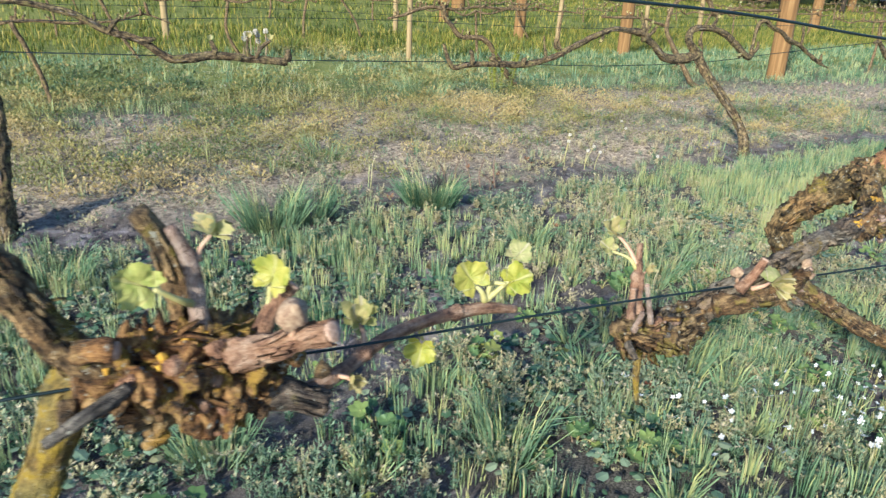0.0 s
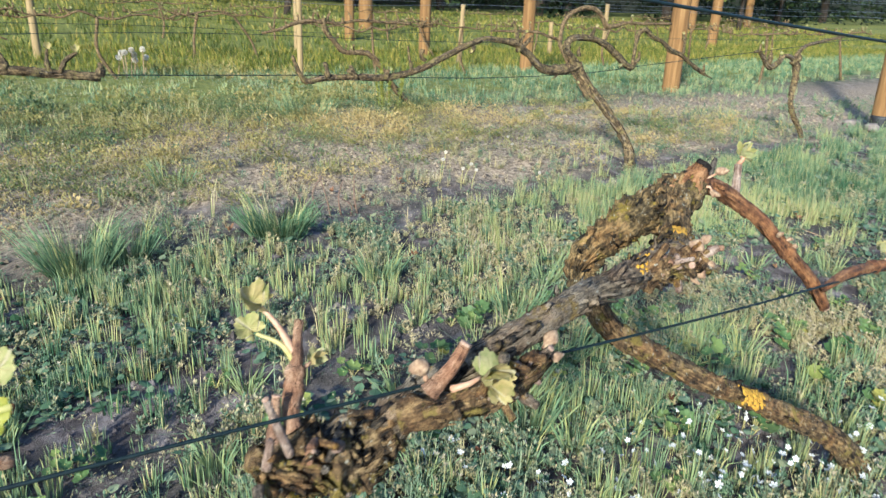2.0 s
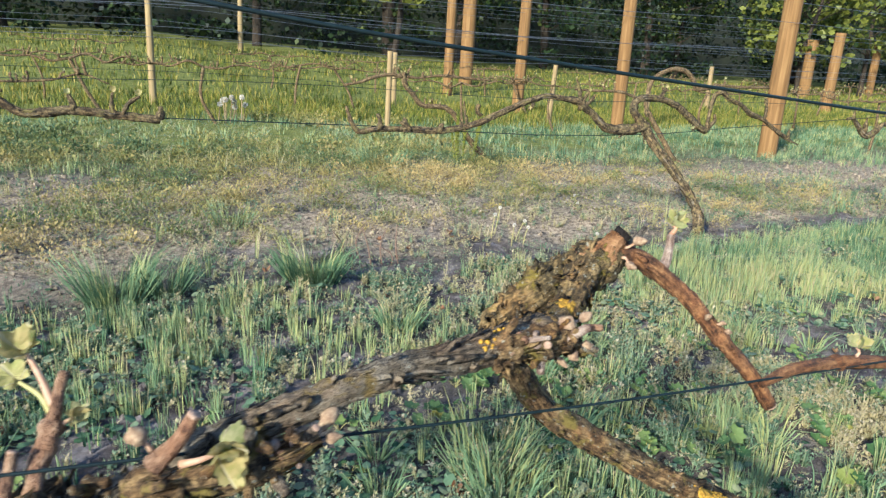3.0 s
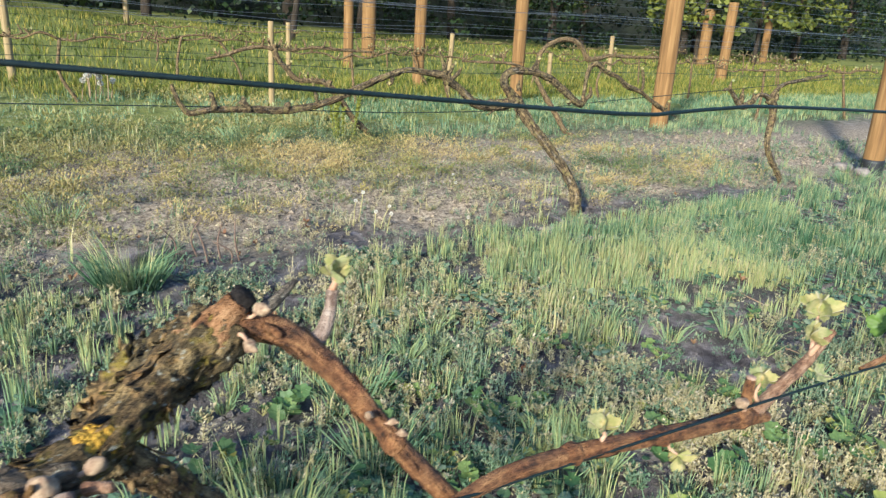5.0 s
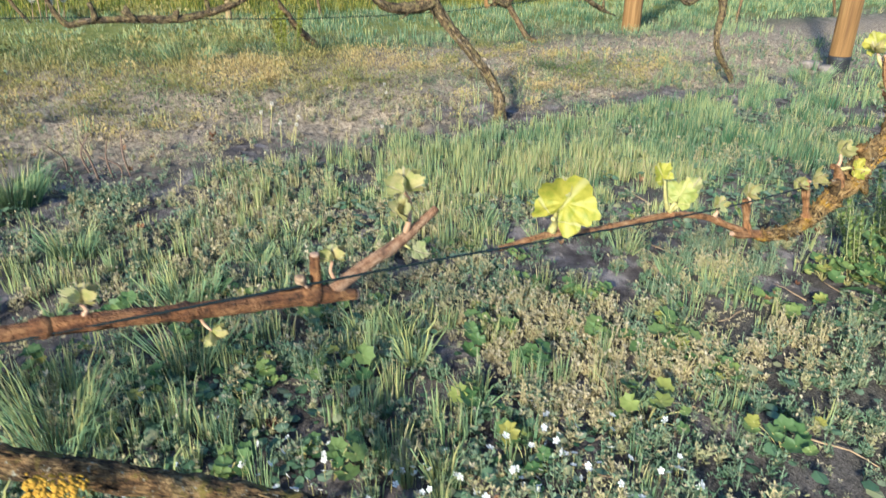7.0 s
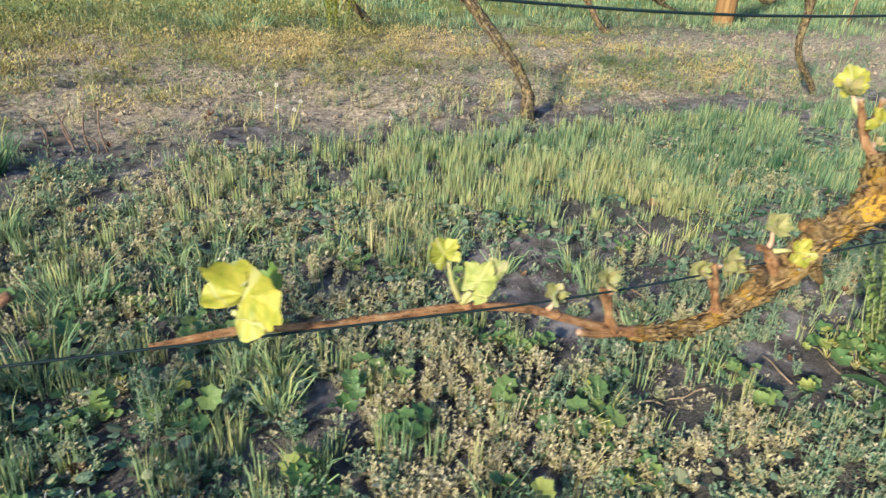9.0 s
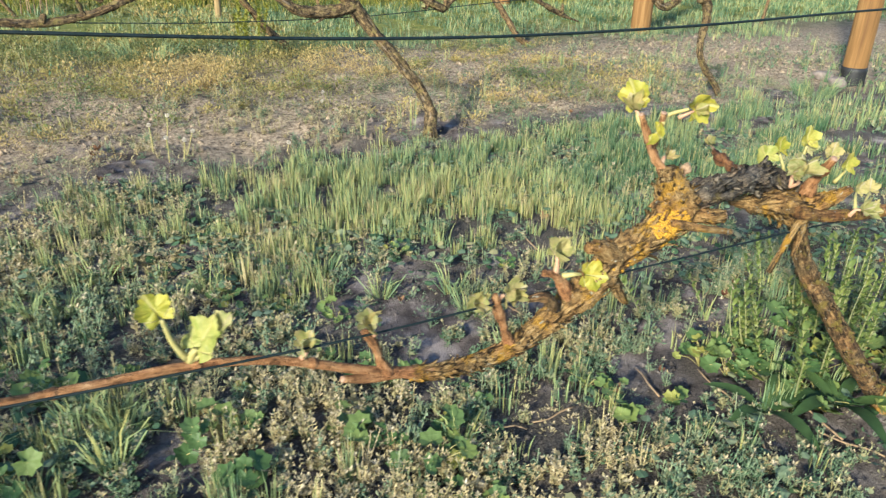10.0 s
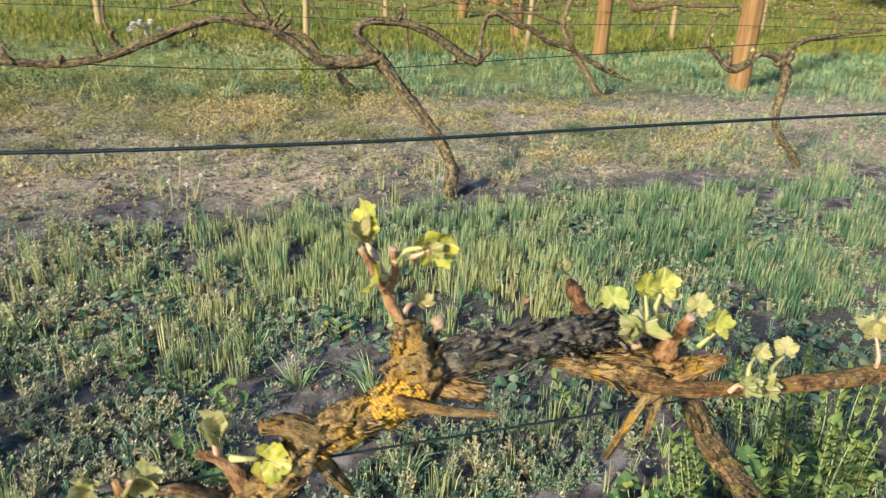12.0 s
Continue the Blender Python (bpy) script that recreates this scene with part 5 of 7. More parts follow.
limb(v2, "arm", [(-0.56, 0.15, 0.748, 0.022), (-0.606, 0.118, 0.735, 0.017), (-0.65, 0.08, 0.722, 0.0152), (-0.7, 0.045, 0.718, 0.016)], MOSSY_BARK, 0.34, 0.26, 39, 34, 30)
C2 = [(-0.545, 0.145, 0.768, 0.0151), (-0.515, 0.135, 0.76, 0.0128), (-0.494, 0.122, 0.751, 0.0116), (-0.479, 0.108, 0.738, 0.0109), (-0.463, 0.085, 0.72, 0.0099), (-0.447, 0.06, 0.693, 0.0089), (-0.428, 0.04, 0.666, 0.0089), (-0.401, 0.02, 0.632, 0.0091), (-0.368, 0.01, 0.59, 0.0077)]
limb(v2, "cane", C2, RED_CANE, 0.1, 0.08, 25, 24, 8, "arched reddish-brown cane", cut_end=True)
node_rings(v2, C2, (0.62,), RED_CANE)
limb(v2, "stub", [(-0.566, 0.15, 0.745, 0.02), (-0.55, 0.142, 0.762, 0.0165), (-0.539, 0.14, 0.778, 0.0118), (-0.533, 0.139, 0.785, 0.0108)], ORANGE_CANE, 0.3, 0.34, 26, loose=10)
part("cut_end", tube([(-0.536, 0.139, 0.781, 0.0116), (-0.53, 0.138, 0.789, 0.0114), (-0.527, 0.137, 0.793, 0.009)], 16, 0.002, 0.25, 0.35, 40, 0.3), CHAR, v2, "blackened cut end")
limb(v2, "spur", [(-0.525, 0.135, 0.765, 0.0065), (-0.5, 0.145, 0.778, 0.005), (-0.478, 0.155, 0.79, 0.003)], DARK_BARK, 0.1, 0.14, 27, 12)
limb(v2, "spur", [(-0.49, 0.116, 0.74, 0.009), (-0.468, 0.122, 0.748, 0.0068), (-0.456, 0.13, 0.766, 0.0056), (-0.452, 0.134, 0.784, 0.0052)], PALE_SPUR, 0.05, 0.08, 28, 14)
S1 = [(-1.175, 0.055, 0.625, 0.0085), (-1.168, 0.07, 0.648, 0.0062), (-1.158, 0.085, 0.67, 0.0076), (-1.15, 0.095, 0.695, 0.005), (-1.143, 0.105, 0.718, 0.0042)]
limb(v2, "spur", S1, PINK_CANE, 0.14, 0.35, 29, 18)
node_rings(v2, S1, (0.25, 0.6), PINK_CANE)
limb(v2, "spur", [(-1.19, 0.02, 0.645, 0.0038), (-1.208, 0.02, 0.702, 0.0028)], PALE_SPUR, 0.05, 0.1, 30, 12, cut_end=True)
limb(v2, "spur", [(-1.085, -0.02, 0.69, 0.0085), (-1.067, -0.025, 0.71, 0.0058), (-1.056, -0.028, 0.73, 0.0052)], PINK_CANE, 0.08, 0.12, 31, 16, cut_end=True)
limb(v2, "spur", [(-0.775, 0.025, 0.715, 0.014), (-0.72, 0.025, 0.718, 0.0138), (-0.685, 0.022, 0.712, 0.0095), (-0.668, 0.02, 0.704, 0.006)], OLD_BARK, 0.36, 0.6, 32, 32, loose=40)
limb(v2, "spur", [(-1.192, 0.055, 0.635, 0.0062), (-1.186, 0.062, 0.655, 0.0045), (-1.182, 0.066, 0.672, 0.0038)], PINK_CANE, 0.07, 0.12, 33, 12, cut_end=True)
limb(v2, "knuckle", [(-1.1, 0.0, 0.66, 0.012), (-1.05, -0.03, 0.676, 0.0105), (-1.0, -0.03, 0.68, 0.0102), (-0.962, -0.025, 0.69, 0.0065)], OLD_BARK, 0.26, 0.45, 34, 26, 24, step=0.003)
limb(v2, "spur", [(-1.178, 0.045, 0.612, 0.006), (-1.175, 0.045, 0.552, 0.0048), (-1.163, 0.045, 0.498, 0.003)], LICHEN_BARK, 0.14, 0.16, 35, 12)
for q in range(78):
    g = np.random.default_rng(600 + q)
    spot = q % 3
    if spot == 0:
        a0 = np.array([-0.705 + g.normal(0, 0.025), 0.02, 0.72 + g.normal(0, 0.008)])
    elif spot == 1:
        a0 = np.array([-1.135 + g.normal(0, 0.042), 0.032, 0.63 + g.normal(0, 0.016)])
    else:
        a0 = np.array([-1.02 + g.normal(0, 0.04), -0.025, 0.683 + g.normal(0, 0.008)])
    d = np.array([g.normal(0, 0.5), -0.6, g.normal(0.3, 0.6)])
    d /= np.linalg.norm(d)
    ln = g.uniform(0.012, 0.036)
    kr = g.uniform(0.4, 1.0)
    ln *= 0.55 if q // 3 % 6 == 5 else 1.0
    limb(v2, "knob", [(*a0, 0.006 * kr), (*(a0 + d * ln * 0.6), 0.0048 * kr), (*(a0 + d * ln), 0.004 * kr)], (OLD_BARK, PALE_SPUR, HONEY_BARK, DARK_BARK, OLD_BARK, PINK_CANE)[q // 3 % 6], 0.2, 0.3, 620 + q, 10, step=0.003, cut_end=q % 11 == 0)
tagged(part("lichen", crust([(-0.65, 0.08, 0.722, 0.0162), (-0.668, 0.068, 0.7205, 0.0166)], 170, 0.3, (0.001, 0.0022), 8, (-0.1, -0.7, 0.7)), LICHEN, v2, "yellow lichen crust"), kind="stuff")
tagged(part("lichen", crust(HEAD2[2:7], 150, 1.0, (0.0005, 0.0017), 12, (0.1, -0.8, 0.4)), DULL_LICHEN, v2, "dull ochre lichen and moss"), kind="stuff")
tagged(part("lichen", crust([(-0.74, 0.038, 0.72, 0.0165), (-0.79, 0.028, 0.718, 0.015)], 70, 0.9, (0.0006, 0.002), 4), LICHEN, v2, "yellow lichen crust"), kind="stuff")
tagged(part("lichen", crust([(-0.27, 0.13, 0.33, 0.0205), (-0.33, 0.135, 0.36, 0.019)], 130, 0.6, (0.001, 0.0028), 9), LICHEN, v2, "yellow lichen crust"), kind="stuff")
for s, (at, size, root, kd) in enumerate([((-1.174, 0.13, 0.738), 0.036, (-1.152, 0.095, 0.69), "pair"), ((-1.182, 0.125, 0.711), 0.026, (-1.154, 0.093, 0.685), "open"), ((-1.134, 0.09, 0.686), 0.022, (-1.152, 0.09, 0.668), "pair"), ((-1.095, -0.02, 0.718), 0.015, (-1.085, -0.015, 0.7), "nub"),
                                          ((-1.034, -0.035, 0.7), 0.028, (-1.066, -0.025, 0.69), "bud"), ((-0.952, -0.02, 0.703), 0.016, (-0.965, -0.022, 0.69), "nub"), ((-0.95, -0.03, 0.69), 0.011, (-0.965, -0.025, 0.686), "nub"), ((-0.45, 0.134, 0.805), 0.032, (-0.452, 0.134, 0.784), "pair"), ((-0.522, 0.112, 0.786), 0.015, (-0.535, 0.13, 0.777), "nub"),
                                          ((-0.533, 0.11, 0.757), 0.013, (-0.54, 0.125, 0.762), "nub"), ((-0.69, 0.02, 0.737), 0.015, (-0.695, 0.03, 0.72), "nub"), ((-0.66, 0.03, 0.736), 0.013, (-0.672, 0.04, 0.724), "nub"), ((-0.668, 0.014, 0.711), 0.014, (-0.68, 0.02, 0.71), "nub"), ((-0.684, 0.012, 0.703), 0.01, (-0.69, 0.02, 0.71), "nub"), ((-0.7, 0.008, 0.7), 0.009, (-0.704, 0.02, 0.706), "nub"),
                                          ((-0.436, 0.045, 0.694), 0.009, (-0.447, 0.055, 0.69), "nub"), ((-0.456, 0.05, 0.703), 0.009, (-0.45, 0.06, 0.695), "nub"), ((-0.43, 0.04, 0.684), 0.008, (-0.442, 0.05, 0.684), "nub")]):
    shoot(v2, at, size, root, 700 + s, kd)
CB = [(-0.405, 0.0, 0.63, 0.0053), (-0.352, 0.0, 0.64, 0.0076), (-0.28, 0.0, 0.637, 0.0083), (-0.2, 0.0, 0.627, 0.0083), (-0.11, 0.0, 0.612, 0.0089), (-0.03, 0.0, 0.602, 0.0093), (0.008, 0.0, 0.598, 0.0108), (0.055, 0.0, 0.585, 0.0067)]
limb(v2, "cane", CB, RED_CANE, 0.08, 0.06, 36, 20, 6, "reddish cane tied along the wire", cut_end=True)
node_rings(v2, CB, (0.3, 0.58, 0.88), RED_CANE)
limb(v2, "spur", [(0.02, 0, 0.594, 0.0082), (0.074, 0, 0.622, 0.0072), (0.114, 0, 0.639, 0.007), (0.168, 0, 0.674, 0.0048)], PINK_CANE, 0.06, 0.06, 37, 16, label="pinkish side shoot")
limb(v2, "spur", [(0.006, 0, 0.6, 0.0074), (0.007, 0, 0.625, 0.0066), (0.007, 0, 0.648, 0.0056)], RED_CANE, 0.06, 0.08, 38, 14, cut_end=True)
for s, (at, size, root, kd) in enumerate([((-0.231, 0, 0.658), 0.019, (-0.235, 0, 0.636), "bud"), ((-0.115, -0.01, 0.588), 0.016, (-0.125, 0, 0.608), "bud"), ((-0.015, -0.01, 0.626), 0.016, (-0.002, 0, 0.61), "nub"), ((0.028, 0, 0.642), 0.019, (0.03, 0, 0.612), "bud"),
                                          ((0.123, 0, 0.712), 0.028, (0.128, 0, 0.655), "bud"), ((0.115, 0, 0.684), 0.034, (0.125, 0, 0.652), "pair"), ((0.135, -0.01, 0.63), 0.027, (0.105, 0, 0.638), "open")]):
    shoot(v2, at, size, root, 730 + s, kd)

# third vine: golden bark, orange lichen, leafy spurs
v3 = thing("grapevine", (2.13, 0.03, 0), "grapevine with golden peeling bark, orange lichen and fresh leaves", "grapevine", "near vine row")
limb(v3, "trunk", [(1.62, 0.05, 0.6, 0.019), (1.66, 0.062, 0.57, 0.0204), (1.71, 0.08, 0.498, 0.0152), (1.762, 0.078, 0.41, 0.0164), (1.86, 0.052, 0.285, 0.018), (1.962, 0.032, 0.16, 0.0192), (2.09, 0.03, 0.035, 0.0208), (2.15, 0.03, -0.03, 0.024)], OLD_BARK, 0.15, 0.1, 41, loose=56, label="slender leaning trunk with brown furrowed bark")
CC = [(0.27, 0.0, 0.597, 0.0036), (0.354, 0.0, 0.599, 0.0043), (0.432, 0.0, 0.589, 0.0047), (0.512, 0.0, 0.584, 0.0049), (0.6, 0.0, 0.58, 0.005), (0.69, 0.0, 0.561, 0.0053), (0.775, 0.0, 0.525, 0.0059), (0.835, 0.0, 0.5, 0.0074), (0.9, 0.0, 0.482, 0.0085)]
limb(v3, "cane", CC, ORANGE_CANE, 0.06, 0.05, 42, 18, label="long pinkish-brown cane along the wire")
node_rings(v3, CC, (0.12, 0.32, 0.53, 0.73), ORANGE_CANE)
CORD3 = [(0.86, 0, 0.49, 0.0084), (0.93, 0, 0.479, 0.0093), (1.02, 0, 0.488, 0.0116), (1.083, 0, 0.52, 0.0152), (1.136, 0, 0.553, 0.0194), (1.175, 0, 0.588, 0.0182), (1.231, 0, 0.608, 0.0186), (1.281, 0, 0.637, 0.023), (1.286, 0, 0.672, 0.0225)]
limb(v3, "cordon", CORD3, TAN_BARK, 0.28, 0.26, 43, 40, 130, "golden peeling cordon", step=0.003)
limb(v3, "stub", [(0.845, 0.0, 0.497, 0.0075), (0.8, -0.005, 0.505, 0.006), (0.768, -0.01, 0.517, 0.0043)], ORANGE_CANE, 0.1, 0.1, 44, 12, cut_end=True)
limb(v3, "arm", [(1.3, 0.0, 0.65, 0.018), (1.345, 0.0, 0.664, 0.0165), (1.4, 0.01, 0.664, 0.016), (1.455, 0.025, 0.657, 0.0165), (1.51, 0.045, 0.648, 0.0175), (1.56, 0.06, 0.632, 0.018), (1.605, 0.055, 0.605, 0.0185), (1.65, 0.06, 0.58, 0.02)], DARK_BARK, 0.36, 0.3, 45, 36, 70, "black weathered old wood", step=0.003)
limb(v3, "head", [(1.46, 0.05, 0.612, 0.005), (1.5, 0.04, 0.607, 0.011), (1.56, 0.03, 0.598, 0.02), (1.6, 0.03, 0.585, 0.0225), (1.634, 0.0, 0.603, 0.012), (1.662, -0.022, 0.628, 0.0045)], TAN_BARK, 0.28, 0.3, 46, 36, 90, "peeling tan head", step=0.003)
C3 = [(1.57, 0.0, 0.592, 0.011), (1.62, -0.005, 0.58, 0.0105), (1.676, -0.01, 0.573, 0.0098), (1.767, -0.01, 0.563, 0.0105), (1.952, -0.01, 0.555, 0.0122), (2.3, -0.01, 0.553, 0.012), (3.0, -0.01, 0.57, 0.009)]
limb(v3, "cane", C3, HONEY_BARK, 0.08, 0.06, 47, 18, label="brown cane running on along the wire")
limb(v3, "knuckle", [(1.287, 0, 0.648, 0.022), (1.282, 0.008, 0.668, 0.02), (1.278, 0.014, 0.686, 0.0145), (1.275, 0.018, 0.704, 0.0075)], TAN_BARK, 0.4, 0.7, 48, 34, 110)
limb(v3, "spur", [(1.274, 0.018, 0.688, 0.0092), (1.267, 0.034, 0.71, 0.0068), (1.259, 0.042, 0.728, 0.0072), (1.246, 0.044, 0.754, 0.005), (1.233, 0.044, 0.778, 0.0038)], ORANGE_CANE, 0.16, 0.4, 49, 16, cut_end=True)
limb(v3, "spur", [(1.259, 0.042, 0.728, 0.006), (1.266, 0.038, 0.752, 0.0046), (1.263, 0.032, 0.78, 0.0042)], ORANGE_CANE, 0.14, 0.3, 50, 14, cut_end=True)
limb(v3, "spur", [(1.535, 0.07, 0.64, 0.0095), (1.545, 0.12, 0.634, 0.0088), (1.552, 0.155, 0.638, 0.0098), (1.556, 0.18, 0.647, 0.0045)], RED_CANE, 0.24, 0.6, 51, 16)
limb(v3, "spur", [(1.605, 0.02, 0.615, 0.011), (1.607, 0.01, 0.64, 0.008), (1.608, 0.0, 0.66, 0.0085), (1.607, -0.012, 0.683, 0.006)], ORANGE_CANE, 0.2, 0.5, 52, 16, cut_end=True)
limb(v3, "spur", [(1.25, -0.03, 0.642, 0.0056), (1.3, -0.04, 0.628, 0.005), (1.36, -0.04, 0.612, 0.004)], TAN_BARK, 0.12, 0.1, 53, 12, cut_end=True)
limb(v3, "stub", [(1.3, 0, 0.636, 0.012), (1.33, -0.018, 0.634, 0.0095), (1.352, -0.03, 0.634, 0.007)], TAN_BARK, 0.3, 0.5, 54, 20, 24, cut_end=True)
limb(v3, "stub", [(1.18, 0, 0.59, 0.016), (1.152, -0.005, 0.612, 0.0115), (1.12, -0.01, 0.62, 0.006)], TAN_BARK, 0.2, 0.25, 55, 20, 10)
limb(v3, "stub", [(1.172, 0, 0.57, 0.011), (1.2, 0, 0.526, 0.0072), (1.214, 0, 0.51, 0.0035)], TAN_BARK, 0.2, 0.25, 56, 16, 6)
limb(v3, "spur", [(1.09, 0, 0.52, 0.0075), (1.05, -0.02, 0.565, 0.0072), (1.022, -0.02, 0.571, 0.0045)], OLD_BARK, 0.14, 0.2, 57, 14)
limb(v3, "spur", [(0.83, 0, 0.5, 0.0075), (0.82, 0, 0.525, 0.005), (0.812, 0, 0.552, 0.0062), (0.8, 0, 0.57, 0.0035)], ORANGE_CANE, 0.16, 0.35, 58, 14)
limb(v3, "spur", [(1.012, 0, 0.488, 0.0095), (1.002, 0, 0.515, 0.0062), (0.99, 0, 0.548, 0.0066), (0.982, 0, 0.577, 0.0038)], ORANGE_CANE, 0.16, 0.35, 59, 16)
limb(v3, "spur", [(1.108, 0, 0.54, 0.012), (1.092, 0, 0.565, 0.0075), (1.078, 0, 0.582, 0.0065), (1.058, 0, 0.592, 0.0042)], ORANGE_CANE, 0.16, 0.35, 60, 16)
limb(v3, "root_strand", [(1.59, 0.0, 0.58, 0.009), (1.572, 0, 0.565, 0.006), (1.553, 0, 0.53, 0.004), (1.53, 0, 0.49, 0.0022)], TAN_BARK, 0.2, 0.2, 61, 10, 8, "hanging shred of bark")
limb(v3, "root_strand", [(1.6, 0.01, 0.575, 0.007), (1.59, 0, 0.55, 0.005), (1.583, 0, 0.51, 0.0022)], TAN_BARK, 0.2, 0.2, 62, 10, 4, "hanging shred of bark")
tagged(part("lichen", crust([(1.24, -0.004, 0.612, 0.02), (1.262, -0.004, 0.626, 0.021), (1.285, -0.004, 0.64, 0.023)], 620, 1.0, (0.0006, 0.0018), 11), LICHEN, v3, "bright orange-yellow lichen"), kind="stuff")
tagged(part("lichen", crust([(1.3, 0, 0.652, 0.024), (1.305, 0, 0.665, 0.023)], 320, 0.5, (0.0006, 0.0018), 12), LICHEN, v3, "bright orange-yellow lichen"), kind="stuff")
tagged(part("lichen", crust([(1.16, -0.002, 0.575, 0.02), (1.2, -0.002, 0.6, 0.0185)], 260, 1.1, (0.0006, 0.0018), 15), LICHEN, v3, "bright orange-yellow lichen"), kind="stuff")
tagged(part("lichen", crust([(1.98, 0.03, 0.14, 0.02), (2.06, 0.03, 0.065, 0.0215)], 130, 0.8, (0.001, 0.0026), 17), LICHEN, v3, "yellow lichen at the foot of the trunk"), kind="stuff")
# young shoots along the cane
for s, (at, size, root, kd) in enumerate([
        ((0.342, -0.02, 0.647), 0.068, (0.36, 0, 0.603), 'open'),
        ((0.36, -0.02, 0.672), 0.028, (0.362, 0, 0.606), 'open'),
        ((0.395, 0.04, 0.615), 0.046, (0.37, 0, 0.604), 'green'),
        ((0.579, 0, 0.652), 0.036, (0.6, 0, 0.59), 'open'),
        ((0.618, -0.01, 0.612), 0.05, (0.603, 0, 0.586), 'open'),
        ((0.64, -0.012, 0.625), 0.03, (0.606, 0, 0.586), 'open'),
], 0):
    shoot(v3, at, size, root, 800 + s, kd)
# young shoots on the cordon spurs
for s, (at, size, root, kd) in enumerate([
        ((0.728, 0, 0.578), 0.032, (0.722, 0, 0.553), 'pair'),
        ((0.804, 0, 0.585), 0.034, (0.812, 0, 0.562), 'pair'),
        ((0.954, 0, 0.572), 0.034, (0.985, 0, 0.562), 'pair'),
        ((1.01, 0, 0.576), 0.042, (0.986, 0, 0.565), 'pair'),
        ((1.077, 0, 0.625), 0.042, (1.078, 0, 0.588), 'pair'),
        ((1.13, -0.01, 0.58), 0.04, (1.09, 0, 0.58), 'open'),
], 6):
    shoot(v3, at, size, root, 800 + s, kd)
# young shoots on the tall spur and old arm
for n, (at, size, root, kd) in enumerate([
        ((1.246, 0.075, 0.795), 0.046, (1.256, 0.045, 0.745), "open"),
        ((1.238, 0.07, 0.788), 0.036, (1.256, 0.045, 0.745), "pair"),
        ((1.243, 0.02, 0.762), 0.034, (1.256, 0.036, 0.748), "open"),
        ((1.296, 0.005, 0.796), 0.042, (1.264, 0.034, 0.765), "open"),
        ((1.3, 0.004, 0.79), 0.026, (1.28, 0.02, 0.775), "pair"),
        ((1.3, 0.05, 0.709), 0.028, (1.272, 0.03, 0.702), "pair"),
        ((1.31, 0.018, 0.699), 0.014, (1.3, 0.012, 0.68), "nub"),
        ((1.549, 0.19, 0.664), 0.024, (1.556, 0.18, 0.647), "pair"),
]):
    shoot(v3, at, size, root, 812 + n, kd)
# young shoots on the head
for n, (at, size, root, kd) in enumerate([
        ((1.558, 0.075, 0.668), 0.038, (1.578, 0.05, 0.63), "open"),
        ((1.59, 0.03, 0.707), 0.038, (1.602, 0.028, 0.648), "open"),
        ((1.6, 0.034, 0.692), 0.03, (1.602, 0.028, 0.648), "open"),
        ((1.536, 0.004, 0.666), 0.03, (1.56, 0.02, 0.632), "pair"),
        ((1.552, -0.002, 0.672), 0.032, (1.56, 0.018, 0.632), "bud"),
        ((1.652, -0.015, 0.667), 0.036, (1.632, -0.008, 0.64), "open"),
        ((1.635, 0.01, 0.684), 0.03, (1.612, 0.0, 0.66), "open"),
        ((1.622, 0.1, 0.668), 0.034, (1.6, 0.06, 0.625), "open"),
        ((1.652, 0.033, 0.568), 0.03, (1.61, 0.03, 0.58), "open"),
        ((1.69, -0.04, 0.596), 0.034, (1.68, -0.02, 0.575), "pair"),
        ((1.733, -0.03, 0.578), 0.034, (1.71, -0.01, 0.575), "pair"),
        ((1.75, 0.02, 0.6), 0.026, (1.72, -0.005, 0.575), "open"),
        ((1.923, 0, 0.62), 0.03, (1.93, -0.01, 0.566), "bud"),
        ((1.81, 0.03, 0.585), 0.03, (1.76, -0.01, 0.57), "open"),
]):
    shoot(v3, at, size, root, 830 + n, kd)


# vines of the rows behind
def on_wire(y, pts):
    """Points (x, z, radius) of a branch that lies in one row's plane."""
    return [(x, y, z, r) for x, z, r in pts]


def bud_leaf(holder, at, g):
    b = vine_leaf(g.uniform(0.018, 0.036), g, 0.8, 0.8, 0.15, 15, 2)
    part("leaf", turned(b, aim(at, (g.normal(0, 0.5), g.normal(0, 0.5), 1), EYE_SIDE)), BUD_LEAF, holder)


def old_limb(ob, name, pts, bark, seed, buds=0):
    """A limb of a vine in the rows behind: furrowed and knotty, with short budding spurs where asked for."""
    fine = bark is ROW2_BARK
    part(name, tube(pts, *((18, 0.01) if fine else (10, 0.03)), 0.34, 0.16, seed, 1.0, 2.4, 5.0), bark, ob)
    if fine and name in ("trunk", "cordon", "arm"):
        tagged(part("loose_bark", strips(pts, 60, seed + 5, (0.03, 0.12), (0.002, 0.006), 0.4), LOOSE["grey_bark"], ob, "grey peeling bark strips"), kind="stuff")
    g = np.random.default_rng(seed)
    line = smooth_line(pts, 0.03)
    for _ in range(buds):
        i = g.integers(1, len(line))
        p = line[i, :3]
        d = np.array([g.normal(0, 0.4), g.normal(0, 0.3), 1.0])
        q = p + d / np.linalg.norm(d) * g.uniform(0.03, 0.1)
        w = g.uniform(0.75, 1.25)
        stub = part("spur", tube([(*p, 0.012 * w), (*((p + q) / 2 + g.normal(0, 0.008, 3)), 0.007 * w), (*(p + (q - p) * 0.8), 0.0085 * w), (*q, 0.005 * w)], 8, 0.012, 0.1, 0.5, seed + int(i)), bark, ob)
        if g.uniform() < 0.7:
            bud_leaf(stub, q, g)


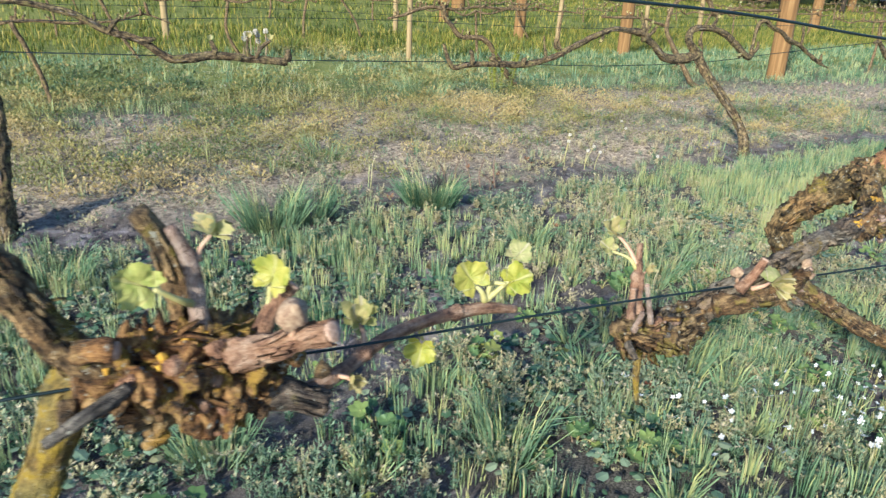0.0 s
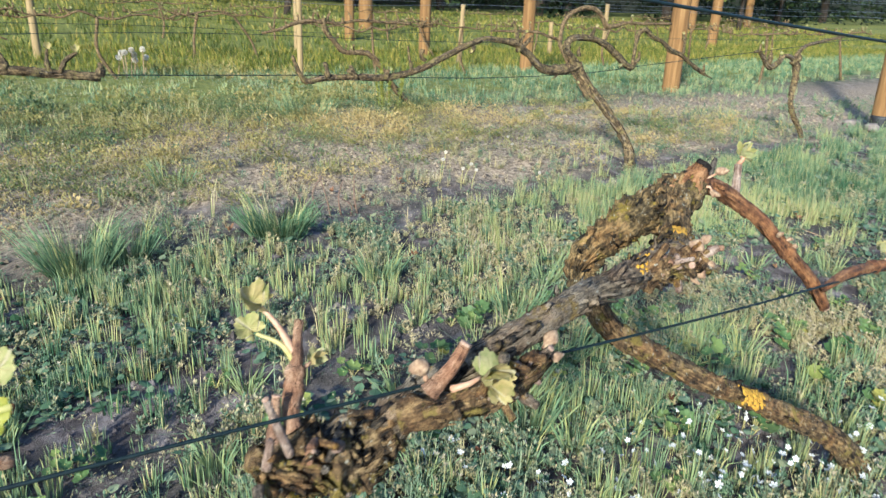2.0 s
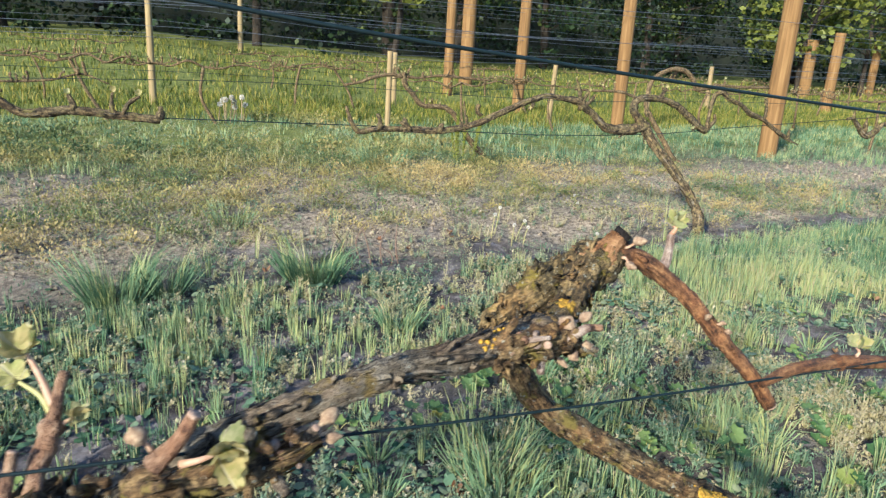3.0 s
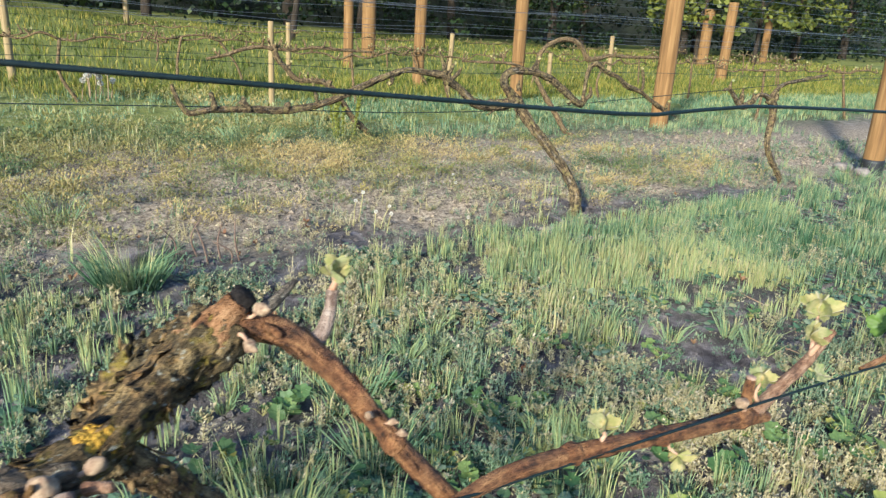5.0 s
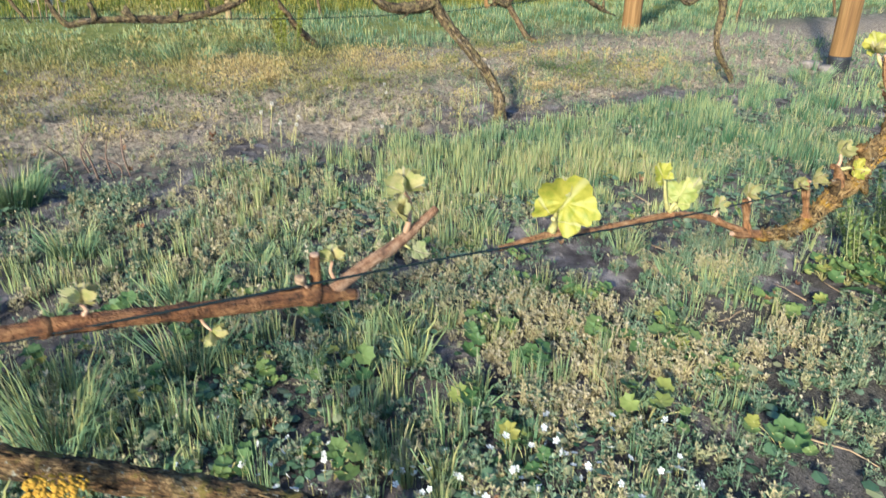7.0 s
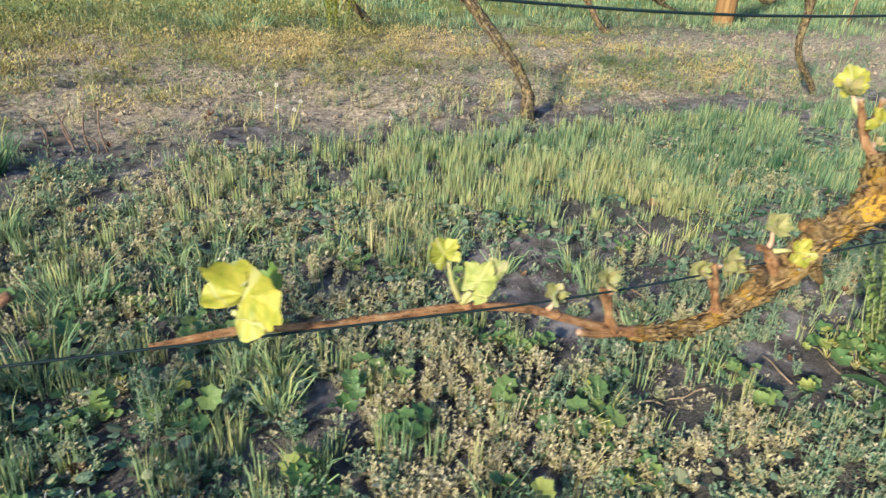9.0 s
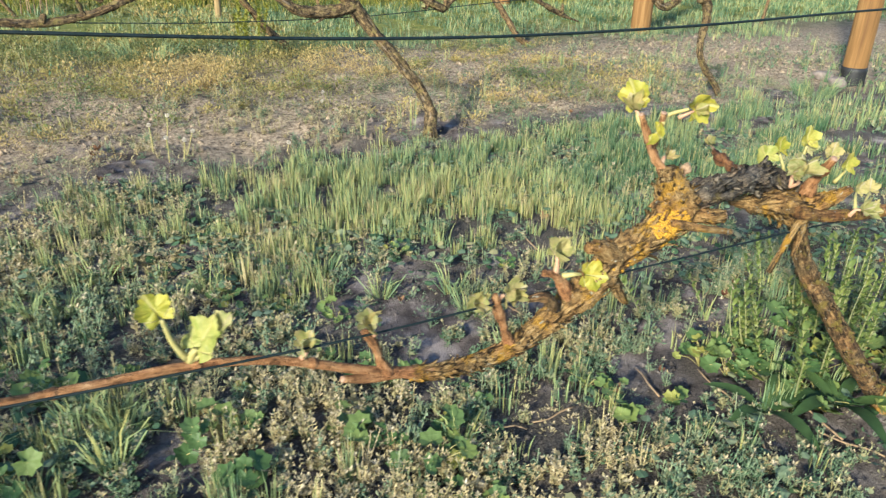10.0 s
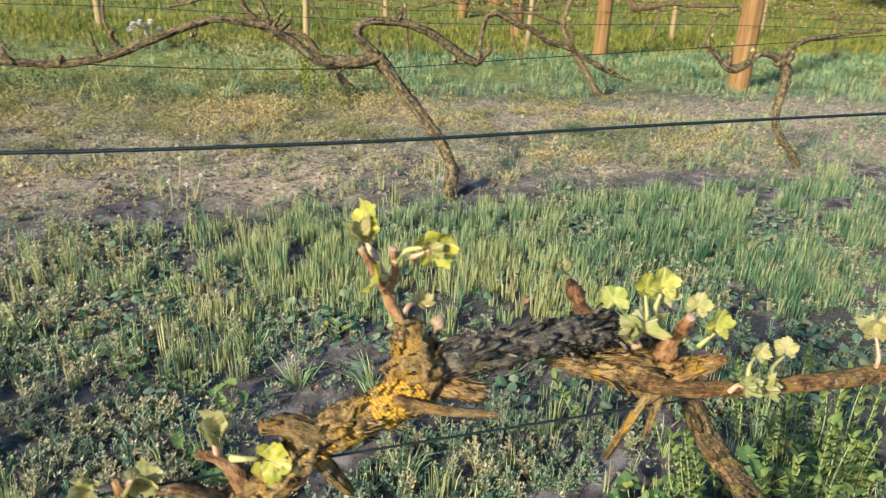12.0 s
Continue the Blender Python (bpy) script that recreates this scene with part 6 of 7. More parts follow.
def old_spurs(ob, y, runs, bark, seed):
    """Single pruned spurs, some with an opening bud at the tip."""
    g = np.random.default_rng(seed)
    for k, run in enumerate(runs):
        stub = part("spur", tube(on_wire(y - 0.01, run), 12, 0.01, 0.3, 0.5, seed + k), bark, ob)
        if g.uniform() < 0.75:
            bud_leaf(stub, (run[-1][0], y - 0.012, run[-1][1]), g)


row2_vine = thing("grapevine", (2.17, 2.50, 0), "old grapevine with a twisted leaning trunk and bare arms", "grapevine", "vines of the rows behind")
old_limb(row2_vine, "trunk", [(2.185, 2.50, -0.040, 0.0350), (2.172, 2.50, 0.020, 0.0301), (2.196, 2.55, 0.107, 0.0255), (2.151, 2.61, 0.230, 0.0236), (2.093, 2.65, 0.313, 0.0236), (2.037, 2.68, 0.390, 0.0236), (1.987, 2.71, 0.454, 0.0246), (1.943, 2.74, 0.517, 0.0257), (1.902, 2.76, 0.573, 0.0276), (1.866, 2.76, 0.626, 0.0275)], ROW2_BARK, 900)
old_limb(row2_vine, "cordon", on_wire(2.76, [(1.866, 0.626, 0.0275), (1.789, 0.599, 0.0255), (1.681, 0.594, 0.0244), (1.588, 0.602, 0.0213), (1.524, 0.640, 0.0183), (1.475, 0.682, 0.0174), (1.418, 0.714, 0.0192), (1.365, 0.750, 0.0192), (1.256, 0.767, 0.0134), (1.137, 0.777, 0.0134), (1.029, 0.747, 0.0143), (0.922, 0.706, 0.0143), (0.803, 0.658, 0.0144), (0.721, 0.624, 0.0145), (0.630, 0.603, 0.0136), (0.498, 0.586, 0.0146), (0.319, 0.593, 0.0134), (0.163, 0.594, 0.0123), (0.067, 0.580, 0.0113), (0.033, 0.608, 0.0094), (0.010, 0.658, 0.0084), (-0.005, 0.702, 0.0056)]), ROW2_BARK, 901)
old_limb(row2_vine, "arm", on_wire(2.76, [(1.855, 0.625, 0.0236), (1.795, 0.682, 0.0195), (1.768, 0.723, 0.0195), (1.787, 0.766, 0.0175), (1.856, 0.782, 0.0166), (1.993, 0.772, 0.0168), (2.121, 0.732, 0.0169), (2.224, 0.670, 0.0181), (2.300, 0.621, 0.0183), (2.380, 0.586, 0.0164)]), ROW2_BARK, 902)
old_limb(row2_vine, "cane", on_wire(2.76, [(2.380, 0.589, 0.0123), (2.387, 0.671, 0.0102), (2.391, 0.741, 0.0102), (2.413, 0.808, 0.0123), (2.465, 0.830, 0.0144), (2.550, 0.786, 0.0125), (2.655, 0.755, 0.0115), (2.762, 0.696, 0.0149), (2.871, 0.668, 0.0119), (2.994, 0.606, 0.0110), (3.139, 0.541, 0.0123), (3.201, 0.517, 0.0057), (3.275, 0.493, 0.0034)]), ROW2_BARK, 903)
old_limb(row2_vine, "stub", on_wire(2.76, [(2.380, 0.589, 0.0123), (2.414, 0.627, 0.0103), (2.442, 0.649, 0.0092), (2.433, 0.693, 0.0062)]), ROW2_BARK, 904)
old_spurs(row2_vine, 2.76, [[(0.660, 0.612, 0.0080), (0.643, 0.654, 0.0089), (0.627, 0.741, 0.0032)], [(1.368, 0.755, 0.0118), (1.356, 0.810, 0.0089), (1.325, 0.875, 0.0059)], [(1.382, 0.752, 0.0099), (1.404, 0.782, 0.0099), (1.422, 0.811, 0.0059)], [(0.496, 0.589, 0.0100), (0.506, 0.612, 0.0110), (0.518, 0.619, 0.0060)], [(0.326, 0.598, 0.0081), (0.302, 0.625, 0.0091), (0.298, 0.652, 0.0060)]], ROW2_BARK, 924)
old_spurs(row2_vine, 2.76, [[(1.952, 0.781, 0.0102), (1.973, 0.812, 0.0091), (1.986, 0.848, 0.0050)], [(1.789, 0.723, 0.0100), (1.765, 0.743, 0.0080), (1.757, 0.768, 0.0040)], [(1.865, 0.672, 0.0101), (1.865, 0.703, 0.0081), (1.870, 0.729, 0.0050)], [(1.708, 0.578, 0.0081), (1.691, 0.557, 0.0050), (1.653, 0.539, 0.0024)], [(1.844, 0.589, 0.0081), (1.866, 0.557, 0.0050), (1.877, 0.509, 0.0024)]], ROW2_BARK, 929)
old_spurs(row2_vine, 2.76, [[(2.276, 0.632, 0.0084), (2.266, 0.600, 0.0084), (2.242, 0.600, 0.0052)], [(2.881, 0.669, 0.0089), (2.886, 0.730, 0.0078), (2.867, 0.780, 0.0089), (2.851, 0.802, 0.0044)], [(3.146, 0.541, 0.0069), (3.141, 0.571, 0.0081), (3.144, 0.600, 0.0046)], [(0.168, 0.597, 0.0097), (0.164, 0.638, 0.0088), (0.154, 0.668, 0.0087)], [(0.332, 0.590, 0.0099), (0.298, 0.617, 0.0099), (0.280, 0.630, 0.0078)]], ROW2_BARK, 934)
old_spurs(row2_vine, 2.76, [[(0.735, 0.664, 0.0102), (0.711, 0.689, 0.0102), (0.719, 0.724, 0.0081)], [(1.368, 0.713, 0.0132), (1.425, 0.744, 0.0111), (1.470, 0.792, 0.0067)], [(1.377, 0.725, 0.0110), (1.381, 0.761, 0.0089), (1.376, 0.778, 0.0055)], [(1.054, 0.739, 0.0085), (1.049, 0.714, 0.0085), (1.030, 0.705, 0.0063)]], ROW2_BARK, 939)
row2_slim = thing("grapevine", (4.37, 2.60, 0), "slim grapevine with a crooked trunk in the second row", "grapevine", "vines of the rows behind")
old_limb(row2_slim, "trunk", [(4.370, 2.60, -0.040, 0.0178), (4.394, 2.60, -0.003, 0.0158), (4.335, 2.61, 0.087, 0.0168), (4.244, 2.62, 0.179, 0.0176), (4.186, 2.63, 0.278, 0.0174), (4.185, 2.64, 0.374, 0.0195), (4.213, 2.65, 0.484, 0.0218), (4.203, 2.66, 0.571, 0.0239), (4.159, 2.66, 0.615, 0.0237)], ROW2_BARK, 930)
old_limb(row2_slim, "arm", on_wire(2.66, [(4.169, 0.609, 0.0195), (4.097, 0.642, 0.0149), (4.006, 0.648, 0.0126), (3.942, 0.602, 0.0167), (3.862, 0.572, 0.0196), (3.791, 0.587, 0.0164), (3.718, 0.647, 0.0131), (3.658, 0.688, 0.0100), (3.594, 0.685, 0.0069)]), ROW2_BARK, 931)
old_limb(row2_slim, "arm", on_wire(2.66, [(4.133, 0.589, 0.0164), (4.196, 0.668, 0.0137), (4.293, 0.724, 0.0112), (4.533, 0.758, 0.0101), (4.839, 0.794, 0.0090)]), ROW2_BARK, 932)
old_spurs(row2_slim, 2.66, [[(3.805, 0.590, 0.0124), (3.801, 0.638, 0.0124), (3.795, 0.698, 0.0062)], [(3.651, 0.685, 0.0096), (3.647, 0.720, 0.0073), (3.649, 0.744, 0.0048)], [(3.930, 0.602, 0.0126), (3.936, 0.639, 0.0101), (3.923, 0.663, 0.0050)], [(4.194, 0.602, 0.0132), (4.215, 0.640, 0.0132), (4.202, 0.658, 0.0079)]], ROW2_BARK, 952)
row2_bent = thing("grapevine", (-2.08, 2.61, 0), "grapevine in the second row with a cordon bent to the wire", "grapevine", "vines of the rows behind")
old_limb(row2_bent, "trunk", [(-2.085, 2.61, -0.030, 0.052), (-2.078, 2.62, 0.075, 0.043), (-2.068, 2.64, 0.208, 0.038), (-2.052, 2.67, 0.339, 0.033), (-2.030, 2.71, 0.550, 0.0146), (-2.060, 2.75, 0.800, 0.0133)], ROW2_BARK, 950)
old_limb(row2_bent, "cordon", on_wire(2.76, [(-2.100, 0.860, 0.0133), (-1.957, 0.882, 0.0089), (-1.864, 0.875, 0.0107), (-1.712, 0.836, 0.0116), (-1.595, 0.771, 0.0125), (-1.480, 0.736, 0.0126), (-1.363, 0.657, 0.0145), (-1.269, 0.656, 0.0155), (-1.159, 0.666, 0.0155), (-1.021, 0.648, 0.0148), (-0.843, 0.629, 0.0131)]), ROW2_BARK, 951)
old_spurs(row2_bent, 2.76, [[(-1.171, 0.668, 0.0099), (-1.173, 0.700, 0.0099), (-1.186, 0.729, 0.0059)], [(-1.021, 0.653, 0.0080), (-1.029, 0.698, 0.0080), (-1.021, 0.743, 0.0040)], [(-0.990, 0.653, 0.0080), (-0.962, 0.697, 0.0080), (-0.918, 0.727, 0.0040)], [(-0.848, 0.635, 0.0122), (-0.839, 0.660, 0.0122), (-0.840, 0.686, 0.0081)], [(-1.480, 0.736, 0.0097), (-1.442, 0.736, 0.0097), (-1.412, 0.740, 0.0058)]], ROW2_BARK, 971)
old_spurs(row2_bent, 2.76, [[(-1.595, 0.771, 0.0097), (-1.570, 0.800, 0.0078), (-1.541, 0.827, 0.0039)]], ROW2_BARK, 976)
row3_slant = thing("grapevine", (2.33, 5.29, 0), "grapevine in the third row with a slanting trunk", "grapevine", "vines of the rows behind")
old_limb(row3_slant, "trunk", [(2.360, 5.29, -0.100, 0.0238), (2.312, 5.29, -0.052, 0.0251), (2.178, 5.29, 0.067, 0.0248), (2.064, 5.29, 0.182, 0.0232), (1.952, 5.28, 0.324, 0.0216), (1.861, 5.28, 0.433, 0.0215), (1.774, 5.28, 0.486, 0.0213)], FAR_BARK, 970)
old_limb(row3_slant, "arm", on_wire(5.28, [(1.790, 0.481, 0.0213), (1.659, 0.489, 0.0199), (1.546, 0.497, 0.0211), (1.464, 0.581, 0.0183), (1.393, 0.654, 0.0195), (1.363, 0.718, 0.0208), (1.368, 0.791, 0.0130)]), FAR_BARK, 971, 7)
old_limb(row3_slant, "arm", on_wire(5.28, [(1.363, 0.736, 0.0156), (1.232, 0.750, 0.0129), (1.090, 0.723, 0.0128), (0.951, 0.675, 0.0115), (0.814, 0.649, 0.0076)]), FAR_BARK, 972, 7)
old_limb(row3_slant, "arm", on_wire(5.28, [(1.373, 0.746, 0.0130), (1.502, 0.731, 0.0105), (1.705, 0.756, 0.0106), (1.968, 0.745, 0.0108), (2.243, 0.734, 0.0082)]), FAR_BARK, 973, 7)
row3_arched = thing("grapevine", (4.57, 5.10, 0), "grapevine in the third row with an arched arm", "grapevine", "vines of the rows behind")
old_limb(row3_arched, "trunk", [(4.620, 5.10, -0.090, 0.0264), (4.441, 5.10, 0.015, 0.0259), (4.358, 5.14, 0.146, 0.0241), (4.255, 5.18, 0.299, 0.0239), (4.167, 5.21, 0.427, 0.0222), (4.115, 5.24, 0.532, 0.0205), (4.122, 5.26, 0.632, 0.0190)], FAR_BARK, 980)
old_limb(row3_arched, "arm", on_wire(5.28, [(4.138, 0.619, 0.0191), (4.164, 0.744, 0.0191), (4.224, 0.830, 0.0192), (4.348, 0.895, 0.0194), (4.494, 0.923, 0.0213), (4.651, 0.900, 0.0216), (4.767, 0.817, 0.0218), (4.838, 0.732, 0.0270), (5.013, 0.742, 0.0205), (5.188, 0.776, 0.0139), (5.469, 0.765, 0.0143), (5.955, 0.771, 0.0130)]), FAR_BARK, 981, 5)
old_limb(row3_arched, "arm", on_wire(5.28, [(4.150, 0.585, 0.0159), (3.963, 0.627, 0.0125), (3.781, 0.668, 0.0123), (3.506, 0.673, 0.0106), (3.210, 0.677, 0.0088)]), FAR_BARK, 982, 5)


def far_vine(at, limbs, label, seed, spurs=10):
    ob = thing("grapevine", at, label, "grapevine", "vines of the rows behind")
    for k, (name, pts) in enumerate(limbs):
        old_limb(ob, name, pts, FAR_BARK, seed + k, 0 if name == "trunk" else spurs)


g = np.random.default_rng(77)
for y, xs in ((5.3, (-1.9, 8.0, 10.4)), (8.1, (-3.4, -0.9, 0.5, 3.6, 5.0, 7.9, 10.4, 13.2)), (10.9, (-4.2, -1.4, 1.5, 3.0, 6.6, 8.8, 11.8, 14.6, 17.5)), (14.5, (-4.6, -1.2, 2.3, 4.6, 7.6, 10.5, 14.0, 17.5, 21.0))):
    for x in xs:
        x += g.normal(0, 0.15)
        z0 = float(ground_z(x, y)) - 0.03
        tx = x - g.uniform(-0.2, 0.5)
        h = g.uniform(0.62, 0.72) + z0 + 0.03
        r = g.uniform(0.012, 0.017)
        far_vine((x, y, 0), [("trunk", [(x, y, z0, r * 1.2), ((x + tx) / 2 + g.normal(0, 0.05), y, (z0 + h) * 0.5, r), (tx, y, h, r)]),
                             ("arm", [(tx - q * 1.05, y + g.normal(0, 0.03), h + g.normal(0.01, 0.026) * (q > 0), r * (0.8 - 0.45 * q)) for q in np.linspace(0, 1, 7)]),
                             ("arm", [(tx + q * 1.05, y + g.normal(0, 0.03), h + g.normal(0.01, 0.026) * (q > 0), r * (0.8 - 0.45 * q)) for q in np.linspace(0, 1, 7)])],
                 "bare grapevine with budding spurs on a far wire", int(g.integers(10000)), 11)


# ---- woodland behind the vineyard ----
def leaf_cloud(centres, radii, per, size, seed, tint0=0.3):
    g = np.random.default_rng(seed)
    n = len(centres) * per
    c = np.repeat(np.asarray(centres, float), per, 0)
    d = g.normal(0, 1, (n, 3))
    d /= np.linalg.norm(d, axis=1)[:, None]
    p = c + d * (np.repeat(np.asarray(radii, float), per) * g.uniform(0.25, 1.0, n) ** 0.5)[:, None] * np.array([1.2, 1.0, 0.6])
    a = g.normal(0, 1, (n, 3))
    a[:, 2] *= 0.5
    a /= np.linalg.norm(a, axis=1)[:, None]
    b = np.cross(a, g.normal(0, 1, (n, 3)))
    b /= np.linalg.norm(b, axis=1)[:, None]
    s = (size * g.uniform(0.6, 1.3, n))[:, None]
    v = np.stack([p - a * s * 0.6, p + b * s * 0.5, p + a * s * 0.7, p - b * s * 0.5], 1).reshape(-1, 3)
    f = (np.array([[0, 1, 2], [0, 2, 3]])[None] + np.arange(n)[:, None, None] * 4).reshape(-1, 3)
    t = np.clip(tint0 + g.normal(0, 0.2, n), 0, 1)
    return v, f, np.repeat(t, 4)


def tree(x, y, h, r, seed, low=1.2, spread=2.2, leaf=0.14, clumps=46, per=60, tint=0.4):
    g = np.random.default_rng(seed)
    z0 = float(ground_z(x, y))
    ob = thing("tree", (x, y, z0), "tree at the wood edge with fresh green leaves over dark shade", "tree", "trees at the wood edge")
    shapes = [tube([(x, y, z0 - 0.1, r * 1.25), (x + g.normal(0, 0.1), y, z0 + h * 0.3, r), (x + g.normal(0, 0.25), y, z0 + h * 0.65, r * 0.6), (x + g.normal(0, 0.3), y, z0 + h, r * 0.15)], 12, 0.25, 0.1, 0.05, seed)]
    cs, rs = [], []
    for k in range(clumps):
        zz = g.uniform(low, h)
        rad = spread * (0.45 + 0.75 * math.sin(math.pi * min(1, (zz - low + 0.6) / (h - low + 1))))
        ang = g.uniform(0, 6.283)
        c = np.array([x + math.cos(ang) * rad * g.uniform(0.3, 1), y + math.sin(ang) * rad * g.uniform(0.3, 1), z0 + zz])
        cs.append(c)
        rs.append(g.uniform(0.3, 0.75))
        if k % 3 == 0:
            z1 = z0 + max(0.6, zz - g.uniform(0.2, 1.0))
            shapes.append(tube([(x, y, z1, r * 0.35), ((x + c[0]) / 2, (y + c[1]) / 2, (z1 + c[2]) / 2 + 0.1, r * 0.22), (*c, r * 0.06)], 7, 0.3, 0, 0.05, seed))
    part("trunk", joined(shapes), TREE_BARK, ob)
    v, f, t = leaf_cloud(cs, rs, per, leaf, seed + 1, tint)
    part("crown", (v, f), TREE_LEAF, ob, tint=t, smooth=False)


g = np.random.default_rng(5)
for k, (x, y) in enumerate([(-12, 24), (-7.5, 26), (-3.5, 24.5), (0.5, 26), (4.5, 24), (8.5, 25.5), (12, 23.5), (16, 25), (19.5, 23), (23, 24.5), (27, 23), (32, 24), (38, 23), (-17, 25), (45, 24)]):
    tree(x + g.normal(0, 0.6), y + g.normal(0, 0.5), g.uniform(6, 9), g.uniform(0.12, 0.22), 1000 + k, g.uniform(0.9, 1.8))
# front trees: a lighter leaf tint stands for sunlit sprays
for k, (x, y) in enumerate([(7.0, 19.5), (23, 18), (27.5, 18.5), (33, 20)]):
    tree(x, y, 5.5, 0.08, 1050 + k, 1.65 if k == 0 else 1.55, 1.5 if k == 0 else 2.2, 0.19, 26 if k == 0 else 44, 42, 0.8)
bushes = [(x + g.normal(0, 0.7), y + g.normal(0, 0.5)) for y in (22.3, 25.5, 28.5) for x in np.arange(-26, 56, 1.7)]
cs, rs = [], []
for x, y in bushes:
    for _ in range(5):
        cs.append((x + g.normal(0, 0.6), y + g.normal(0, 0.4), float(ground_z(x, y)) + g.uniform(0.2, 4.2)))
        rs.append(g.uniform(0.5, 1.1))
# low tint paints the wood's shade into the undergrowth leaves
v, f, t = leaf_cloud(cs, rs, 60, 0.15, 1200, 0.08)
stuff("undergrowth", (v, f), TREE_LEAF, t, "tangled undergrowth at the wood edge, shade put into its near-black leaf colour", "undergrowth")
# near-black sheet behind the bushes: the wood's shade painted as colour
WOODLAND_SHADE = plain_material("woodland_shade", [(0.3, (0.0037, 0.005, 0.0031)), (0.7, (0.0186, 0.0217, 0.0093))], 1.2, 1.0, bump_strength=0.5, bump_dist=0.2)
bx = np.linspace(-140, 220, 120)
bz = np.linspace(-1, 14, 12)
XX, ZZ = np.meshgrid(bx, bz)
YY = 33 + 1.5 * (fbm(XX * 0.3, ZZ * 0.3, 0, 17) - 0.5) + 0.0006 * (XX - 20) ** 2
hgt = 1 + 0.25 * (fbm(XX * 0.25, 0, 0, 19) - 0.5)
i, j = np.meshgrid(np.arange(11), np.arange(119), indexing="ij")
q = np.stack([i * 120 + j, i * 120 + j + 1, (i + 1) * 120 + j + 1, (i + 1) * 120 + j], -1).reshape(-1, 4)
back = new("backdrop", mesh_of("backdrop", np.stack([XX, YY, ZZ * hgt], -1).reshape(-1, 3), q, WOODLAND_SHADE))
tagged(back, "near-black sheet standing in for the shade behind the edge trees", "woodland", kind="structure")


# ---- single plants and small things ----
def tussock(x, y, radius, height, count, seed, dry=0.2):
    g = np.random.default_rng(seed)
    a, rr = g.uniform(0, 6.283, count), radius * np.sqrt(g.uniform(0, 1, count)) * 0.6
    bx_, by_ = x + np.cos(a) * rr, y + np.sin(a) * rr
    v, f = blades(bx_, by_, height * g.uniform(0.5, 1.1, count), np.full(count, 0.0034), 1.05, seed, az=a, out=rr / radius * 2)
    ob = thing("grass_tussock", (x, y, 0), "dense tuft of long green grass on weedy soil", "grass tuft", "grass tussocks")
    old = g.uniform(0, 1, count) < 0.14
    for name, pick, tint in (("green_tuft", ~old, dry), ("straw_tuft", old, 0.76)):
        vv = v.reshape(-1, 5, 3)[pick].reshape(-1, 3)
        ff = (np.array([[0, 1, 2], [0, 2, 3], [3, 2, 4]])[None] + np.arange(pick.sum())[:, None, None] * 5).reshape(-1, 3)
        shade = np.repeat(np.clip(tint + g.normal(0, 0.13, pick.sum()), 0, 1), 5)
        tagged(part(name, (vv, ff), GRASS, ob, tint=shade, smooth=False), "dry straw-coloured grass blades" if name == "straw_tuft" else "long green grass blades", kind="stuff")


for n, (x, y, r, h, c) in enumerate([(-1.07, 2.33, 0.16, 0.24, 420), (-0.89, 2.33, 0.1, 0.2, 240), (-0.3, 2.3, 0.17, 0.2, 460), (-0.28, 2.27, 0.1, 0.19, 300), (-0.15, 1.68, 0.08, 0.15, 260), (-1.93, 2.02, 0.16, 0.18, 260), (-1.62, 0.85, 0.1, 0.2, 200), (-1.0, 0.56, 0.09, 0.24, 150), (-0.31, 0.66, 0.09, 0.18, 220),
                                     (1.1, 5.1, 0.26, 0.23, 620), (-0.46, 3.39, 0.15, 0.17, 150), (0.08, 1.16, 0.1, 0.17, 150), (-0.29, 0.78, 0.12, 0.2, 230), (5.18, 2.44, 0.16, 0.17, 420), (0.02, 0.88, 0.09, 0.18, 130)]):
    tussock(x, y, r * 1.1, h, int(c * (1.3 if n < 3 else 0.8)), 1300 + n, (0.28, 0.28, 0.16)[n] if n < 3 else (0.46 if n in (3, 12) else 0.34))


STIFF = np.random.default_rng(1340)
for n in range(46):
    tussock(STIFF.uniform(-1.8, 1.6), STIFF.uniform(0.05, 1.5), STIFF.uniform(0.03, 0.055), STIFF.uniform(0.08, 0.14), int(STIFF.integers(40, 80)), 1341 + n, STIFF.uniform(0.36, 0.56))


def round_leaf(size, g):
    """A rounded weed leaf with five to seven toothed lobes, cupped, stalk at -y."""
    k, lobes = 28, g.integers(5, 8)
    t = np.linspace(0, 2 * np.pi, k, endpoint=False)
    rr = size * (0.48 + 0.055 * np.cos(t * lobes) + 0.02 * np.cos(t * 14) + g.normal(0, 0.012, k)) * (1 - 0.5 * np.exp(-((t - np.pi) / 0.3) ** 2))
    v = [[0, -0.1 * size, -0.05 * size]]
    for q in (0.55, 1.0):
        v += list(np.stack([np.sin(t) * rr * q, np.cos(t) * rr * q, size * q * (0.1 * q + 0.035 * np.cos(t * lobes) + 0.05 * np.cos(2 * t))], -1))
    f = [(0, 1 + j, 1 + (j + 1) % k) for j in range(k)]
    f += [(1 + j, 1 + k + j, 1 + k + (j + 1) % k) for j in range(k)] + [(1 + j, 1 + k + (j + 1) % k, 1 + (j + 1) % k) for j in range(k)]
    return np.array(v), np.array(f)


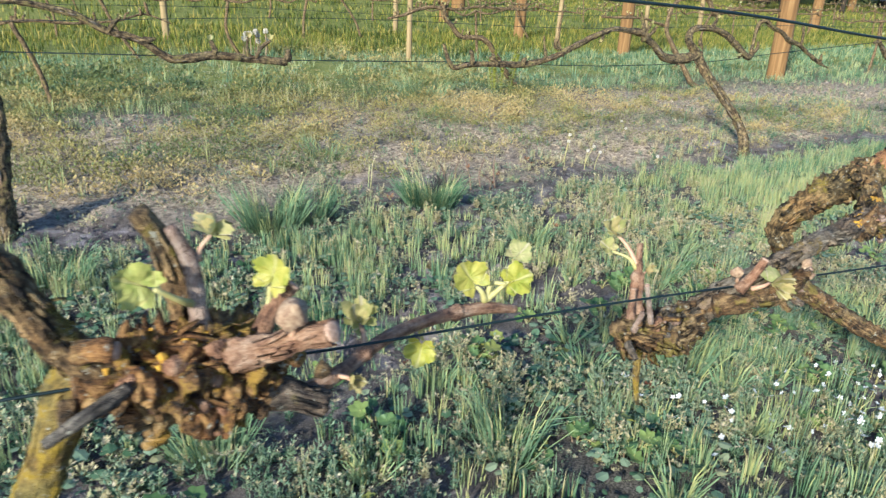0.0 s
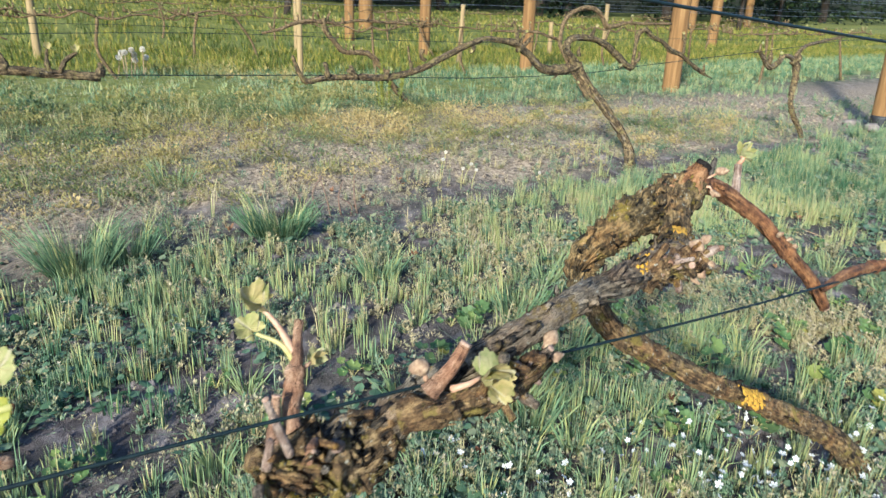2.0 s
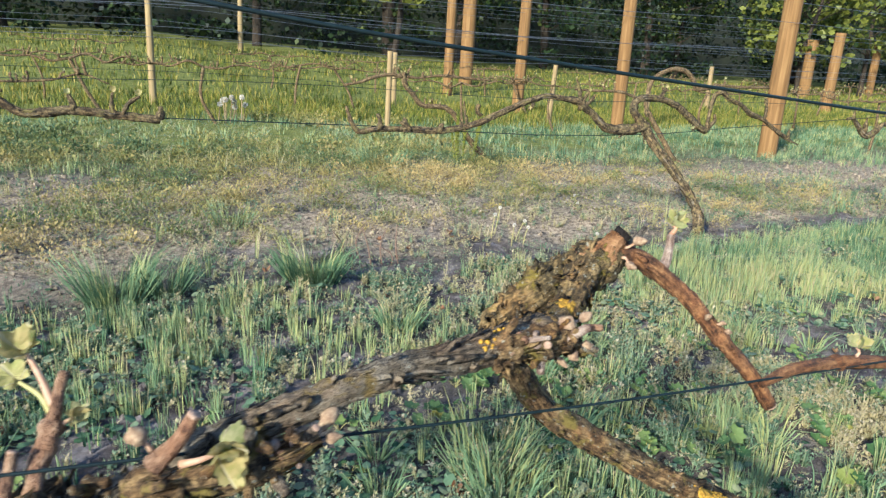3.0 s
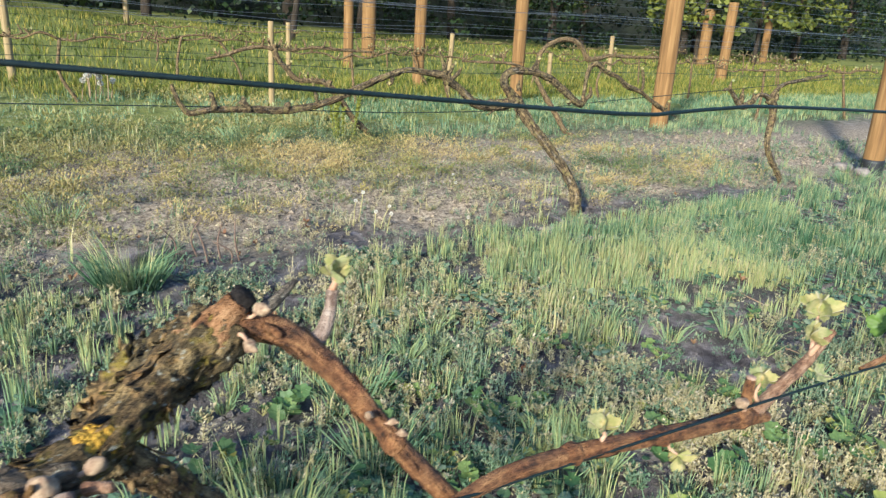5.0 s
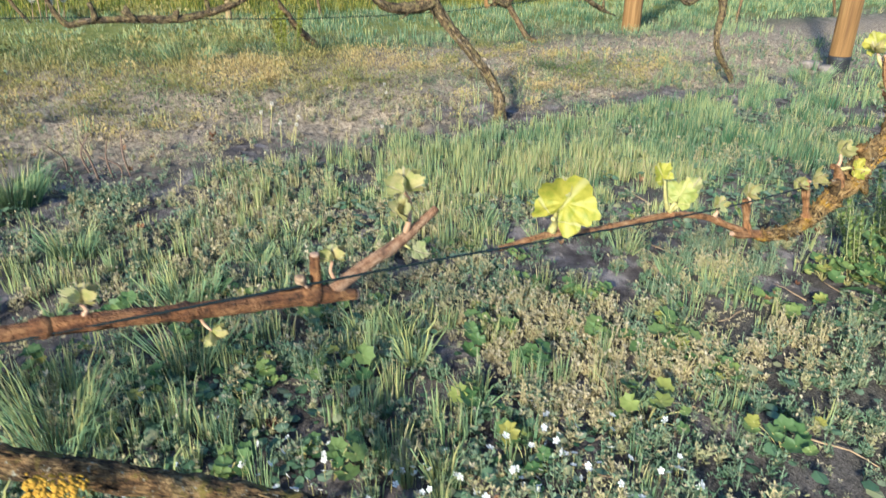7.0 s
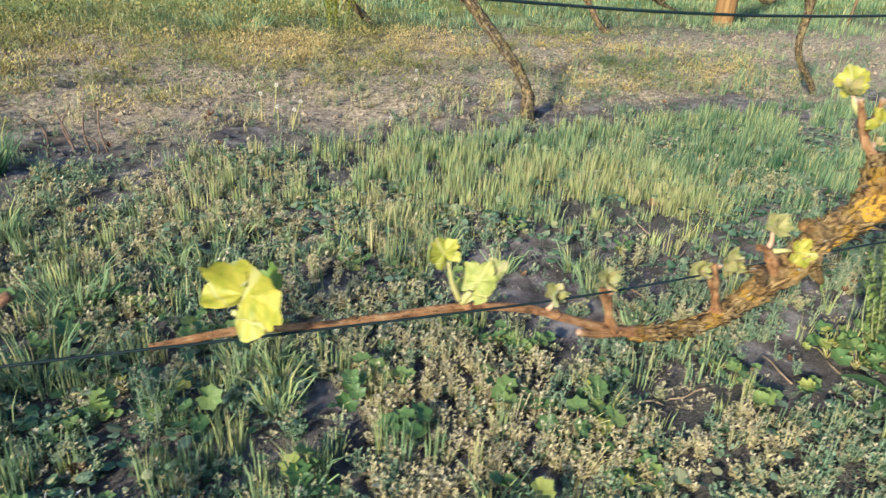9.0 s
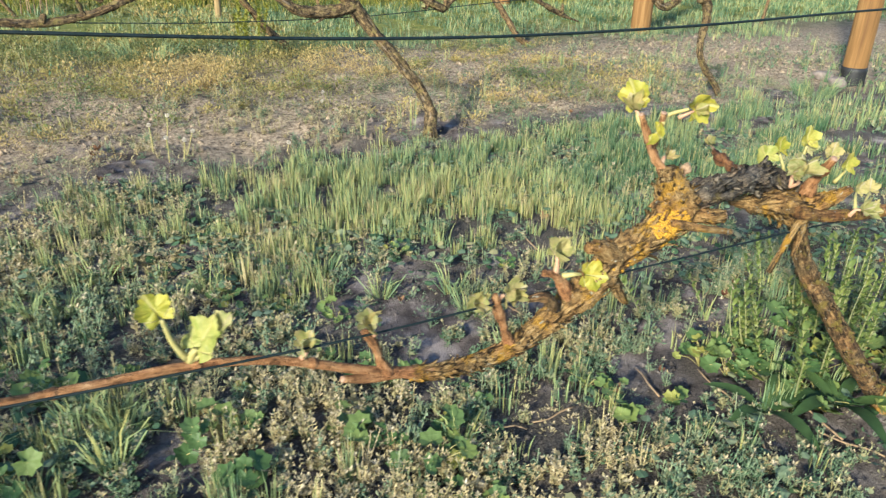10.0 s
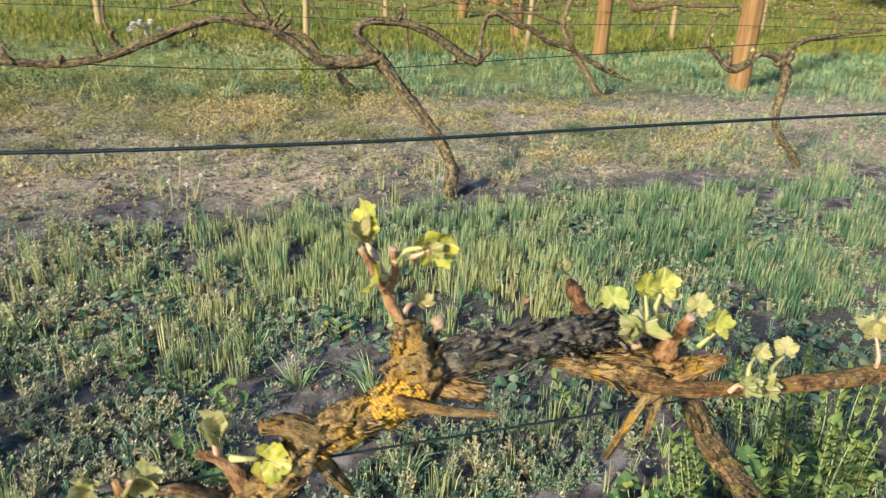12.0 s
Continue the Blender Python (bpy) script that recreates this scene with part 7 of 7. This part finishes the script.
def strap_leaf(length, width):
    q = np.linspace(0, 1, 8)
    w = width * np.sin(np.pi * (0.06 + 0.9 * q)) ** 0.8 / 2
    z = 0.5 * length * q - 0.55 * length * q ** 2
    y = length * q * 0.85
    v = np.concatenate([np.stack([-w, y, z + 0.25 * w], -1), np.stack([0 * w, y, z], -1), np.stack([w, y, z + 0.25 * w], -1)])
    f = [(a * 8 + i, a * 8 + i + 1, (a + 1) * 8 + i + 1) for a in (0, 1) for i in range(7)] + [(a * 8 + i, (a + 1) * 8 + i + 1, (a + 1) * 8 + i) for a in (0, 1) for i in range(7)]
    return v, np.array(f)


LEAF_MESHES = [mesh_of("leaf", *round_leaf(0.03, np.random.default_rng(k)), WEED_LEAF) for k in range(4)]
NARROW_MESHES = [mesh_of("leaf", *strap_leaf(0.026, 0.0098), TALL_WEED)]
SUCKER_MESH = mesh_of("leaf", *strap_leaf(0.05, 0.022), SUCKER_LEAF)
STRAP_MESHES = [mesh_of("leaf", *strap_leaf(0.2, 0.038), DOCK_LEAF)]


def placed(name, me, parent, m, label=""):
    ob = new(name, me)
    ob.parent = parent
    ob.matrix_basis = Matrix.Translation(-parent.location) @ m
    return tagged(ob, label)


def leafy_weed(x, y, count, spread, seed, scale=1.0):
    g = np.random.default_rng(seed)
    z0 = float(ground_z(x, y))
    ob = thing("leafy_weed", (x, y, z0), "low weed with lobed bright green leaves on bare soil", "weed", "leafy weeds")
    for k in range(count):
        a, d = g.uniform(0, 6.283), spread * g.uniform(0.15, 1)
        top = np.array([x + math.cos(a) * d, y + math.sin(a) * d, z0 + g.uniform(0.02, 0.075) * scale])
        m = aim(top, (math.cos(a), math.sin(a), g.normal(0, 0.25)), (g.normal(0, 0.35), -0.4, 1)) @ Matrix.Scale(scale * g.uniform(0.8, 1.8), 4)
        leaf = placed("leaf", LEAF_MESHES[k % 4], ob, m)
        part("leaf_stalk", tube([(x, y, z0, 0.001), (x + math.cos(a) * d * 0.5, y + math.sin(a) * d * 0.5, (z0 + top[2]) / 2 + 0.012, 0.0009), (*top, 0.0008)], 5, 0.02), STALK_GREEN, ob)


SIDE = np.random.default_rng(1390)
for n, (x, y, c, s) in enumerate([(SIDE.uniform(1.85, 2.5), SIDE.uniform(-0.25, 0.4), 11, 0.08) for _ in range(24)] + [(1.06, 0.31, 11, 0.075), (0.97, 0.44, 7, 0.055), (1.51, 0.25, 6, 0.05), (0.71, 0.4, 8, 0.06), (0.15, 0.33, 8, 0.06), (0.79, 0.11, 12, 0.085), (0.97, -0.1, 12, 0.085), (0.5, 0.33, 8, 0.07), (-0.09, 1.17, 11, 0.08), (0.05, 0.98, 9, 0.07), (0.37, 0.9, 10, 0.08), (0.68, 0.56, 9, 0.07),
                                  (1.12, 0.38, 7, 0.06), (-1.55, 1.15, 12, 0.09), (-1.25, 0.75, 12, 0.09), (-1.75, 0.62, 12, 0.09), (-0.72, 0.42, 8, 0.06), (-0.85, 0.95, 9, 0.08), (1.95, 0.08, 14, 0.1), (2.1, -0.05, 10, 0.09), (0.3, 0.62, 9, 0.08), (-0.35, 0.98, 9, 0.08)]):
    leafy_weed(x, y, c, s, 1400 + n)
PATCH = np.random.default_rng(1395)
for n in range(64):
    x, y = PATCH.uniform(-1.7, 1.7), PATCH.uniform(0.1, 1.35)
    leafy_weed(x, y, int(PATCH.integers(6, 11)), PATCH.uniform(0.035, 0.065), 1450 + n, PATCH.uniform(0.5, 0.85))


def tall_weed(x, y, h, seed, me=None):
    g = np.random.default_rng(seed)
    z0 = float(ground_z(x, y))
    ob = thing("tall_weed", (x, y, z0), "upright green weed with narrow leaves up its stem", "weed", "tall weeds")
    top = np.array([x + g.normal(0, 0.04), y + g.normal(0, 0.04), z0 + h])
    part("stem", tube([(x, y, z0 - 0.01, 0.0025), ((x + top[0]) / 2 + g.normal(0, 0.01), (y + top[1]) / 2, z0 + h / 2, 0.0019), (*top, 0.001)], 6, 0.03), WEED_STEM, ob)
    n = int(h / (0.01 if me else 0.007))
    for k in range(n):
        q = 0.12 + 0.88 * k / n
        p = np.array([x, y, z0]) * (1 - q) + top * q
        a = k * 2.4 + g.normal(0, 0.2)
        m = aim(p, (math.cos(a), math.sin(a), g.uniform(0.1, 0.9) + 0.6 * q), (-math.cos(a), -math.sin(a), 0.8)) @ Matrix.Scale(g.uniform(0.75, 1.25) * (0.75 + 0.45 * q), 4)
        placed("leaf", me or NARROW_MESHES[0], ob, m)


for n in range(84):
    g = np.random.default_rng(1500 + n)
    tall_weed(2.26 + g.normal(0, 0.2), 0.24 + g.normal(0, 0.15), g.uniform(0.1, 0.27), 1500 + n)
for x, y, c, sd in ((1.82, 0.12, 7, 1), (1.98, 0.05, 6, 2)):
    g = np.random.default_rng(1600 + sd)
    z0 = float(ground_z(x, y))
    ob = thing("dock_weed", (x, y, z0), "rosette of long dark green strap leaves near a vine", "weed", "dock rosettes")
    for k in range(c):
        a = k / c * 6.283 + g.normal(0, 0.25)
        placed("leaf", STRAP_MESHES[0], ob, aim((x, y, z0 + 0.005), (math.cos(a), math.sin(a), 0.25), (0, 0, 1)) @ Matrix.Scale(g.uniform(0.65, 1.1), 4))


# white flowers near the first row
def blossom_shape(size):
    v, f = [], []
    for k in range(5):
        a = k / 5 * 6.283
        d, s = np.array([math.cos(a), math.sin(a), 0.25]), np.array([-math.sin(a), math.cos(a), 0])
        b = len(v)
        v += [d * 0.0, d * size * 0.6 + s * size * 0.34, d * size * 1.0 + s * size * 0.2, d * size * 0.88, d * size * 1.0 - s * size * 0.2, d * size * 0.6 - s * size * 0.34]
        f += [(b, b + 1, b + 2), (b, b + 2, b + 3), (b, b + 3, b + 4), (b, b + 4, b + 5)]
    return np.array(v), np.array(f)


BLOSSOM = mesh_of("blossom", *blossom_shape(0.0075), PETAL, smooth=False)
STEM = mesh_of("stem", *tube([(0, 0, -0.05, 0.0007), (0.002, 0, -0.025, 0.0006), (0, 0, 0, 0.0006)], 5, 0.02)[:2], STALK_GREEN)
g = np.random.default_rng(1700)
spots = [(-0.53, 0.5, 10, 0.08), (-0.42, 0.3, 16, 0.1), (-0.17, 0.3, 34, 0.12), (0.02, 0.28, 38, 0.12), (0.06, 0.14, 30, 0.09), (-0.08, 0.12, 24, 0.09), (0.28, 0.18, 16, 0.07), (0.5, 0.08, 34, 0.08), (0.66, -0.06, 16, 0.08), (0.36, 0.08, 10, 0.06), (-0.57, 0.62, 5, 0.05)]
for x, y, c, s in spots:
    for _ in range(c):
        px, py = x + g.normal(0, s), y + g.normal(0, s)
        z = float(ground_z(px, py)) + g.uniform(0.025, 0.06)
        ob = thing("white_flower", (px, py, z), "tiny white five-petalled flower on a thin stem", "flower", "white flowers")
        m = Matrix.Translation((px, py, z)) @ Euler((g.normal(0.55, 0.35), g.normal(-0.4, 0.35), g.uniform(0, 6))).to_matrix().to_4x4() @ Matrix.Scale(g.uniform(0.8, 1.3), 4)
        placed("blossom", BLOSSOM, ob, m)
        placed("stem", STEM, ob, Matrix.Translation((px, py, z)))


def fluff_ball(c, r, seed):
    g = np.random.default_rng(seed)
    n = 90
    d = g.normal(0, 1, (n, 3))
    d /= np.linalg.norm(d, axis=1)[:, None]
    s = np.cross(d, g.normal(0, 1, (n, 3)))
    s /= np.linalg.norm(s, axis=1)[:, None]
    v = np.stack([c + d * r * 0.2, c + d * r + s * r * 0.22, c + d * r - s * r * 0.22], 1).reshape(-1, 3)
    return v, np.arange(n * 3).reshape(-1, 3)


def dandelion(x, y, h, seed, r=0.014):
    g = np.random.default_rng(seed)
    z0 = float(ground_z(x, y))
    ob = thing("dandelion", (x, y, z0), "dandelion with a pale seed head on a bare stalk", "dandelion", "dandelions")
    top = (x + g.normal(0, 0.02), y + g.normal(0, 0.02), z0 + h)
    part("stalk", tube([(x, y, z0 - 0.01, 0.0025 + 0.12 * (r - 0.01)), ((x + top[0]) / 2 + 0.004, y, z0 + h / 2, 0.0022 + 0.12 * (r - 0.01)), (*top, 0.002 + 0.1 * (r - 0.01))], 6, 0.03), PALE_STALK if r > 0.02 else STALK_GREEN, ob)
    part("seed_head", fluff_ball(np.array(top), r, seed), FLUFF, ob, smooth=False)


for n, (x, y, h) in enumerate([(0.84, 2.72, 0.14), (0.89, 2.59, 0.12), (0.95, 2.57, 0.11), (0.91, 2.81, 0.16), (0.98, 2.7, 0.13), (1.93, 3.41, 0.06), (1.42, 2.55, 0.05), (1.85, 3.35, 0.05), (0.32, 8.15, 0.28), (0.47, 8.25, 0.24), (0.56, 8.35, 0.2), (0.25, 8.25, 0.22), (0.38, 8.2, 0.3), (0.43, 8.3, 0.18), (0.34, 8.35, 0.25), (0.5, 8.15, 0.3)]):
    dandelion(x, y, h, 1800 + n, 0.01 if n < 8 else 0.034)
for n in range(7):
    g = np.random.default_rng(1850 + n)
    x, y = 0.06 + g.normal(0, 0.1), 2.48 + g.normal(0, 0.05)
    z0, h = float(ground_z(x, y)), g.uniform(0.1, 0.2)
    ob = thing("dead_stalk", (x, y, z0), "dead reddish-brown weed stalk standing in the soil", "stalk", "dead stalks")
    part("stem", tube([(x, y, z0 - 0.01, 0.0045), (x + g.normal(0, 0.012), y, z0 + h * 0.5, 0.004), (x + g.normal(-0.03, 0.045), y + g.normal(0, 0.03), z0 + h, 0.0022)], 7, 0.02, 0, 0.1, n), RED_STALK, ob)
for n in range(58):
    g = np.random.default_rng(1900 + n)
    x, y, a = g.uniform(-1.8, 2.4), g.uniform(-0.1, 1.1), g.uniform(0, 6.283)
    if n >= 34:
        x, y = g.uniform(0.5, 1.9), g.uniform(-0.25, 0.35)
    ln = g.uniform(0.06, 0.2)
    pts = [(x + math.cos(a) * ln * q, y + math.sin(a) * ln * q + g.normal(0, 0.006), float(ground_z(x + math.cos(a) * ln * q, y + math.sin(a) * ln * q)) + 0.006 + 0.012 * g.uniform(), 0.0026 - 0.001 * q) for q in (0, 0.35, 0.7, 1)]
    ob = new("dry_twig", mesh_of("dry_twig", np.array(tube(pts, 6, 0.02)[0]), tube(pts, 6, 0.02)[1], PALE_STALK))
    tagged(ob, "dry bleached twig lying on weedy soil", "twig", "fallen twigs")


def stone(x, y, a, b, h, seed):
    g = np.random.default_rng(seed)
    bm = bmesh.new()
    bmesh.ops.create_icosphere(bm, subdivisions=3, radius=1)
    for vtx in bm.verts:
        p = vtx.co
        k = 1 + 0.25 * (noise.noise(p * 1.6 + Vector((seed, 0, 0))))
        vtx.co = Vector((p.x * a * k, p.y * b * k, max(-0.4, min(0.75, p.z)) * h * k))
    me = bpy.data.meshes.new("stone")
    bm.to_mesh(me)
    bm.free()
    me.materials.append(STONE)
    for p in me.polygons:
        p.use_smooth = True
    ob = new("stone", me)
    ob.location = (x, y, float(ground_z(x, y)) + h * 0.55)
    ob.rotation_euler[2] = g.uniform(0, 3)
    tagged(ob, "flat pale grey field stone lying beside a post", "stone", "field stones")


stone(6.04, 2.98, 0.092, 0.065, 0.054, 1)
stone(5.74, 2.66, 0.09, 0.064, 0.054, 2)
stump = thing("wood_stump", (2.07, 0.0, 0), "short sawn wooden peg beside the third vine", "stump")
part("peg", tube([(2.07, 0.0, -0.03, 0.022), (2.07, 0.0, 0.03, 0.021), (2.075, 0.0, 0.085, 0.02)], 16, 0.012, 0.08, 0.06, 9, 0.1), TAN_BARK, stump)
for n in range(7):
    g = np.random.default_rng(1980 + n)
    tall_weed(1.86 + g.normal(0, 0.06), 5.06 + g.normal(0, 0.05), g.uniform(0.3, 0.46), 1980 + n, SUCKER_MESH)


# brown dead leaves on the ground
for n in range(46):
    g = np.random.default_rng(2100 + n)
    x, y = g.uniform(-1.6, 3.2), g.uniform(0.0, 3.0)
    blade = vine_leaf(g.uniform(0.018, 0.042), g, g.uniform(0.3, 1.0), 0.7, 0.2, 25, 3)
    z = float(ground_z(x, y)) + 0.014
    a = g.uniform(0, 6.283)
    m = aim((x, y, z), (math.cos(a), math.sin(a), 0.15), (g.normal(0, 0.4), -0.4, 1))
    v, f, uv = turned(blade, m)
    ob = new("dead_leaf", mesh_of("dead_leaf", v, f, DEAD_LEAF, uv))
    tagged(ob, "curled brown dead leaf lying on weedy soil", "leaf", "dead leaves")
